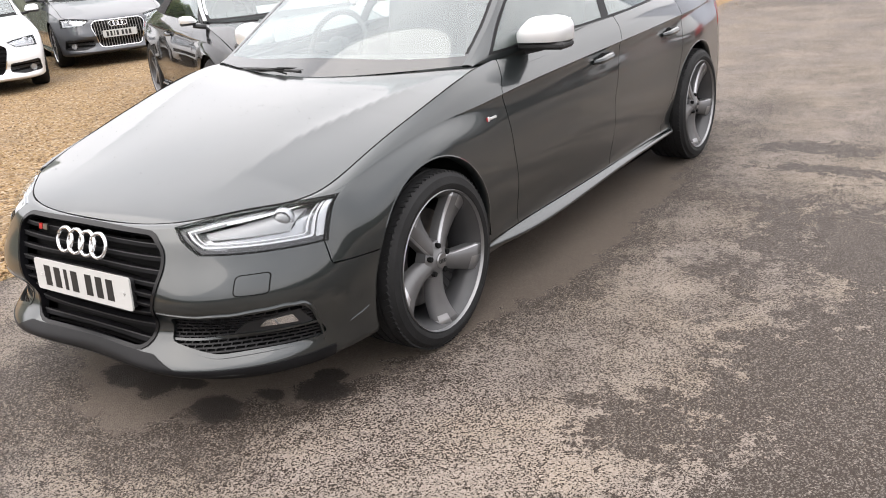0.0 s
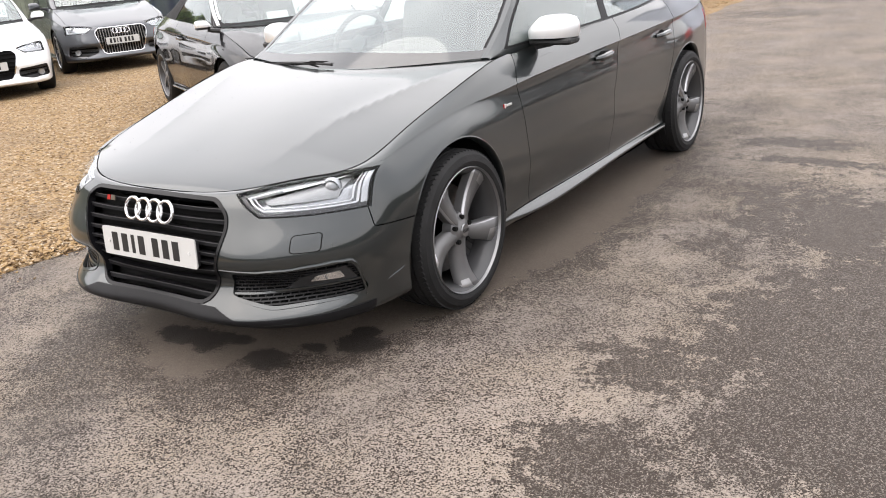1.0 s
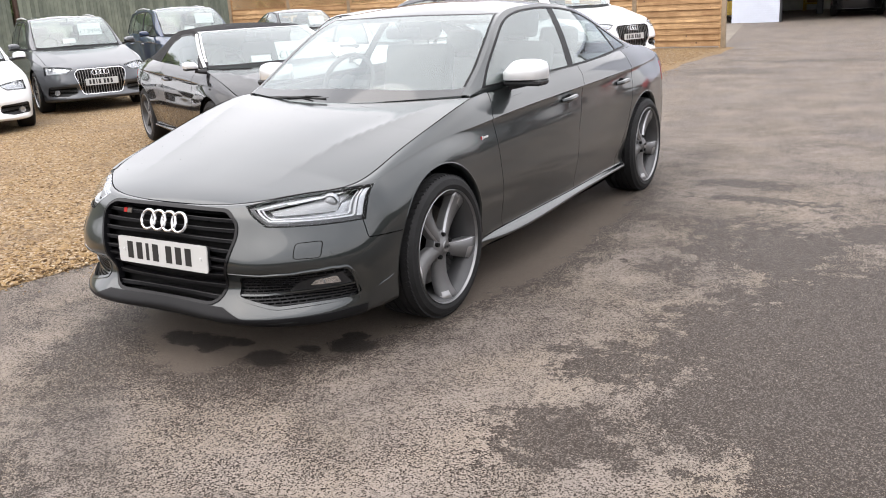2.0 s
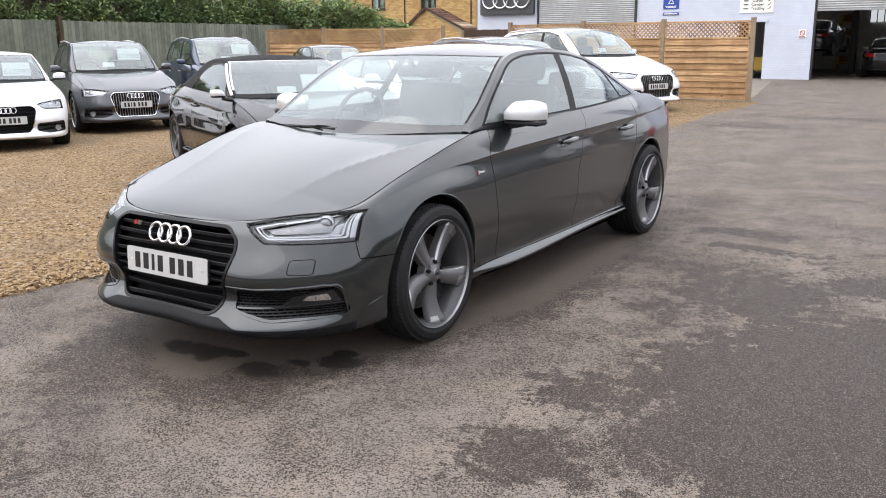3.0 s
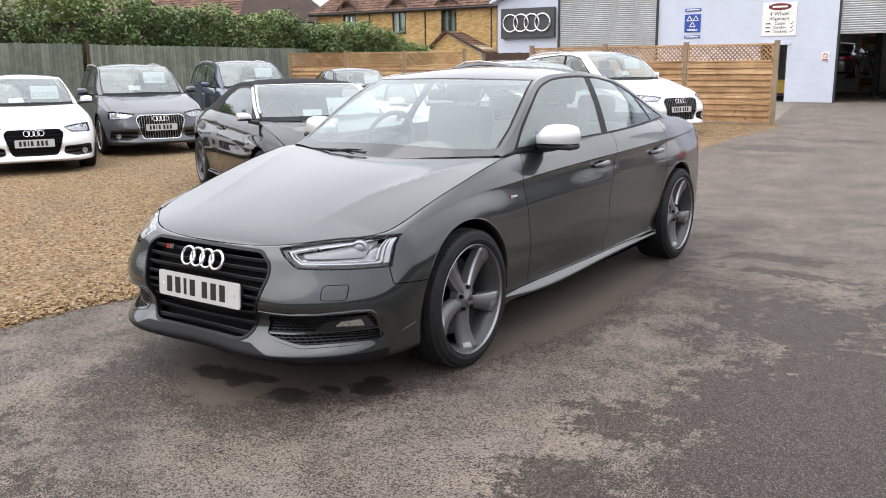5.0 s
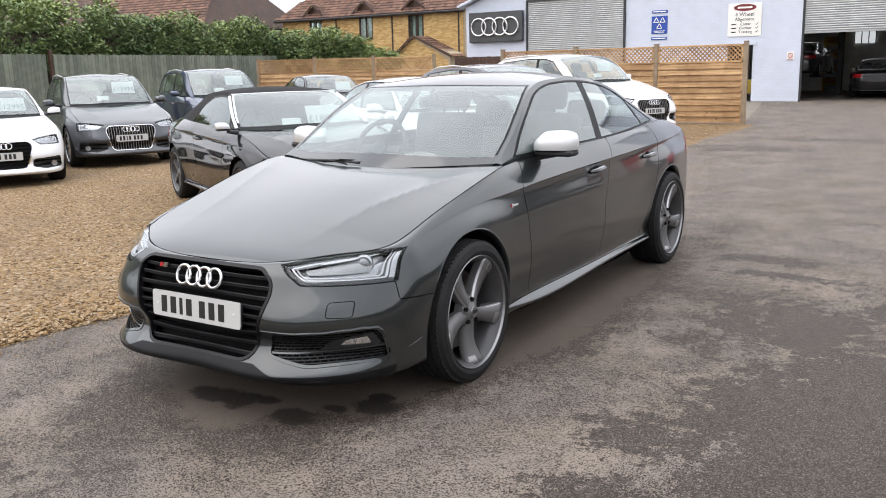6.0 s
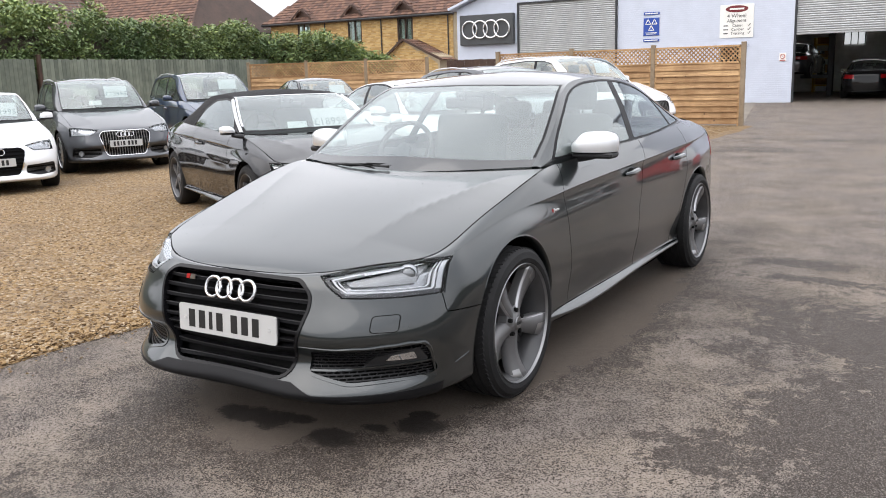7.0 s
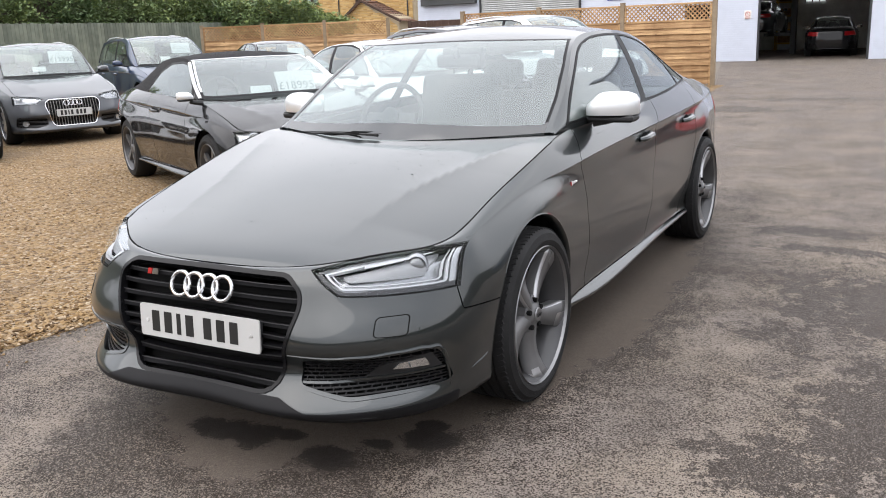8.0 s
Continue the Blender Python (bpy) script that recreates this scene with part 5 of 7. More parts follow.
def mirrors(car, spec, sx, wy, wz, detail, mat):
    y0, z0 = float(wy(spec.get("mir_y", .86))), float(wz(1.0)) + spec.get("mir_z", 0.0)
    ms = spec.get("mir_s", 1.0)
    for s in (1, -1):
        mr = empty_part("door_mirror", car)
        bm = bmesh.new()
        bmesh.ops.create_uvsphere(bm, u_segments=28, v_segments=16, radius=1)
        for v in bm.verts:
            x, yy, z = v.co
            r = lambda q, e: math.copysign(abs(q) ** e, q)
            x, yy, z = r(x, .62), r(yy, .8), r(z, .62)
            taper = min(1.0, 0.32 + 1.25 * (x + 1)) - 0.10 * max(0, x) ** 3 if z > 0 else 1.0
            bulge = -0.075 if yy < 0 else 0.055
            v.co = (s * (spec.get("mir_x", 0.945) * sx + 0.098 * ms * x), y0 + abs(yy) * bulge * ms + 0.03 + 0.018 * x, z0 + 0.060 * ms * z * taper + 0.004 * x)
        geom = bm.verts[:] + bm.edges[:] + bm.faces[:]
        r_ = bmesh.ops.bisect_plane(bm, geom=geom, plane_co=(0, 0, z0 - 0.026 * ms), plane_no=(0, 0, 1), clear_inner=True)
        part("mirror_cap", bm, spec.get("mirror_mat", mat), mr, "satin silver mirror cap" if spec.get("mirror_mat") is M_ALU else "", smooth=True, angle=60)
        bm = bmesh.new()
        box(bm, (s * spec.get("mir_x", 0.945) * sx, y0 + 0.022, z0 - 0.040 * ms), (0.185 * ms, 0.100 * ms, 0.028 * ms), 0.011 * min(1, ms))
        part("mirror_base", bm, M_BLACK, mr)
        bm = bmesh.new()
        xi = 0.80 * sx
        tube(bm, [(s * (xi - 0.02), y0 + 0.0, z0 - 0.062), (s * (xi + 0.04), y0 + 0.01, z0 - 0.055), (s * (xi + 0.09), y0 + 0.02, z0 - 0.046)], [0.024, 0.02, 0.016], 8)
        part("mirror_arm", bm, M_BLACK, mr, smooth=True)
        bm = bmesh.new()
        box(bm, (s * (spec.get("mir_x", 0.945) * sx), y0 + 0.082, z0 + 0.002), (0.16 * ms, 0.004, 0.09 * ms), 0.0)
        part("mirror_glass", bm, M_MIRROR, mr)


def seat(parent, x, y, zb, w, h, name="seat"):
    st = empty_part(name, parent)
    bm = bmesh.new()
    box(bm, (x, y, zb), (w, 0.5, 0.16), 0.05, seg=3)
    part("cushion", bm, M_SEAT, st, smooth=True)
    bm = bmesh.new()
    m = Matrix.Translation((x, y + 0.24, zb + 0.06)) @ Matrix.Rotation(radians(-14), 4, "X")
    box(bm, (0, 0, h / 2), (w, 0.13, h), 0.05, m, 3)
    part("backrest", bm, M_SEAT, st, smooth=True)
    bm = bmesh.new()
    box(bm, (0, 0.0, h + 0.115), (min(w, 0.27), 0.10, 0.17), 0.045, m, 3)
    for s in (-1, 1):
        cyl(bm, 0.007, 0.007, 0.1, m @ Matrix.Translation((s * 0.06, 0, h + 0.01)), 8)
    part("headrest", bm, M_SEAT, st, smooth=True)


def interior(car, spec, sx, wy, wz, detail, rail, midl):
    inn = car
    zb = float(wz(.95))
    c0 = float(wy(.5))
    bm = bmesh.new()
    prof = [(c0 - 0.02, zb - 0.04), (c0 + 0.18, zb + 0.0), (c0 + 0.42, zb - 0.02), (c0 + 0.5, zb - 0.12), (c0 + 0.48, zb - 0.45), (c0, zb - 0.5)]
    m = Matrix(((0, 0, 1, 0), (1, 0, 0, 0), (0, 1, 0, 0), (0, 0, 0, 1)))
    prism(bm, prof, 1.36 * sx, Matrix.Translation((-0.68 * sx, 0, 0)) @ m)
    part("dashboard", bm, M_INTERIOR, inn)
    bm = bmesh.new()
    box(bm, (0, (c0 + float(wy(3.0))) / 2, zb - 0.62), (1.4 * sx, float(wy(3.0)) - c0, 0.06))
    for s in (1, -1):
        box(bm, (s * 0.735 * sx, (c0 + float(wy(2.7))) / 2, zb - 0.33), (0.05, float(wy(2.7)) - c0, 0.55), 0.01)
    box(bm, (0, float(wy(2.95)), zb - 0.02), (1.15 * sx, 0.5, 0.04), 0.01)
    part("cabin_tub", bm, M_INTERIOR, inn)
    yf, yr = c0 + 0.92, float(wy(2.02))
    for s in (1, -1):
        seat(inn, s * 0.36 * sx, yf, zb - 0.42, 0.5, 0.56, "front_seat")
    if spec.get("body") not in ("cabrio", "coupe"):
        for x in (-0.42, 0, 0.42):
            seat(inn, x * sx * 0.9, yr, zb - 0.44, 0.40, 0.44, "rear_seat")
    bm = bmesh.new()
    mw = Matrix.Translation((-0.36 * sx, c0 + 0.46, zb + 0.01)) @ Matrix.Rotation(radians(66), 4, "X")
    tor(bm, (0, 0, 0), 0.18, 0.015, 32, 8, mw)
    box(bm, (0, 0, 0), (0.3, 0.05, 0.02), 0.006, mw)
    box(bm, (0, -0.06, 0), (0.05, 0.16, 0.02), 0.006, mw)
    cyl(bm, 0.06, 0.05, 0.05, mw, 20)
    part("steering_wheel", bm, M_INTERIOR, inn, smooth=True)
    bm = bmesh.new()
    hy, hz = midl[3]
    box(bm, (0, hy - 0.02, hz - 0.10), (0.24, 0.03, 0.065), 0.02, seg=3)
    tube(bm, [(0, hy - 0.03, hz - 0.08), (0, hy - 0.06, hz - 0.035)], 0.02, 8)
    part("rear_view_mirror", bm, M_INTERIOR, inn, smooth=True)
    if spec.get("body") == "cabrio":
        return
    bm = bmesh.new()
    for (a, b, c), (d, e) in zip(rail[3:8], midl[3:8]):
        v = [bm.verts.new((-b * 0.97, a, c - 0.02)), bm.verts.new((-b * .5, (a + d) / 2, (c + 2 * e) / 3 - 0.03)), bm.verts.new((b * .5, (a + d) / 2, (c + 2 * e) / 3 - 0.03)), bm.verts.new((b * 0.97, a, c - 0.02))]
        if a > rail[3][0] + 1e-4:
            for i in range(3):
                bm.faces.new((pv[i], pv[i + 1], v[i + 1], v[i]))
        pv = v
    part("headlining", bm, M_LINING, inn)


M_SILL = M_GREY
M_LAMPGREY = material("grey_lamp_mask", (0.21, 0.215, 0.22), 0.3, 0.4, vary=0.12)
M_LAMPSILVER = material("silvered_lamp_shell", (0.40, 0.41, 0.42), 0.26, 0.7, vary=0.1, scale=20)
M_BARREL = material("grey_rim_barrel", (0.052, 0.052, 0.054), 0.45, 0.35, 0.2, vary=0.15)
M_MESH = material("black_mesh", (0.011, 0.011, 0.012), 0.4, spec=0.3, vary=0.2)
M_PROJ = material("projector_glass", (0.18, 0.185, 0.19), 0.06, 0.4, 0.8)
M_MIRROR = material("mirror_silver", (0.85, 0.86, 0.87), 0.02, 1.0)
M_LINING = material("light_headlining", (0.42, 0.42, 0.41), 0.9, vary=0.05)


# ---- ground ----
def asphalt_material():
    m = material("worn_wet_asphalt", (0.075, 0.066, 0.06), 0.6)
    n, l = m.node_tree.nodes, m.node_tree.links
    b, tc = n["Principled BSDF"], n["Texture Coordinate"]

    def noise_(scale, detail=5, rough=0.6, dist=0.0):
        q = n.new("ShaderNodeTexNoise")
        q.inputs["Scale"].default_value, q.inputs["Detail"].default_value = scale, detail
        q.inputs["Roughness"].default_value, q.inputs["Distortion"].default_value = rough, dist
        l.new(tc.outputs["Object"], q.inputs["Vector"])
        return q.outputs["Fac"]

    def rng(src, a, b_, c=0.0, d=1.0):
        q = n.new("ShaderNodeMapRange")
        for k, v in zip(("From Min", "From Max", "To Min", "To Max"), (a, b_, c, d)):
            q.inputs[k].default_value = v
        l.new(src, q.inputs["Value"])
        return q.outputs["Result"]

    def mix(f, c1, c2):
        q = n.new("ShaderNodeMix")
        q.data_type = "RGBA"
        for key, v in (("Factor", f), ("A", c1), ("B", c2)):
            if isinstance(v, tuple):
                q.inputs[key].default_value = (*v, 1)
            elif isinstance(v, float):
                q.inputs[key].default_value = v
            else:
                l.new(v, q.inputs[key])
        return q.outputs["Result"]

    def math_(op, a, b_):
        q = n.new("ShaderNodeMath")
        q.operation = op
        for i, v in enumerate((a, b_)):
            if isinstance(v, float):
                q.inputs[i].default_value = v
            else:
                l.new(v, q.inputs[i])
        return q.outputs[0]
    vor = n.new("ShaderNodeTexVoronoi")
    vor.inputs["Scale"].default_value = 230
    l.new(tc.outputs["Object"], vor.inputs["Vector"])
    sep = n.new("ShaderNodeSeparateColor")
    l.new(vor.outputs["Color"], sep.inputs["Color"])
    pos = n.new("ShaderNodeSeparateXYZ")
    l.new(tc.outputs["Object"], pos.inputs[0])

    def blob(cx, cy, rx, ry):
        """1 inside an oval patch, falling to 0 at its rim."""
        u = math_("DIVIDE", math_("SUBTRACT", pos.outputs[0], float(cx)), float(rx))
        v = math_("DIVIDE", math_("SUBTRACT", pos.outputs[1], float(cy)), float(ry))
        return math_("SUBTRACT", 1.0, math_("SQRT", math_("ADD", math_("MULTIPLY", u, u), math_("MULTIPLY", v, v)), 0.0))
    edge = math_("ADD", math_("MULTIPLY", noise_(2.2, 6, 0.7, 0.4), 0.55), math_("MULTIPLY", noise_(12.0, 5, 0.7), 0.45))
    # fresher, darker, closed surface in patches; worn open aggregate elsewhere
    patch = blob(3.25, 0.25, 1.5, 1.45)
    for q in ((2.05, 1.55, 0.55, 0.75), (1.80, -0.90, 0.26, 0.24), (1.72, -0.28, 0.2, 0.22), (2.5, 2.0, 0.35, 0.3), (1.5, 3.2, 0.4, 0.14), (1.75, 2.75, 0.45, 0.12), (-0.6, 11.6, 1.0, 0.5), (0.6, 13.6, 1.6, 0.4), (4.6, 6.0, 1.5, 2.4), (-0.6, -2.2, 0.9, 0.5)):
        patch = math_("MAXIMUM", patch, math_("MULTIPLY", blob(*q), 0.26))
    fresh = rng(math_("ADD", math_("MULTIPLY", patch, 1.9), math_("MULTIPLY", math_("SUBTRACT", edge, 0.5), 3.4)), 0.0, 0.16)
    mott = rng(math_("ADD", math_("MULTIPLY", noise_(1.7, 5, 0.6, 0.3), 0.62), math_("MULTIPLY", noise_(9.0, 6, 0.7, 0.2), 0.38)), 0.38, 0.60)
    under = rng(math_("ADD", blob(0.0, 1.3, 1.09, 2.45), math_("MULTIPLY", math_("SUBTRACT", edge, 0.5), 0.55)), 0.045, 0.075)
    # damp fringe along the dry strip under the saloon
    fringe = math_("MULTIPLY", math_("SUBTRACT", 1.0, under), rng(math_("ADD", blob(0.0, 1.3, 1.09, 2.45), math_("MULTIPLY", math_("SUBTRACT", edge, 0.5), 1.1)), -0.16, 0.02))
    fresh = math_("MAXIMUM", fresh, math_("MULTIPLY", fringe, 0.75))
    worn = math_("MULTIPLY", math_("SUBTRACT", 1.0, math_("MULTIPLY", fresh, 0.92)), math_("ADD", math_("MULTIPLY", mott, 0.42), 0.34))
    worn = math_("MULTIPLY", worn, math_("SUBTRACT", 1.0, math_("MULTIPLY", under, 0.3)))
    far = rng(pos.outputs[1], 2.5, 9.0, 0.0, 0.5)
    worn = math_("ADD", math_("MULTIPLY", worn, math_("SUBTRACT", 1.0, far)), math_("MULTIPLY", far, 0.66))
    # dusty stone tops over dark pits: the share of tops grows with wear
    fine = math_("ADD", noise_(135, 3, 0.7), math_("ADD", math_("MULTIPLY", math_("SUBTRACT", sep.outputs[2], 0.5), 0.22), math_("MULTIPLY", math_("SUBTRACT", noise_(46, 4, 0.7, 0.3), 0.5), 0.26)))
    light = rng(math_("ADD", fine, math_("MULTIPLY", math_("SUBTRACT", worn, 0.53), 0.34)), 0.48, 0.518)
    speck = math_("SUBTRACT", 1.0, light)
    tops = mix(rng(noise_(1.3, 4, 0.6), 0.4, 0.62), (0.262, 0.217, 0.174), (0.225, 0.192, 0.170))
    tops = mix(rng(sep.outputs[0], 0.3, 1.0, 0.0, 0.5), tops, (0.37, 0.325, 0.28))
    pits = mix(rng(sep.outputs[1], 0.74, 0.82), (0.034, 0.025, 0.0195), (0.13, 0.114, 0.10))
    base = mix(light, pits, tops)
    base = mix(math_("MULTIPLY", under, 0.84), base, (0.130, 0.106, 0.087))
    # drips under the nose
    drip = blob(-0.12, -0.74, 0.17, 0.10)
    for q in ((0.05, -0.74, 0.13, 0.11), (0.39, -0.77, 0.14, 0.10), (0.50, -0.61, 0.08, 0.05), (0.64, -0.50, 0.13, 0.11), (0.60, -0.41, 0.08, 0.07), (0.16, -0.68, 0.09, 0.06)):
        drip = math_("MAXIMUM", drip, blob(*q))
    drip = rng(math_("ADD", drip, math_("ADD", math_("MULTIPLY", math_("SUBTRACT", noise_(9, 6, 0.7), 0.5), 1.5), math_("MULTIPLY", math_("SUBTRACT", fine, 0.5), 0.9))), 0.20, 0.25)
    base = mix(math_("MULTIPLY", drip, 0.9), base, (0.022, 0.018, 0.016))
    wet = rng(noise_(0.55, 6, 0.6, 0.8), 0.50, 0.62)
    base = mix(math_("MULTIPLY", wet, 0.12), base, (0.04, 0.034, 0.030))
    l.new(base, b.inputs["Base Color"])
    rough = rng(math_("MAXIMUM", wet, fresh), 0, 1, 0.68, 0.55)
    l.new(rough, b.inputs["Roughness"])
    b.inputs["Specular IOR Level"].default_value = 0.22
    bp = n.new("ShaderNodeBump")
    bp.inputs["Strength"].default_value, bp.inputs["Distance"].default_value = 0.8, 0.006
    hgt = math_("ADD", math_("MULTIPLY", rng(vor.outputs["Distance"], 0, 0.6, 1, 0), rng(fresh, 0, 1, 1, 0.5)), math_("MULTIPLY", speck, -0.6))
    l.new(hgt, bp.inputs["Height"])
    l.new(bp.outputs["Normal"], b.inputs["Normal"])
    return m


def gravel_material(islands=False):
    m = material("golden_gravel", (0.42, 0.29, 0.15), 0.85)
    n, l = m.node_tree.nodes, m.node_tree.links
    b, tc = n["Principled BSDF"], n["Texture Coordinate"]
    ramp = n.new("ShaderNodeValToRGB")
    cr = ramp.color_ramp
    cr.elements[0].position, cr.elements[0].color = 0.0, (0.085, 0.050, 0.024, 1)
    cr.elements[1].position, cr.elements[1].color = 1.0, (0.42, 0.335, 0.23, 1)
    for p, c in ((0.3, (0.21, 0.128, 0.054)), (0.6, (0.30, 0.198, 0.090)), (0.85, (0.28, 0.20, 0.12))):
        cr.elements.new(p).color = (*c, 1)
    if islands:
        g = n.new("ShaderNodeNewGeometry")
        l.new(g.outputs["Random Per Island"], ramp.inputs["Fac"])
    else:
        vor, sep, bp = n.new("ShaderNodeTexVoronoi"), n.new("ShaderNodeSeparateColor"), n.new("ShaderNodeBump")
        vor.inputs["Scale"].default_value = 38
        l.new(tc.outputs["Object"], vor.inputs["Vector"])
        l.new(vor.outputs["Color"], sep.inputs["Color"])
        l.new(sep.outputs[0], ramp.inputs["Fac"])
        bp.inputs["Strength"].default_value, bp.inputs["Distance"].default_value, bp.invert = 1.0, 0.03, True
        l.new(vor.outputs["Distance"], bp.inputs["Height"])
        l.new(bp.outputs["Normal"], b.inputs["Normal"])
    big, mx, mr = n.new("ShaderNodeTexNoise"), n.new("ShaderNodeMix"), n.new("ShaderNodeMapRange")
    big.inputs["Scale"].default_value, big.inputs["Detail"].default_value = 0.9, 5
    mr.inputs["From Min"].default_value, mr.inputs["From Max"].default_value = 0.5, 0.72
    mr.inputs["To Max"].default_value = 0.5
    mx.data_type = "RGBA"
    l.new(tc.outputs["Object"], big.inputs["Vector"])
    l.new(big.outputs["Fac"], mr.inputs["Value"])
    l.new(mr.outputs["Result"], mx.inputs["Factor"])
    l.new(ramp.outputs["Color"], mx.inputs["A"])
    mx.inputs["B"].default_value = (0.17, 0.12, 0.075, 1)
    l.new(mx.outputs["Result"], b.inputs["Base Color"])
    return m


M_ASPHALT, M_GRAVEL, M_STONES = asphalt_material(), gravel_material(), gravel_material(True)
M_PINE = material("treated_pine", (0.56, 0.36, 0.18), 0.7, vary=0.0, second=(0.29, 0.165, 0.072), scale=5, bump=0.25, bump_scale=40, per_object=0.5)
_n, _l = M_PINE.node_tree.nodes, M_PINE.node_tree.links
_m, _g, _v, _r, _k, _a = (_n.new(q) for q in ("ShaderNodeMapping", "ShaderNodeTexNoise", "ShaderNodeTexVoronoi", "ShaderNodeMapRange", "ShaderNodeMapRange", "ShaderNodeMix"))
_kn = _n.new("ShaderNodeMix")
_m.inputs["Scale"].default_value = (1.6, 1.6, 46.0)
_g.inputs["Scale"].default_value, _g.inputs["Detail"].default_value, _g.inputs["Distortion"].default_value = 1.0, 5, 0.6
_v.inputs["Scale"].default_value = 3.6
_r.inputs["From Min"].default_value, _r.inputs["From Max"].default_value, _r.inputs["To Max"].default_value = 0.42, 0.68, 0.7
_k.inputs["From Min"].default_value, _k.inputs["From Max"].default_value, _k.inputs["To Min"].default_value, _k.inputs["To Max"].default_value = 0.06, 0.10, 0.85, 0.0
_a.data_type = _kn.data_type = "RGBA"
_a.inputs["B"].default_value, _kn.inputs["B"].default_value = (0.17, 0.085, 0.035, 1), (0.07, 0.035, 0.018, 1)
_src = _n["Principled BSDF"].inputs["Base Color"].links[0].from_socket
for _x, _y in ((_n["Texture Coordinate"].outputs["Object"], _m.inputs["Vector"]), (_m.outputs["Vector"], _g.inputs["Vector"]), (_n["Texture Coordinate"].outputs["Object"], _v.inputs["Vector"]),
               (_g.outputs["Fac"], _r.inputs["Value"]), (_v.outputs["Distance"], _k.inputs["Value"]), (_r.outputs["Result"], _a.inputs["Factor"]), (_src, _a.inputs["A"]),
               (_a.outputs["Result"], _kn.inputs["A"]), (_k.outputs["Result"], _kn.inputs["Factor"]), (_kn.outputs["Result"], _n["Principled BSDF"].inputs["Base Color"])):
    _l.new(_x, _y)
M_POST = material("weathered_pine_post", (0.30, 0.235, 0.16), 0.8, second=(0.2, 0.15, 0.1), scale=9, bump=0.25, bump_scale=50)
M_GREENF = material("grey_green_fence_board", (0.195, 0.218, 0.172), 0.85, second=(0.11, 0.125, 0.1), scale=6, bump=0.3, bump_scale=50, per_object=0.6)
M_BLOCK = material("painted_white_blockwork", (0.55, 0.59, 0.68), 0.75, vary=0.05, scale=3)
_n, _l = M_BLOCK.node_tree.nodes, M_BLOCK.node_tree.links
_b, _p, _m = _n.new("ShaderNodeTexBrick"), _n.new("ShaderNodeBump"), _n.new("ShaderNodeMapping")
_m.inputs["Rotation"].default_value = (radians(90), 0, 0)
for _k, _v in (("Scale", 1.0), ("Mortar Size", 0.008), ("Mortar Smooth", 0.4), ("Brick Width", 0.225), ("Row Height", 0.075)):
    _b.inputs[_k].default_value = _v
_p.inputs["Strength"].default_value, _p.inputs["Distance"].default_value, _p.invert = 0.5, 0.006, True
_l.new(_n["Texture Coordinate"].outputs["Object"], _m.inputs["Vector"])
_l.new(_m.outputs["Vector"], _b.inputs["Vector"])
_l.new(_b.outputs["Fac"], _p.inputs["Height"])
_l.new(_p.outputs["Normal"], _n["Principled BSDF"].inputs["Normal"])
M_STEEL = material("galvanised_shutter", (0.36, 0.37, 0.37), 0.45, 0.5, vary=0.12, scale=6)
M_FRAME = material("dark_door_frame", (0.03, 0.032, 0.035), 0.5, vary=0.2)
M_MORTAR = material("mortar", (0.40, 0.33, 0.23), 0.95, vary=0.1)
M_TILE = material("brown_roof_tile", (0.155, 0.085, 0.058), 0.85, second=(0.10, 0.06, 0.045), scale=4, per_object=0.7)
M_TIMBER = material("dark_stained_timber", (0.055, 0.03, 0.02), 0.6, vary=0.3)
M_CURTAIN = material("net_curtain", (0.6, 0.6, 0.58), 0.9, vary=0.06)
M_CONCRETE = material("pale_concrete", (0.19, 0.165, 0.135), 0.85, vary=0.2, scale=6, bump=0.2)
M_SIGNGREY = material("dark_grey_sign", (0.06, 0.063, 0.066), 0.4, vary=0.08)
M_SIGNBLUE = material("blue_sign", (0.025, 0.07, 0.33), 0.4, vary=0.05)
M_SIGNWHITE = material("white_sign", (0.78, 0.77, 0.73), 0.5, vary=0.04)
M_MAROON = material("maroon_print", (0.16, 0.02, 0.025), 0.5)
M_GARAGE = material("workshop_wall", (0.66, 0.66, 0.64), 0.85, vary=0.25, scale=2)
M_LEAF = material("laurel_leaf", (0.185, 0.25, 0.095), 0.5, second=(0.075, 0.125, 0.05), scale=1.2)
M_LEAF2 = material("young_leaf", (0.30, 0.365, 0.11), 0.5, second=(0.16, 0.22, 0.065), scale=1.2)
M_TWIG = material("hedge_wood", (0.05, 0.04, 0.028), 0.9, vary=0.3)

rng_ = random.Random(7)
SLOPE = 0.010


def ground_z(x, y):
    """The parking strip falls gently away from the drive and levels out at the far fence."""
    w = min(1, max(0, (17 - y) / 4))
    d = min(1, max(0, (9 - y) / 5))
    return SLOPE * min(0, max(x, -22) + 1.6) * w * w * (3 - 2 * w) - 0.017 * d * d * (3 - 2 * d)


bm = bmesh.new()
gx = [-600, -60] + [-22 + 1.0 * i for i in range(21)] + [-1.6, 0, 2, 4, 8, 20, 60, 600]
gy = [-600, -60, -20, -10, -5] + [float(i) for i in range(-3, 18)] + [25, 40, 80, 600]
gv = [[bm.verts.new((x, y, ground_z(x, y))) for y in gy] for x in gx]
for i in range(len(gx) - 1):
    for j in range(len(gy) - 1):
        bm.faces.new((gv[i][j], gv[i + 1][j], gv[i + 1][j + 1], gv[i][j + 1]))
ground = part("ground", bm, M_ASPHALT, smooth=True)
tagged(ground, "worn brownish-grey asphalt yard with damp patches", "ground", kind="structure")


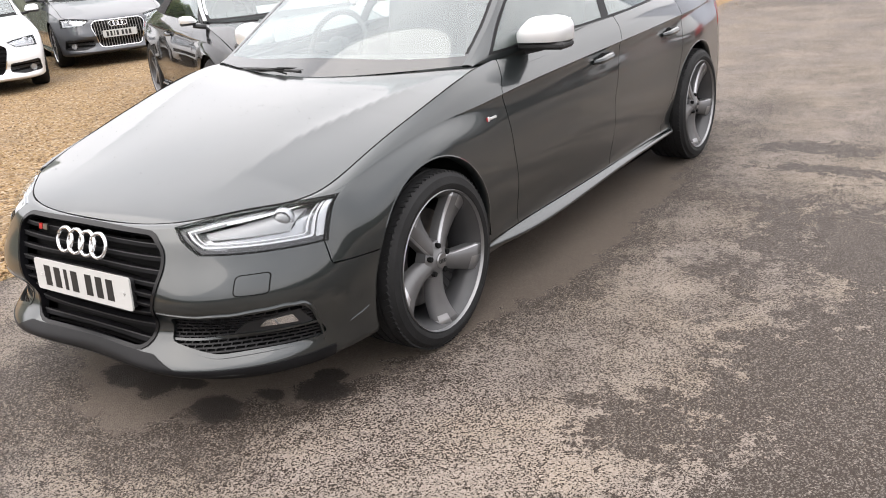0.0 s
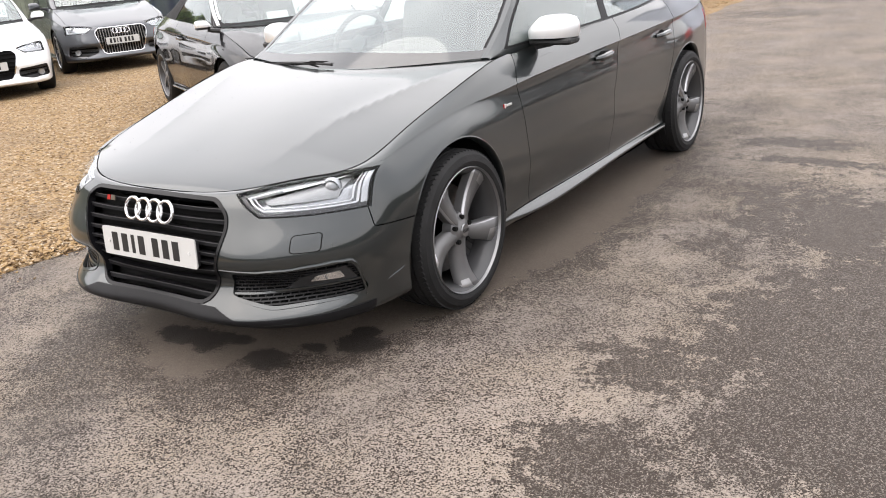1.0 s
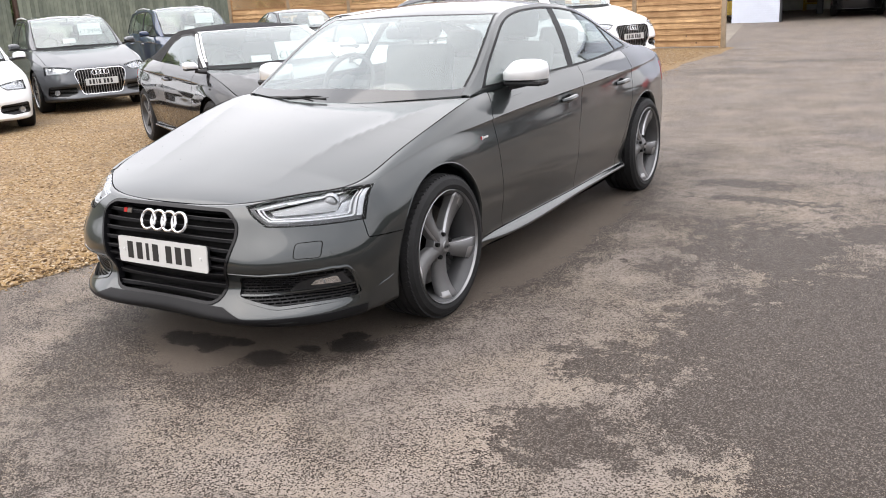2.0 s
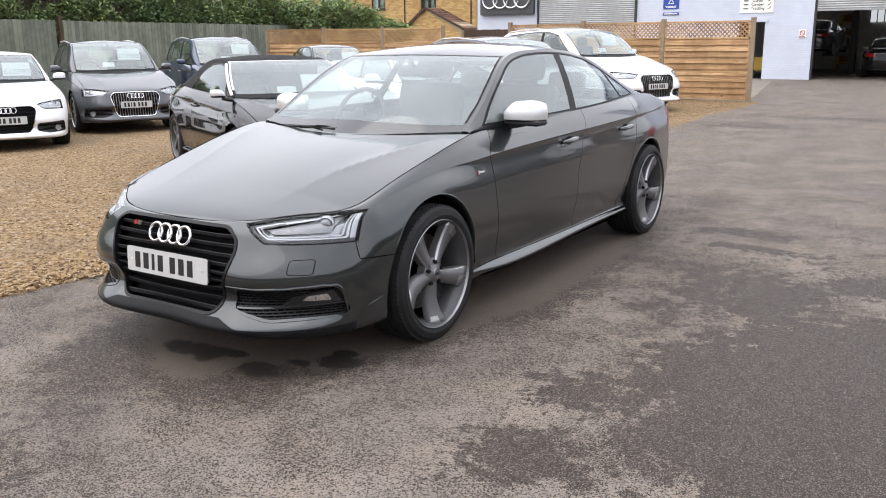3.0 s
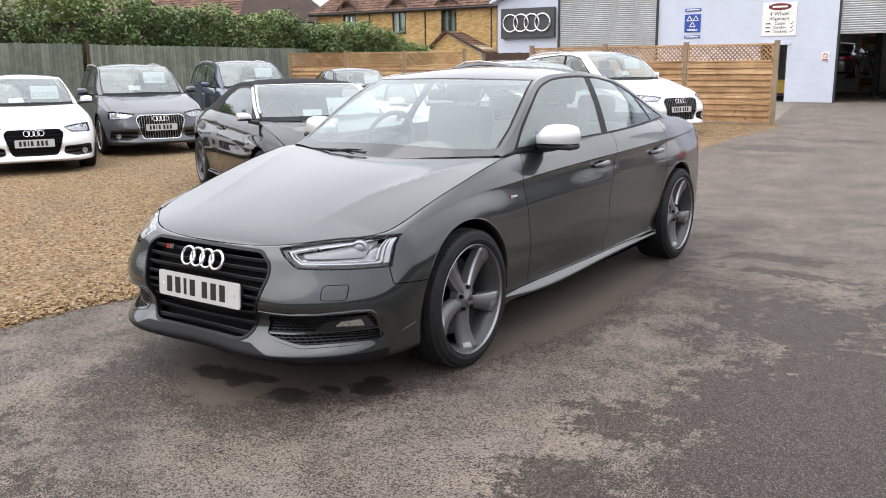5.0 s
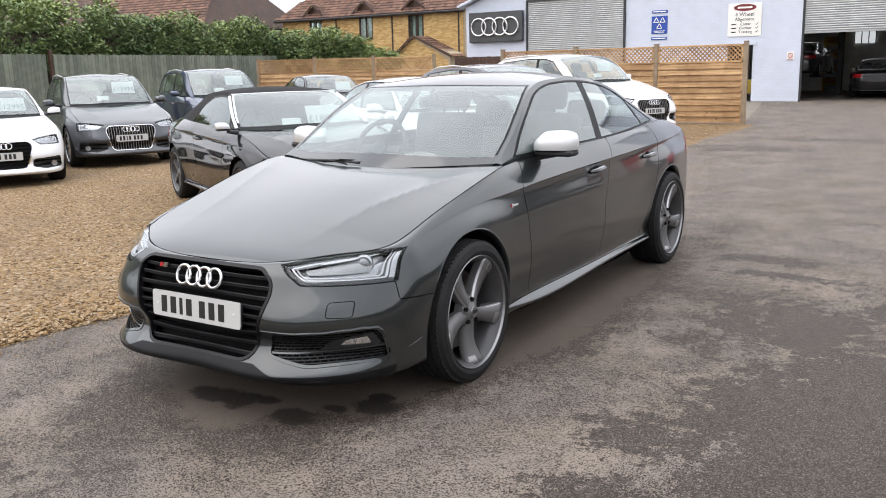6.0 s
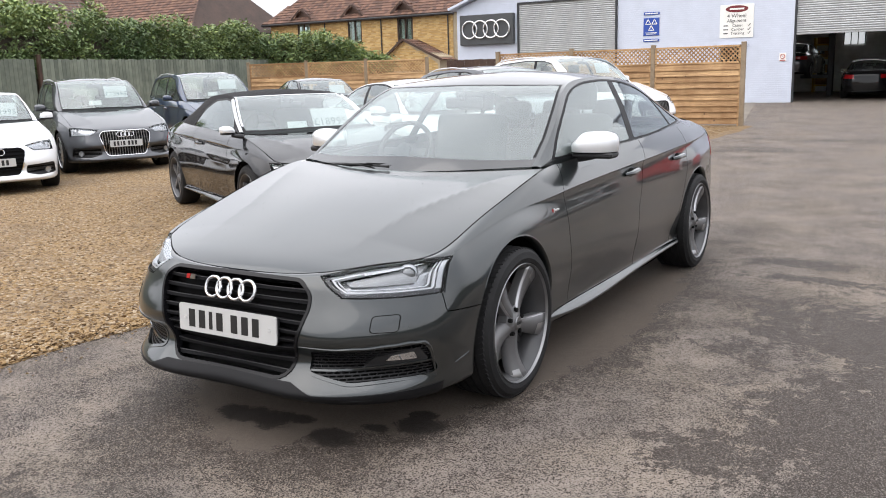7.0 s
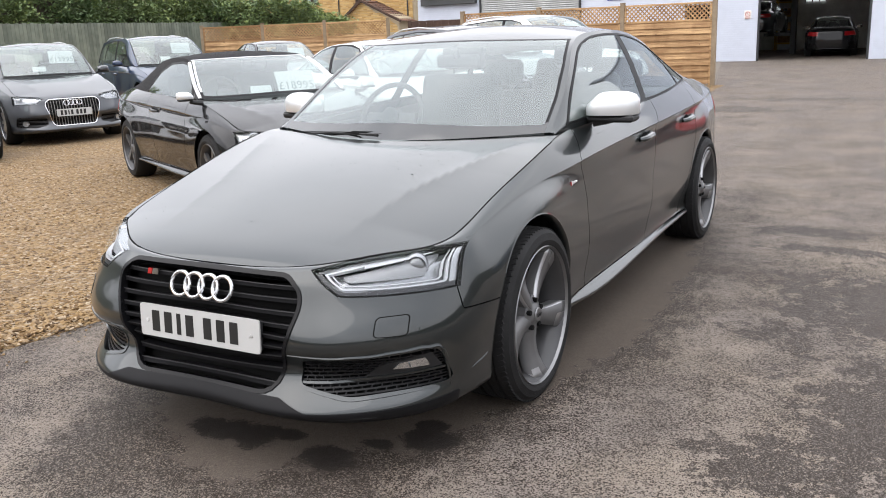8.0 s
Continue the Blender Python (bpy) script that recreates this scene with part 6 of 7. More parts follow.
def gravel_edge(y):
    """x of the border between gravel and asphalt."""
    return -1.66 + 0.05 * math.sin(y * 1.3) + 0.03 * math.sin(y * 4.1 + 1) - 0.02 * max(0, y - 9)


bm = bmesh.new()
rows = [-14 + 0.25 * i for i in range(126)]
pv = None
for y in rows:
    e = gravel_edge(y)
    v = [bm.verts.new((x, y, z + ground_z(x, y))) for x, z in ((e + 0.03, 0.001), (e - 0.10, 0.012), (e - 0.8, 0.016), (-4, .016), (-6, .016), (-9, 0.016), (-13, .016), (-21, 0.016))]
    if pv:
        for i in range(7):
            bm.faces.new((pv[i], pv[i + 1], v[i + 1], v[i]))
    pv = v
gravel = part("gravel_bed", bm, M_GRAVEL, smooth=True)
tagged(gravel, "golden gravel parking strip beside the asphalt", "gravel", kind="structure")


def scatter(name, n, place, lo, hi, mat, label, category):
    """Loose stones, each a small lumpy solid, in one mesh."""
    ico = [(0, 0, 1), (0.89, 0, 0.45), (0.28, 0.85, 0.45), (-0.72, 0.53, 0.45), (-0.72, -0.53, 0.45), (0.28, -0.85, 0.45), (0.55, 0.4, -0.3), (-0.6, 0.1, -0.3), (0.2, -0.6, -0.3)]
    fc = [(0, 1, 2), (0, 2, 3), (0, 3, 4), (0, 4, 5), (0, 5, 1), (1, 6, 2), (2, 6, 7), (2, 7, 3), (3, 7, 4), (4, 7, 8), (4, 8, 5), (5, 8, 6), (5, 6, 1)]
    V, F = [], []
    for _ in range(n):
        x, y, z = place()
        z += ground_z(x, y)
        s = rng_.uniform(lo, hi)
        q = Euler((rng_.uniform(-.5, .5), rng_.uniform(-.5, .5), rng_.uniform(0, 6.3))).to_matrix()
        sc = Vector((s * rng_.uniform(.8, 1.4), s, s * rng_.uniform(.45, .8)))
        k = len(V)
        for p in ico:
            w = q @ Vector((p[0] * sc.x, p[1] * sc.y, p[2] * sc.z))
            V.append((x + w.x, y + w.y, z + w.z))
        F += [tuple(i + k for i in f) for f in fc]
    ob = obj_from(name, V, F, mat, None, False)
    return tagged(ob, label, category, kind="stuff")


def near_gravel():
    y = rng_.uniform(-2.5, 9)
    d = rng_.random() ** 1.7 * 6.5
    return gravel_edge(y) - d + rng_.uniform(-.05, .06), y, 0.014


scatter("gravel_stones", 42000, near_gravel, 0.007, 0.016, M_STONES, "loose golden gravel stones", "gravel")
scatter("gravel_stones", 9000, lambda: (rng_.uniform(-8.4, -1.9), rng_.uniform(10.5, 17), 0.014), 0.010, 0.02, M_STONES, "loose golden gravel stones by the fence", "gravel")


def stray():
    y = rng_.uniform(-2.5, 12)
    return gravel_edge(y) + abs(rng_.gauss(0, .16)), y, 0.003


scatter("stray_stones", 500, stray, 0.005, 0.011, M_STONES, "stray gravel stones on the asphalt", "gravel")


# ---- fences ----
def lattice_panel(parent, length, m, z1, zl):
    """Overlapping boards below, trellis above, in a frame. m: at the lower corner, x along the fence, y away from the yard."""
    n = 10
    h = (zl - 0.06) / n
    for i in range(n):
        bm = bmesh.new()
        z = 0.05 + h * i
        wob = rng_.uniform(-.006, .006)
        prof = [(0.0, z), (0.018, z), (0.034, z + h + 0.025), (0.022, z + h + 0.03 + wob)]
        k = 14
        ring = []
        for a in range(k + 1):
            x = 0.03 + (length - 0.06) * a / k
            dz = 0.003 * math.sin(a * 1.3 + i * 2.1) + rng_.uniform(-.003, .003)
            ring.append([bm.verts.new(m @ Vector((x, (-0.022, -0.050, -0.012, 0.008)[j], p[1] + dz))) for j, p in enumerate(prof)])
        for a in range(k):
            for j in range(4):
                bm.faces.new((ring[a][j], ring[a + 1][j], ring[a + 1][(j + 1) % 4], ring[a][(j + 1) % 4]))
        bm.faces.new(ring[0])
        bm.faces.new(ring[-1][::-1])
        part("board", bm, M_PINE, parent)
    bm = bmesh.new()
    for z, t in ((zl + 0.01, 0.04), (z1 - 0.02, 0.045)):
        box(bm, (length / 2, -0.012, z), (length, 0.045, t), 0.004, m)
    for x in (0.02, length - 0.02):
        box(bm, (x, -0.012, z1 / 2), (0.04, 0.045, z1 - 0.02), 0.004, m)
    part("panel_frame", bm, M_PINE, parent)
    bm = bmesh.new()
    hh, st = z1 - zl - 0.05, 0.098
    x0, x1, za = 0.04, length - 0.04, zl + 0.03
    for d in (1, -1):
        k = int((x1 - x0 + hh) / st) + 1
        for i in range(k + 1):
            a = x0 - hh + st * i if d > 0 else x0 + st * i
            p, q = (a, za), (a + hh * d, za + hh)
            # clip to the opening
            lo, hi = 0.0, 1.0
            if d > 0:
                lo, hi = max(lo, (x0 - a) / hh), min(hi, (x1 - a) / hh)
            else:
                lo, hi = max(lo, (a - x1) / hh), min(hi, (a - x0) / hh)
            if hi - lo < 0.05:
                continue
            s = Vector((a + hh * d * lo, 0, za + hh * lo))
            e = Vector((a + hh * d * hi, 0, za + hh * hi))
            c, ln = (s + e) / 2, (e - s).length
            bm = bmesh.new()
            box(bm, (0, 0, 0), (ln, 0.009, 0.030), 0, m @ Matrix.Translation((c.x, -0.012 + 0.006 * d, c.z)) @ Matrix.Rotation(-math.atan2(e.z - s.z, e.x - s.x), 4, "Y"))
            part("trellis_lath", bm, M_PINE, parent)


def fence_run(p0, p1, n, z1, zl, label, post_first=True, post_last=True):
    p0, p1 = Vector(p0), Vector(p1)
    d = (p1 - p0)
    ang = math.atan2(d.y, d.x)
    L = d.length / n
    fc = empty("lattice_fence", Matrix.Identity(4), label, "fence")
    for i in range(n):
        m = Matrix.Translation(p0 + d * (i / n)) @ Matrix.Rotation(ang, 4, "Z")
        lattice_panel(fc, L - 0.10, m @ Matrix.Translation((0.05, 0, 0)), z1, zl)
    for i in range(n + 1):
        if (i == 0 and not post_first) or (i == n and not post_last):
            continue
        q = p0 + d * (i / n)
        bm = bmesh.new()
        m = Matrix.Translation(q) @ Matrix.Rotation(ang, 4, "Z")
        box(bm, (0, 0, (z1 + 0.05) / 2), (0.1, 0.1, z1 + 0.05), 0.008, m)
        box(bm, (0, 0, z1 + 0.055), (0.116, 0.116, 0.02), 0.008, m)
        part("post", bm, M_POST, fc)
    return fc


fence_run((-8.2, 17.1, 0), (-2.02, 17.1, 0), 3, 1.81, 1.42, "honey-coloured timber fence with trellis top on gravel")
fence_run((-18.3, 18.5, 0), (-12.6, 20.6, 0), 3, 1.83, 1.38, "honey-coloured timber fence with trellis top at the yard's far side")

GF = [(-16.2, -9.0), (-17.7, 8.0), (-19.6, 21.5)]
green = empty("board_fence", Matrix.Identity(4), "weathered grey-green close-board timber fence", "fence")
for (ax, ay), (bx, by) in zip(GF, GF[1:]):
    a, b = Vector((ax, ay, 0)), Vector((bx, by, 0))
    d = (b - a).normalized()
    L, s = (b - a).length, 0.0
    ang = math.atan2(d.y, d.x)
    while s < L:
        m = Matrix.Translation(a + d * s) @ Matrix.Rotation(ang + 0.06, 4, "Z")
        if (a + d * s - Vector((-18.07, 10.6, 0))).length < 0.09:
            s += 0.128
            continue
        bm = bmesh.new()
        h = 2.02 + rng_.uniform(-.012, .012)
        box(bm, (0.07, 0, h / 2), (0.145, 0.02, h), 0.003, m)
        part("board", bm, M_GREENF, green)
        s += 0.128
bm = bmesh.new()
box(bm, (-18.12, 10.72, 1.07), (0.09, 0.09, 2.14), 0.006, None)
part("post", bm, M_TIMBER, green, "dark gap post between two runs of boards")
# low grey boards between the trellis fence and the workshop
gap_f = empty("board_fence", Matrix.Identity(4), "old grey boards between trellis fence and workshop", "fence")
for i in range(14):
    bm = bmesh.new()
    box(bm, (0.07, 0, 0.9), (0.145, 0.02, 1.8 + rng_.uniform(-.02, .02)), 0.003, Matrix.Translation((-13.9 + 0.148 * i, 24.0 + 0.01 * (i % 2), 0)))
    part("board", bm, M_TIMBER, gap_f)

# ---- hedge behind the green fence ----
leafV, leafF, leafM = [], [], []


def leaf_clump(c, r, n, young):
    for _ in range(n):
        d = Vector((rng_.gauss(0, 1), rng_.gauss(0, 1), rng_.gauss(0, 1))).normalized() * r * rng_.uniform(.55, 1.05)
        p = Vector(c) + Vector((d.x, d.y, d.z * 0.8))
        q = Euler((rng_.uniform(-1.1, 1.1), rng_.uniform(-.9, .9), rng_.uniform(0, 6.3))).to_matrix()
        s = rng_.uniform(.038, .085)
        k = len(leafV)
        for u, v, w in ((-1, 0, 0), (0, -.42, -.12), (1, 0, -.1), (0, .42, -.12)):
            leafV.append(tuple(p + q @ Vector((u * s, v * s, w * s))))
        leafF.append((k, k + 1, k + 2, k + 3))
        leafM.append(1 if rng_.random() < young else 0)


HP = [(-17.6, -9.0, 3.2), (-18.6, 6.0, 3.15), (-19.6, 12.0, 3.45), (-20.2, 16.0, 3.25), (-20.4, 20.0, 3.1), (-18.6, 23.0, 2.75), (-16.9, 24.4, 2.1)]
for (ax, ay, az), (bx, by, bz) in zip(HP, HP[1:]):
    L = math.hypot(bx - ax, by - ay)
    dense = 1.0 if ay > 0 else 0.35
    for _ in range(int(L * 46 * dense)):
        u = rng_.random()
        h = az + (bz - az) * u + 0.25 * math.sin(ay * 2 + u * L * 1.7) * 0.6
        zz = rng_.uniform(1.6, h)
        wdt = rng_.uniform(-.45, .55)
        leaf_clump((ax + (bx - ax) * u + wdt * 0.95, ay + (by - ay) * u - wdt * .3, zz), rng_.uniform(.22, .42), 105 if dense == 1 else 30, 0.12 + 0.6 * max(0, (zz - h + 0.6)))
hedge = obj_from("hedge", leafV, leafF, None, None, False, mats=[M_LEAF, M_LEAF2], mat_ids=leafM)
tagged(hedge, "dense green laurel hedge with paler young shoots above the fence", "hedge", kind="stuff")
bm = bmesh.new()
for (ax, ay, az), (bx, by, bz) in zip(HP, HP[1:]):
    d = Vector((bx - ax, by - ay, 0))
    m = Matrix.Translation((ax, ay, 0)) @ Matrix.Rotation(math.atan2(d.y, d.x), 4, "Z")
    box(bm, (d.length / 2, 0, (az + bz) / 4 - 0.3), (d.length, 0.35, (az + bz) / 2 - 0.65), 0.1, m)
core = part("hedge_core", bm, M_TWIG)
tagged(core, "dark woody inside of the hedge", "hedge", kind="stuff")


# ---- workshop ----
WY, WX0, WX1 = 29.2, -16.47, 9.0
wall = new("wall_workshop")
tagged(wall, "white-painted blockwork workshop front with roller doors", "wall", kind="structure")


def gable(x):
    return 3.92 + (x - WX0) * 0.36 if x < -4 else 3.92 + 12.47 * 0.36


OPEN = [(-13.62, -9.40, 0, 4.0), (-5.55, -4.66, 0, 1.97), (-3.06, 0.46, 0, 4.0)]
xs = sorted({WX0, WX1, -4.0, *[o[0] for o in OPEN], *[o[1] for o in OPEN]})
for a, b in zip(xs, xs[1:]):
    o = next((q for q in OPEN if q[0] <= a and b <= q[1]), None)
    z0 = o[3] if o else 0.0
    bm = bmesh.new()
    prism(bm, [(a, z0), (b, z0), (b, gable(b)), (a, gable(a))], 0.24, Matrix.Translation((0, WY, 0)) @ Matrix.Rotation(radians(90), 4, "X") @ Matrix.Translation((0, 0, -0.24)))
    part("wall_bay", bm, M_BLOCK, wall)
bm = bmesh.new()
L = 12.5 / math.cos(math.atan(.36))
m = Matrix.Translation((WX0 - 0.25, WY - 0.15, gable(WX0) - 0.05)) @ Matrix.Rotation(-math.atan(.36), 4, "Y")
box(bm, (L / 2, 6, 0.06), (L, 12.3, 0.10), 0.01, m)
part("roof_edge", bm, M_BLOCK, wall)
bm = bmesh.new()
box(bm, (2.6, WY + 6, gable(0) + 0.02), (13.5, 12.3, 0.12))
part("roof_edge", bm, M_BLOCK, wall)
# inside of the workshop
room = new("wall_workshop_inside")
tagged(room, "dim workshop interior", "wall", kind="structure")
bm = bmesh.new()
box(bm, (-4, WY + 11.5, 2), (25, 0.2, 4))
box(bm, (WX0 + 0.1, WY + 6, 2), (0.2, 11, 4))
box(bm, (WX1 - 0.1, WY + 6, 2.5), (0.2, 11.4, 5))
box(bm, (-6.2, WY + 5, 2.2), (0.15, 9.6, 4.4))
part("inner_wall", bm, M_GARAGE, room)
ceil = bmesh.new()
box(ceil, (-4, WY + 6, 4.5), (24.5, 11.6, 0.1))
tagged(part("ceiling", ceil, M_GARAGE), "dark workshop ceiling", "ceiling", kind="structure")


# daylight windows and a yellow storage rack at the back of the workshop
M_DAY = material("daylight_pane", (0.86, 0.9, 0.92), 0.4, emit=0.35)
M_YELLOW = material("yellow_rack_paint", (0.55, 0.38, 0.06), 0.5, vary=0.2)
win = tagged(new("window_1"), "daylit window at the back of the workshop", "window", kind="structure")
for k in range(3):
    bm = bmesh.new()
    box(bm, (-2.70 + 0.29 * k, 40.55, 2.35), (0.26, 0.03, 0.50), 0.0)
    part("pane", bm, M_DAY, win)
for k in range(4):
    bm = bmesh.new()
    box(bm, (-2.845 + 0.29 * k, 40.53, 2.35), (0.04, 0.06, 0.58), 0.004)
    part("window_bar", bm, M_FRAME, win)
rack = empty("storage_rack", Matrix.Identity(4), "yellow storage rack with boxes at the back of the workshop", "rack")
for x in (-3.95, -3.25):
    bm = bmesh.new()
    box(bm, (x, 40.0, 1.2), (0.07, 0.5, 2.4), 0.004)
    part("upright", bm, M_YELLOW, rack)
for z in (0.3, 0.9, 1.5, 2.1):
    bm = bmesh.new()
    box(bm, (-3.6, 40.0, z), (0.72, 0.5, 0.06), 0.004)
    part("rack_shelf", bm, M_YELLOW, rack)
    bm = bmesh.new()
    box(bm, (-3.6, 40.0, z + 0.18), (0.5, 0.4, 0.28), 0.01)
    part("storage_box", bm, M_PINE, rack)


def roller(x0, x1, z0, z1, y, label, step=0.075):
    rd = empty("roller_shutter", Matrix.Identity(4), label, "shutter")
    z = z0
    i = 0
    while z < z1:
        bm = bmesh.new()
        prof = [(0, 0), (-0.012, 0.012), (-0.016, step * .5), (-0.012, step - 0.012), (0, step)]
        lo = [bm.verts.new((x0, y + p[0], z + p[1])) for p in prof]
        hi = [bm.verts.new((x1, y + p[0], z + p[1])) for p in prof]
        for k in range(4):
            bm.faces.new((lo[k], hi[k], hi[k + 1], lo[k + 1]))
        bm.faces.new((lo[0], lo[4], hi[4], hi[0]))
        part("slat", bm, M_STEEL, rd, smooth=True, angle=60)
        z += step
    bm = bmesh.new()
    for x in (x0 - 0.03, x1 + 0.03):
        box(bm, (x, y - 0.02, (z1 + min(z0, 0)) / 2), (0.07, 0.09, z1), 0.004)
    box(bm, ((x0 + x1) / 2, y - 0.01, z1 + 0.03), (x1 - x0 + 0.12, 0.1, 0.07), 0.004)
    part("guide", bm, M_FRAME, rd)
    bm = bmesh.new()
    box(bm, ((x0 + x1) / 2, y - 0.005, z0 - 0.03), (x1 - x0, 0.05, 0.06), 0.006)
    part("bottom_bar", bm, M_STEEL, rd)


roller(-13.55, -9.47, 0.03, 3.97, WY - 0.02, "closed galvanised roller shutter in the workshop front")
roller(-2.99, 0.39, 2.36, 3.97, WY + 0.06, "half-raised galvanised roller shutter over the workshop bay")


def sign(x0, x1, z0, z1, y, mat, label, thick=0.03, bev=0.004, name="sign"):
    sg = empty(name, Matrix.Identity(4), label, "sign")
    bm = bmesh.new()
    box(bm, ((x0 + x1) / 2, y - thick / 2, (z0 + z1) / 2), (x1 - x0, thick, z1 - z0), bev)
    part("panel", bm, mat, sg)
    return sg


FACE = lambda x, y, z: Matrix.Translation((x, y, z)) @ Matrix.Rotation(radians(90), 4, "X")
sg = sign(-16.23, -13.74, 2.45, 3.66, WY, M_SIGNGREY, "dark grey sign box with four chrome rings on the workshop", 0.2, 0.02)
bm = bmesh.new()
for i in range(4):
    bm = bmesh.new()
    tor(bm, ((i - 1.5) * 0.50, 0, 0.01 * (i % 2)), 0.345, 0.042, 40, 8, FACE(-14.985, WY - 0.23, 3.06))
    part("ring", bm, M_CHROME, sg, smooth=True)
sg = sign(-8.38, -7.78, 2.50, 3.14, WY, M_SIGNBLUE, "blue vehicle-test sign with three white triangles")
bm = bmesh.new()
for cx, cz in ((-.12, .13), (.12, .13), (0, -.09)):
    bm = bmesh.new()
    for k in range(3):
        a0, a1 = radians(90 + 120 * k), radians(210 + 120 * k)
        if (cx, cz) == (0, -.09):
            a0, a1 = a0 + math.pi * 0, a1 + math.pi * 0
        p, q = Vector((cx + .115 * math.cos(a0), cz + .115 * math.sin(a0), 0)), Vector((cx + .115 * math.cos(a1), cz + .115 * math.sin(a1), 0))
        d = q - p
        box(bm, (0, 0, 0), (d.length + 0.02, 0.026, 0.006), 0, FACE(-8.08, WY - 0.034, 2.84) @ Matrix.Translation((p + q) / 2) @ Matrix.Rotation(math.atan2(d.y, d.x), 4, "Z"))
    part("triangle", bm, M_SIGNWHITE, sg)
for w, z in ((.42, -.24), (.36, -.285)):
    bm = bmesh.new()
    box(bm, (0, z, 0), (w, 0.022, 0.006), 0, FACE(-8.08, WY - 0.034, 2.84))
    part("writing_bar", bm, M_SIGNWHITE, sg)
for z in (3.30, 2.33):
    sg = sign(-8.38, -7.78, z - 0.05, z + 0.05, WY, M_SIGNBLUE, "narrow blue sign strip with a white line of writing")
    bm = bmesh.new()
    box(bm, (-8.08, WY - 0.033, z), (0.5, 0.006, 0.035))
    part("writing_bar", bm, M_SIGNWHITE, sg)
sg = sign(-5.57, -4.41, 2.29, 3.43, WY, M_SIGNWHITE, "white wheel alignment sign with maroon oval")
bm = bmesh.new()
cyl(bm, 0.5, 0.5, 0.006, FACE(-4.99, WY - 0.034, 3.28) @ Matrix.Diagonal((.78, .24, 1, 1)), 40)
part("oval", bm, M_MAROON, sg)
bm = bmesh.new()
box(bm, (-4.99, WY - 0.04, 3.28), (0.5, 0.006, 0.06))
part("writing_bar", bm, M_SIGNWHITE, sg)
for i, (tx, sz) in enumerate((("4 Wheel", .19), ("Alignment", .165))):
    lettering(tx, sz, FACE(-4.99, WY - 0.034, 3.04 - 0.165 * i), M_INK, sg)
for i, tx in enumerate(("Caster", "Camber", "Tracking")):
    z = 2.71 - 0.135 * i
    lettering(tx, .135, FACE(-4.95, WY - 0.034, z), M_INK, sg)
    bm = bmesh.new()
    box(bm, (-5.36, WY - 0.034, z), (0.16, 0.005, 0.035))
    for p, q in (((-4.60, z), (-4.575, z - 0.03)), ((-4.575, z - 0.03), (-4.51, z + 0.05))):
        d = Vector((q[0] - p[0], 0, q[1] - p[1]))
        box(bm, (0, 0, 0), (d.length + 0.01, 0.005, 0.018), 0, Matrix.Translation(((p[0] + q[0]) / 2, WY - 0.034, (p[1] + q[1]) / 2)) @ Matrix.Rotation(-math.atan2(d.z, d.x), 4, "Y"))
    part("tick", bm, M_INK, sg)
sg = sign(-3.5, -3.27, 1.43, 1.70, WY, M_SIGNWHITE, "small white safety notice with red ring")
bm = bmesh.new()
tor(bm, (0, 0, 0), 0.075, 0.010, 28, 6, FACE(-3.385, WY - 0.034, 1.585))
box(bm, (0, 0, 0), (0.14, 0.014, 0.004), 0, FACE(-3.385, WY - 0.034, 1.585) @ Matrix.Rotation(radians(-45), 4, "Z"))
part("ring", bm, M_REDBAR, sg)
bm = bmesh.new()
box(bm, (-3.385, WY - 0.034, 1.455), (0.18, 0.005, 0.025))
part("writing_bar", bm, M_REDBAR, sg)
# side door lintel, frames and apron
dr = new("door_1")
tagged(dr, "open dark side doorway of the workshop", "door", kind="structure")
bm = bmesh.new()
box(bm, (-5.1, WY - 0.02, 2.03), (1.1, 0.08, 0.1), 0.004)
part("lintel", bm, M_BLOCK, dr)
bm = bmesh.new()
box(bm, (-5.5, WY + 0.4, 0.985), (0.05, 0.85, 1.95), 0.004)
part("door_leaf", bm, M_FRAME, dr)
bm = bmesh.new()
box(bm, (-4.95, WY + 1.2, 0.5), (0.5, 0.4, 0.5), 0.02)
tagged(part("workshop_bin", bm, M_YELLOW), "yellow workshop bin standing inside the doorway", "bin")
bm = bmesh.new()
prism(bm, [(-8.2, 17.5), (-2.1, 17.5), (-4.2, WY - 0.002), (-16, WY - 0.002)], 0.006, Matrix.Identity(4))
tagged(part("apron", bm, M_CONCRETE), "pale concrete strip in front of the workshop", "pavement", kind="structure")


# ---- houses ----
def tiled_slope(parent, p, u, v, nu, nv, keep=None):
    """Courses of roof tiles: p eaves corner, u along the eaves, v up the slope."""
    p, u, v = Vector(p), Vector(u), Vector(v)
    nrm = u.cross(v).normalized()
    V, F = [], []
    for j in range(nv):
        for i in range(nu):
            a = p + u * ((i + (0.5 if j % 2 else 0)) / nu) + v * (j / nv)
            if keep and not keep(a + u * (0.5 / nu) + v * (0.5 / nv)):
                continue
            du, dv = u / nu * 0.97, v / nv * 1.06
            k = len(V)
            lift = nrm * 0.035
            bow = nrm * 0.018
            for q in (a + lift, a + du * .5 + lift + bow, a + du + lift, a + du + dv, a + du * .5 + dv + bow, a + dv, a, a + du):
                V.append(tuple(q))
            F += [(k, k + 1, k + 4, k + 5), (k + 1, k + 2, k + 3, k + 4), (k + 6, k + 7, k + 2, k), ]
    ob = obj_from("roof_tiles", V, F, M_TILE, parent, False)
    return tagged(ob, kind="stuff")


def solid(parent, name, pts, faces, mat):
    return obj_from(name, pts, faces, mat, parent, False)


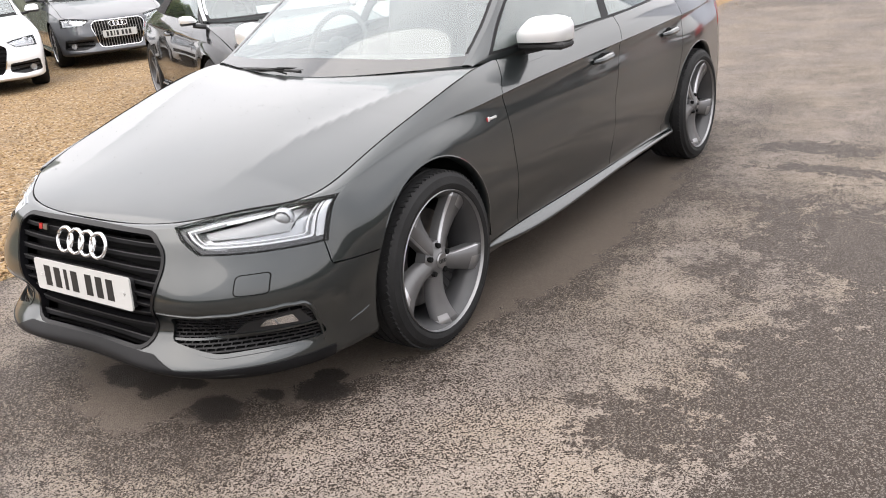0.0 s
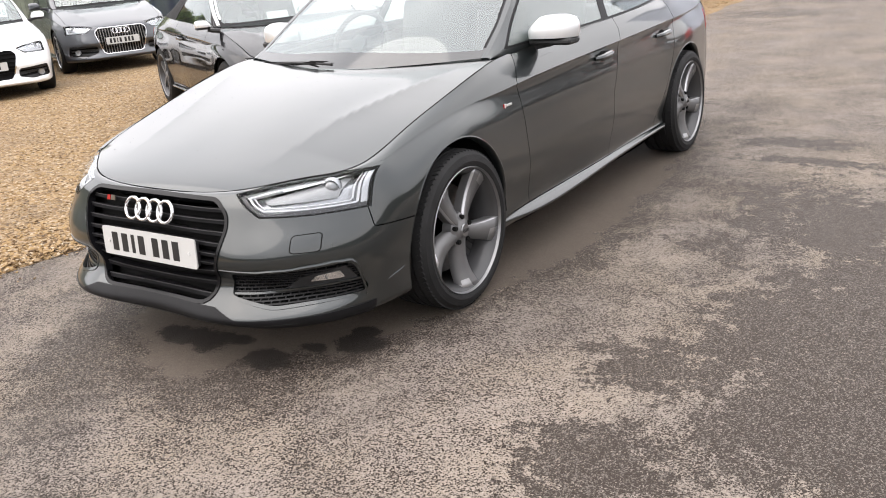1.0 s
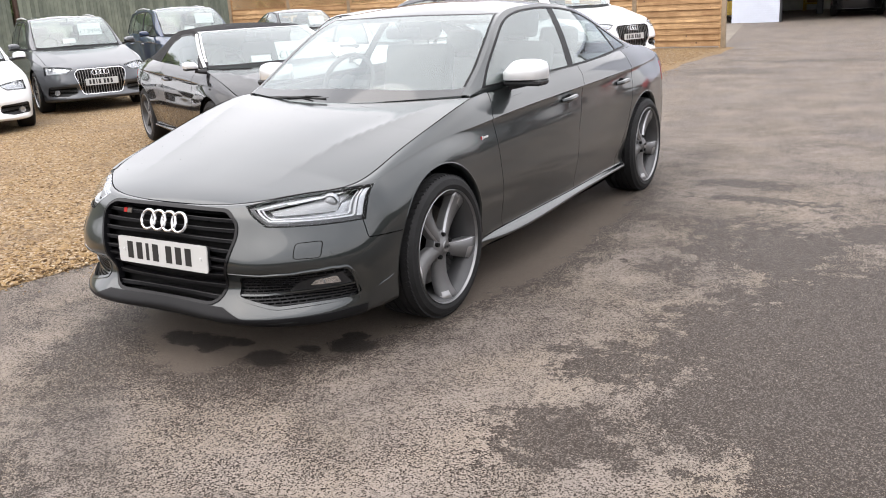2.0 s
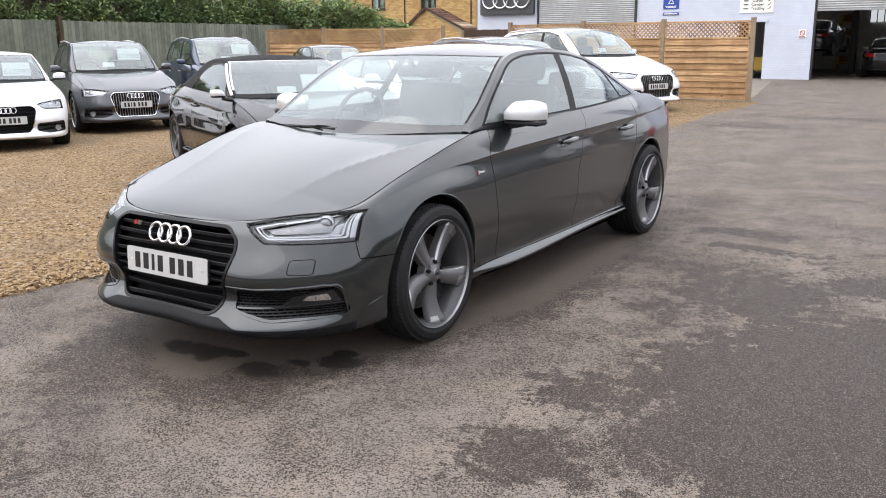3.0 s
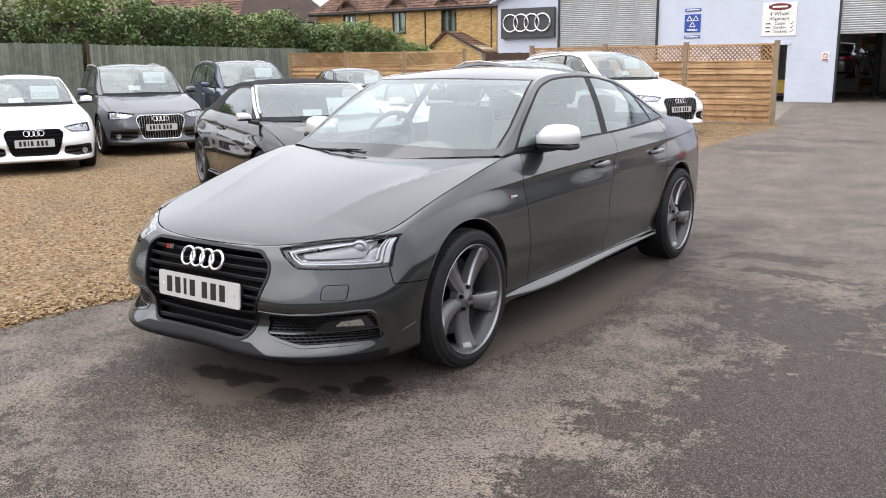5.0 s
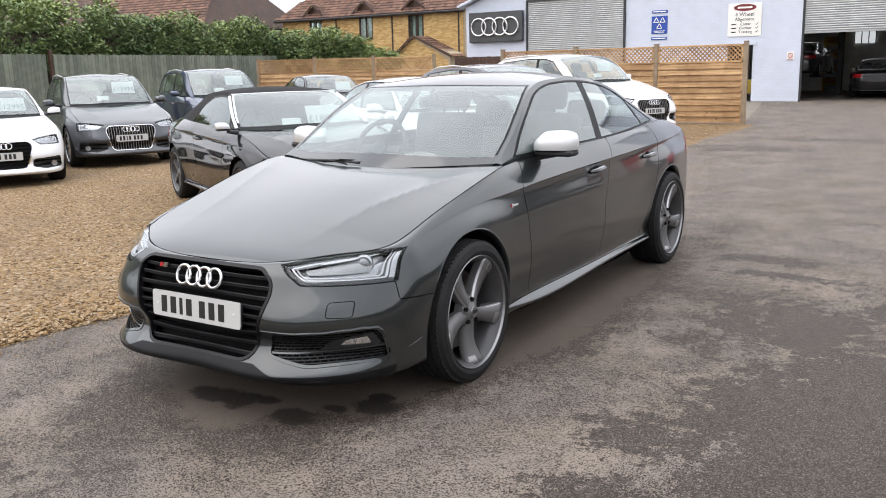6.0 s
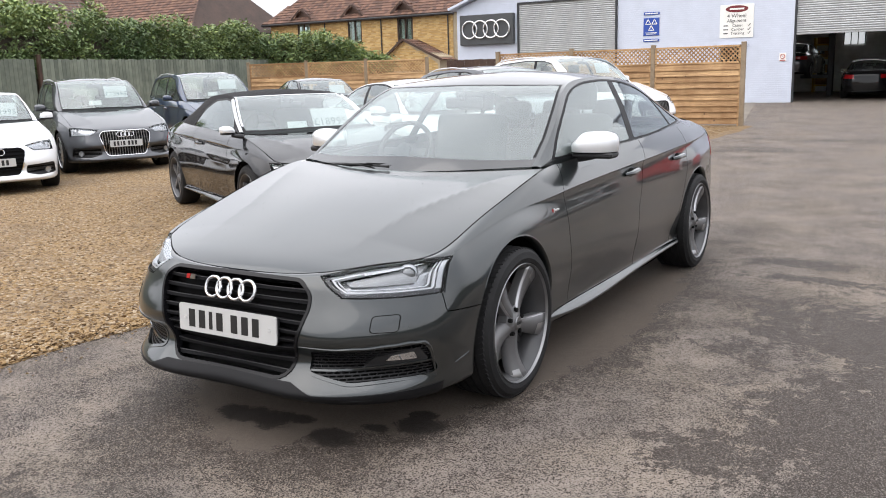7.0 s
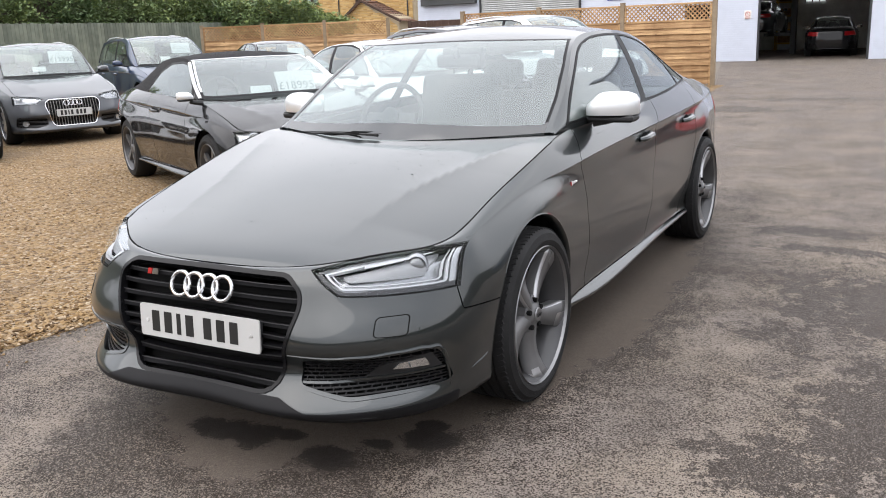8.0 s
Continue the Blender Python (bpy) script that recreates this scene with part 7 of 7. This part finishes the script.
def brick_wall(parent, x0, x1, z0, z1, y, holes=(), gable_=None):
    """A brick skin with recessed joints in front of a mortar wall, cut out round the openings."""
    bl, bh = 0.235, 0.0775
    V, F = [], []
    nz = int((z1 - z0) / bh)
    for j in range(nz):
        z = z0 + j * bh
        x = x0 - (bl / 2 if j % 2 else 0)
        while x < x1:
            a, b = max(x, x0) + 0.005, min(x + bl, x1) - 0.005
            x += bl
            for hx0, hx1, hz0, hz1 in holes:
                if hz0 - bh < z < hz1:
                    if hx0 < a and b < hx1:
                        b = a
                    elif a < hx0 < b:
                        b = hx0
                    elif a < hx1 < b:
                        a = hx1
            if gable_ and z > gable_((a + b) / 2) - 0.05:
                continue
            if b - a < 0.03:
                continue
            k, d = len(V), 0.012 + rng_.uniform(0, .004)
            zz = (z + 0.005, z + bh - 0.005)
            V += [(a, y - d, zz[0]), (b, y - d, zz[0]), (b, y - d, zz[1]), (a, y - d, zz[1]), (a, y, zz[0]), (b, y, zz[0]), (b, y, zz[1]), (a, y, zz[1])]
            F += [(k, k + 1, k + 2, k + 3), (k + 4, k + 5, k + 1, k), (k + 3, k + 2, k + 6, k + 7), (k + 1, k + 5, k + 6, k + 2), (k + 4, k, k + 3, k + 7)]
    ob = obj_from("bricks", V, F, M_BRICKI, parent, False)
    return tagged(ob, kind="stuff")


M_BRICKI = material("buff_bricks", (0.5, 0.33, 0.14), 0.85)
_n, _l = M_BRICKI.node_tree.nodes, M_BRICKI.node_tree.links
_g, _r = _n.new("ShaderNodeNewGeometry"), _n.new("ShaderNodeValToRGB")
_r.color_ramp.elements[0].color, _r.color_ramp.elements[1].color = (0.40, 0.24, 0.09, 1), (0.60, 0.42, 0.19, 1)
_r.color_ramp.elements.new(0.5).color = (0.50, 0.33, 0.13, 1)
_l.new(_g.outputs["Random Per Island"], _r.inputs["Fac"])
_l.new(_r.outputs["Color"], _n["Principled BSDF"].inputs["Base Color"])
_n, _l = M_TILE.node_tree.nodes, M_TILE.node_tree.links
_g, _r = _n.new("ShaderNodeNewGeometry"), _n.new("ShaderNodeValToRGB")
_r.color_ramp.elements[0].color, _r.color_ramp.elements[1].color = (0.085, 0.05, 0.04, 1), (0.20, 0.11, 0.075, 1)
_l.new(_g.outputs["Random Per Island"], _r.inputs["Fac"])
_l.new(_r.outputs["Color"], _n["Principled BSDF"].inputs["Base Color"])


def window(parent, xc, w, z0, z1, y):
    wd = empty_part("window", parent)
    bm = bmesh.new()
    for x in (xc - w / 2 + 0.035, xc, xc + w / 2 - 0.035):
        box(bm, (x, y + 0.04, (z0 + z1) / 2), (0.07, 0.07, z1 - z0), 0.006)
    for z in (z0 + 0.035, z1 - 0.035):
        box(bm, (xc, y + 0.04, z), (w, 0.068, 0.07), 0.006)
    part("window_frame", bm, M_TIMBER, wd)
    bm = bmesh.new()
    box(bm, (xc, y + 0.055, (z0 + z1) / 2), (w - 0.1, 0.008, z1 - z0 - 0.1))
    part("pane", bm, M_SIDEGLASS, wd)
    bm = bmesh.new()
    for s in (-1, 1):
        for i in range(8):
            box(bm, (xc + s * (w * 0.12 + 0.024 * i), y + 0.13 + 0.012 * (i % 2), (z0 + z1) / 2), (0.026, 0.01, z1 - z0 - 0.08))
    part("curtain", bm, M_CURTAIN, wd)
    bm = bmesh.new()
    box(bm, (xc, y - 0.03, z0 - 0.03), (w + 0.12, 0.16, 0.05), 0.006)
    part("sill", bm, M_TIMBER, wd)


def gutter(parent, x0, x1, y, z):
    bm = bmesh.new()
    tube(bm, [(x0, y, z), (x1, y, z)], 0.055, 8)
    part("gutter", bm, M_FRAME, parent, smooth=True)
    bm = bmesh.new()
    box(bm, ((x0 + x1) / 2, y + 0.09, z + 0.0), (x1 - x0, 0.025, 0.18), 0.003)
    part("fascia", bm, M_TIMBER, parent)


def pipe(parent, x, y, z0, z1):
    bm = bmesh.new()
    tube(bm, [(x, y, z0), (x, y, z1)], 0.035, 8)
    part("downpipe", bm, M_FRAME, parent, smooth=True)


HY = 38.0
house = empty("house", Matrix.Identity(4), "buff brick house with brown tiled roof and half-dormer windows", "house")
WINS = [(-32.2, 1.0, 3.2, 4.62), (-28.43, 1.0, 3.2, 4.62), (-24.95, 1.05, 3.1, 4.40)]
xs = [-34.8, -32.7, -31.7, -28.93, -27.93, -25.475, -24.425, -21.9]
for a, b in zip(xs, xs[1:]):
    hole = [w for w in WINS if abs((a + b) / 2 - w[0]) < 0.2]
    h = hole[0][2] if hole else 4.5
    bm = bmesh.new()
    box(bm, ((a + b) / 2, HY + 0.125, h / 2), (b - a, 0.25, h))
    part("wall", bm, M_MORTAR, house)
for c, d in (((-21.95, HY + 4, 2.25), (0.25, 7.9, 4.5)), ((-28.3, HY + 8, 2.25), (13, 0.25, 4.5))):
    bm = bmesh.new()
    box(bm, c, d)
    part("wall", bm, M_MORTAR, house)
brick_wall(house, -34.8, -21.85, 1.55, 4.5, HY, [(w[0] - w[1] / 2, w[0] + w[1] / 2, w[2], w[3] + 1) for w in WINS])
for w in WINS:
    window(house, *w, HY)
    # small gable over the window
    x, hw_, zt = w[0], w[1] / 2 + 0.24, 4.62
    bm = bmesh.new()
    prism(bm, [(-hw_, 0), (hw_, 0), (0, 0.62)], 0.06, Matrix.Translation((x, HY + 0.05, zt)) @ Matrix.Rotation(radians(90), 4, "X"))
    part("dormer_gable", bm, M_TIMBER, house)
    for s in (-1, 1):
        d = Vector((s * (hw_ + 0.12), 0, -(0.62 + .12))) 
        tiled_slope(house, (x + (hw_ + .12) * s, HY - 0.25, zt - 0.06), (0, 2.1, 0) if s > 0 else (0, 2.1, 0), (-s * (hw_ + .12), 0, 0.76), 8, 4)
        bm = bmesh.new()
        box(bm, (0, 0, 0), (0.98, 0.03, 0.11), 0.004, Matrix.Translation((x + s * hw_ * .55, HY - 0.26, zt + 0.33)) @ Matrix.Rotation(s * math.atan2(.62, hw_), 4, "Y"))
        part("barge_board", bm, M_TIMBER, house)
z0 = 4.52
tiled_slope(house, (-35.2, HY - 0.35, z0), (13.6, 0, 0), (0, 4.4, 3.5), 60, 22, lambda q: q.x > -35.2 + (q.z - z0) * 0.95)
solid(house, "roof", [(-35.2, HY - .35, z0 - .02), (-21.6, HY - .35, z0 - .02), (-21.6, HY + 4.05, z0 + 3.48), (-31.8, HY + 4.05, z0 + 3.48), (-35.2, HY + 8.4, z0 - .02), (-21.6, HY + 8.4, z0 - .02)],
      [(0, 1, 2, 3), (3, 2, 5, 4), (0, 3, 4), (0, 4, 5, 1), (1, 5, 2)], M_TIMBER)
gutter(house, -35.2, -21.6, HY - 0.38, 4.45)
for x in (-30.6, -26.55, -22.15):
    pipe(house, x, HY - 0.05, 0, 4.4)
# porch
PX0, PXP, PX1, PY = -25.25, -24.1, -22.4, 36.6
bm = bmesh.new()
prism(bm, [(PX0 + .15, 0), (PX1 + .5, 0), (PX1 + .5, 2.2), (PXP, 3.05), (PX0 + .15, 2.3)], 1.4, Matrix.Translation((0, HY, 0)) @ Matrix.Rotation(radians(90), 4, "X"))
part("porch", bm, M_MORTAR, house)
brick_wall(house, PX0 + .15, PX1 + .4, 1.5, 3.1, PY, (), lambda x: 2.3 + (x - PX0) * .68 if x < PXP else 3.1 - (x - PXP) * .62)
tiled_slope(house, (PX1 + .75, PY - .2, 2.02), (0, 1.6, 0), (PXP - PX1 - .75, 0, 1.14), 7, 9)
tiled_slope(house, (PX0 - .05, PY - .2, 2.28), (0, 1.6, 0), (PXP - PX0 + .05, 0, .86), 7, 6)
for (a, za), (b, zb) in (((PX1 + .75, 2.02), (PXP, 3.17)), ((PX0 - .05, 2.26), (PXP, 3.17))):
    bm = bmesh.new()
    d = Vector((b - a, 0, zb - za))
    box(bm, (0, 0, 0), (d.length, 0.03, 0.12), 0.004, Matrix.Translation(((a + b) / 2, PY - .22, (za + zb) / 2)) @ Matrix.Rotation(-math.atan2(d.z, d.x), 4, "Y"))
    part("barge_board", bm, M_TIMBER, house)

# second house further along, mostly roof
house2 = empty("house", Matrix.Identity(4), "neighbouring house with wide brown tiled roof", "house")
bm = bmesh.new()
box(bm, (-44.5, 36.5, 2.0), (18, 8, 4.0))
part("wall", bm, M_MORTAR, house2)
z0 = 4.1
tiled_slope(house2, (-54, 32.0, z0), (18.6, 0, 0), (0, 4.5, 4.0), 80, 24, lambda q: q.x < -35.3 - (q.z - z0) * 0.75)
solid(house2, "roof", [(-54, 32, z0 - .02), (-35.4, 32, z0 - .02), (-38.4, 36.5, z0 + 3.98), (-54, 36.5, z0 + 3.98), (-54, 41, z0 - .02), (-35.4, 41, z0 - .02)],
      [(0, 1, 2, 3), (3, 2, 5, 4), (1, 5, 2), (0, 3, 4), (0, 4, 5, 1)], M_TIMBER)
gutter(house2, -54, -35.4, 31.95, 4.05)
house3 = empty("house", Matrix.Identity(4), "low tiled house roof with dark barge boards behind the hedge", "house")
bm = bmesh.new()
box(bm, (-36, 18.5, 1.7), (9, 10, 3.4))
part("wall", bm, M_MORTAR, house3)
tiled_slope(house3, (-31.0, 24.0, 3.4), (0, -11, 0), (-4.6, 0, 2.9), 48, 20)
solid(house3, "roof", [(-31, 24, 3.38), (-31, 13, 3.38), (-35.6, 13, 6.28), (-35.6, 24, 6.28), (-40.2, 24, 3.38), (-40.2, 13, 3.38)],
      [(0, 3, 2, 1), (3, 4, 5, 2), (0, 4, 3), (1, 2, 5), (0, 1, 5, 4)], M_TIMBER)
bm = bmesh.new()
d = Vector((-4.6, 0, 2.9))
box(bm, (0, 0, 0), (d.length + .2, 0.06, 0.24), 0.01, Matrix.Translation((-33.3, 24.1, 4.84)) @ Matrix.Rotation(math.atan2(2.9, 4.6), 4, "Y"))
part("barge_board", bm, M_TIMBER, house3)


# ---- beyond the road, behind the walk: unseen hedge, added to close the yard and darken reflections ----
leafV, leafF, leafM = [], [], []
for x0, y0, x1, y1 in ((13.5, -16, 14.5, 34), (-17, -15, 14, -16)):
    L = math.hypot(x1 - x0, y1 - y0)
    for _ in range(int(L * 7)):
        u = rng_.random()
        zz = rng_.uniform(0.2, 1.5 + 0.3 * math.sin(u * L * 0.6))
        leaf_clump((x0 + (x1 - x0) * u + rng_.uniform(-.6, .6), y0 + (y1 - y0) * u + rng_.uniform(-.6, .6), zz), rng_.uniform(.35, .7), 26, 0.1)
reflected_hedge = obj_from("hedge", leafV, leafF, None, None, False, mats=[M_LEAF, M_LEAF2], mat_ids=leafM)
tagged(reflected_hedge, "unseen green boundary hedge added to darken the car's reflections", "hedge", kind="stuff")
bm = bmesh.new()
box(bm, (14.0, 9, 0.7), (0.5, 50, 1.4), 0.1)
box(bm, (-1.5, -15.5, 0.7), (31, 0.5, 1.4), 0.1)
core = part("hedge_core", bm, M_TWIG)
tagged(core, "dark core of the unseen hedge added for reflections", "hedge", kind="stuff")


# ---- the cars ----
def nose_pose(nose, heading, fo):
    """Pose of a car whose nose stands there and points to the heading (degrees from +x)."""
    c, s = math.cos(radians(heading)), math.sin(radians(heading))
    x, y = nose[0] - fo * c, nose[1] - fo * s
    z0, z1 = ground_z(x, y), ground_z(x - 2.6 * c, y - 2.6 * s)
    return Matrix.Translation((x, y, z0 + 0.012)) @ Matrix.Rotation(radians(heading + 90), 4, "Z") @ Matrix.Rotation(math.atan2(z1 - z0, 2.6), 4, "X")


SALOON = dict(fo=.95, wb=2.85, ro=1.0, hw=.912, belt=.95, roof=1.405, R=.322, wheel_R=.337, hub_z=.320, tw=.255, rim=.263, spin=-.045, mirror_mat=M_ALU, gap=.066, flare=0.0, tuck=.018, arch_x=.835, tyre_x=(.878, .884), b_line=1.65, c_line=2.57, mir_y=.85, mir_x=.864, mir_s=1.17, mir_z=.026, plate_s=1.03, tumble=.013, trim_w=.010)
main_car, S_MAIN, U_MAIN = build_car("saloon_car", SALOON, Matrix.Identity(4), M_GREY, "dark grey metallic saloon with black grille and silver mirrors on asphalt", 2)

HATCH = dict(fo=.88, wb=2.637, ro=.90, hw=.893, belt=.96, roof=1.42, R=.316, tw=.225, spokes=10, price="£12995")
a3 = build_car("hatchback_car", HATCH, nose_pose((-8.75, 3.52), -27, .88), M_WHITE, "white hatchback with black grille and price card parked on gravel", 1)
CAB = dict(fo=.83, wb=2.595, ro=.99, hw=.895, belt=.90, roof=1.31, R=.32, tw=.225, spokes=5, body="cabrio", doors=2, b_line=1.75, mirror_mat=M_ALU, price="£18995", price_t=1.1, mir_y=.30, mir_s=.7, mir_x=.93, rim_mat=M_RIM)
cab = build_car("convertible_car", CAB, nose_pose((-2.09, 2.96), -27.5, .83), M_BLACKP, "black convertible with closed fabric roof and silver screen frame", 1)


def suv_rail(wb, roof, hw, cowl, belt, ro, rake=0.45):
    top = roof - 0.06
    x = hw / .912
    r = [(cowl, .72 * x, belt), (cowl + .25, .70 * x, belt + (top - belt) * .42), (cowl + .48, .665 * x, belt + (top - belt) * .74), (cowl + .72, .63 * x, top - .03), (cowl + 1.1, .615 * x, top + .005),
         (cowl + 1.6, .61 * x, top + .01), (cowl + 2.1, .605 * x, top - .005), (wb + .1, .595 * x, top - .04), (wb + .38, .60 * x, top - .13), (wb + ro - rake, .64 * x, belt + .12)]
    m = [(a - (.13 if i < 3 else .06 if i == 3 else -0.05 * max(0, i - 6)), c + (.012, .02, .03, .035, .05, .055, .055, .05, .04, .02)[i]) for i, (a, b, c) in enumerate(r)]
    return r, m


def dlo(r, belt):
    """Side glass outline under a roof rail."""
    low = [(r[0][0] + .2, belt + .012), (r[5][0], belt + .03), (r[8][0] + .06, belt + .055)]
    up = [(r[8][0] - .1, r[8][2] - .10), (r[7][0] - .05, r[7][2] - .055), (r[5][0], r[5][2] - .045), (r[4][0], r[4][2] - .05), (r[3][0] + .06, r[3][2] - .075)]
    return low + up


def suv(fo, wb, ro, hw, belt, roof, R, **kw):
    cowl = kw.pop("cowl", .5)
    r, m = suv_rail(wb, roof, hw, cowl, belt, ro)
    d = dict(fo=fo, wb=wb, ro=ro, hw=hw, belt=belt, roof=roof, R=R, body="suv", rail=r, mid=m, dlo=dlo(r, belt), head_y=cowl + .66, rear_y=wb + .12, ws_top=cowl + .66,
             b_post=(cowl + 1.12, cowl + 1.2), c_post=wb - .25, cowl=cowl, tw=.235, spokes=10, roof_rails=True, vertical_slats=True, ring_s=1.0, mir_x=.98, frame_w=.010)
    d.update(kw)
    return d


Q3 = suv(.88, 2.603, .90, .915, 1.02, 1.59, .345, price="£13995")
build_car("suv_car", Q3, nose_pose((-9.48, 6.28), -25, .88), M_Q3, "mid grey compact SUV with chrome grille bars on gravel", 1)
Q5 = suv(.88, 2.807, .94, .94, 1.05, 1.66, .36, price="")
build_car("suv_car", Q5, nose_pose((-10.2, 9.8), -25, .88), M_BLUE, "dark blue SUV with silver roof rails on gravel", 1)
Q7 = suv(.98, 3.0, 1.1, .99, 1.10, 1.68, .375, price="")
build_car("suv_car", Q7, nose_pose((-2.76, 13.3), -25, .98), M_WHITE, "white large SUV with chrome grille in front of the timber fence", 1)
EST = suv(.9, 2.81, 1.0, .913, 1.0, 1.51, .33)
build_car("estate_car", EST, nose_pose((-2.55, 9.52), -25, .9), M_Q3, "grey estate car with roof rails on gravel", 1)
TT = dict(fo=.85, wb=2.468, ro=.86, hw=.92, belt=.92, roof=1.35, R=.325, body="coupe", doors=2, b_line=1.75)
build_car("coupe_car", TT, nose_pose((-2.0, 5.85), -25, .85), M_WHITE, "white coupe with rounded roof on gravel", 1)
DK = dict(HATCH, price="")
build_car("hatchback_car", DK, nose_pose((-9.8, 12.9), -30, .88), M_DARKP, "dark grey hatchback in front of the trellis fence", 1)

WSH = dict(HATCH, price=None)
in1 = build_car("hatchback_car", WSH, Matrix.Translation((-1.15, 35.0, 0)) @ Matrix.Rotation(radians(184), 4, "Z"), M_BLACKP, "black hatchback inside the dim workshop", 1)
in2 = build_car("hatchback_car", WSH, Matrix.Translation((-4.0, 37.0, 0.72)) @ Matrix.Rotation(radians(178), 4, "Z"), M_DARKP, "dark hatchback raised on the workshop lift", 1)
lift = empty("car_lift", Matrix.Identity(4), "dark steel two-post car lift under the hatchback", "lift")
for s in (-1, 1):
    bm = bmesh.new()
    box(bm, (-4.0 + s * 1.35, 35.4, 1.6), (0.22, 0.3, 3.2), 0.02)
    part("post", bm, M_FRAME, lift)
    for y in (34.6, 36.2):
        bm = bmesh.new()
        box(bm, (-4.0 + s * 0.85, y, 0.78), (1.0, 0.12, 0.12), 0.01)
        part("arm", bm, M_FRAME, lift)

# cars across the drive, seen in the saloon's flank
RED = dict(HATCH, price=None)
for x, y, h, mm, lb in ((4.25, 17.2, 90, M_RED, "red hatchback parked beside the drive"), (5.3, 11.6, 195, M_SILVERP, "silver hatchback parked beside the drive"), (6.6, 8.4, 195, M_BLUE, "dark blue hatchback parked beside the drive"), (7.8, 14.6, 195, M_WHITE, "white hatchback parked beside the drive")):
    build_car("hatchback_car", RED, nose_pose((x, y), h, .88), mm, lb, 1, "cars beside the drive")
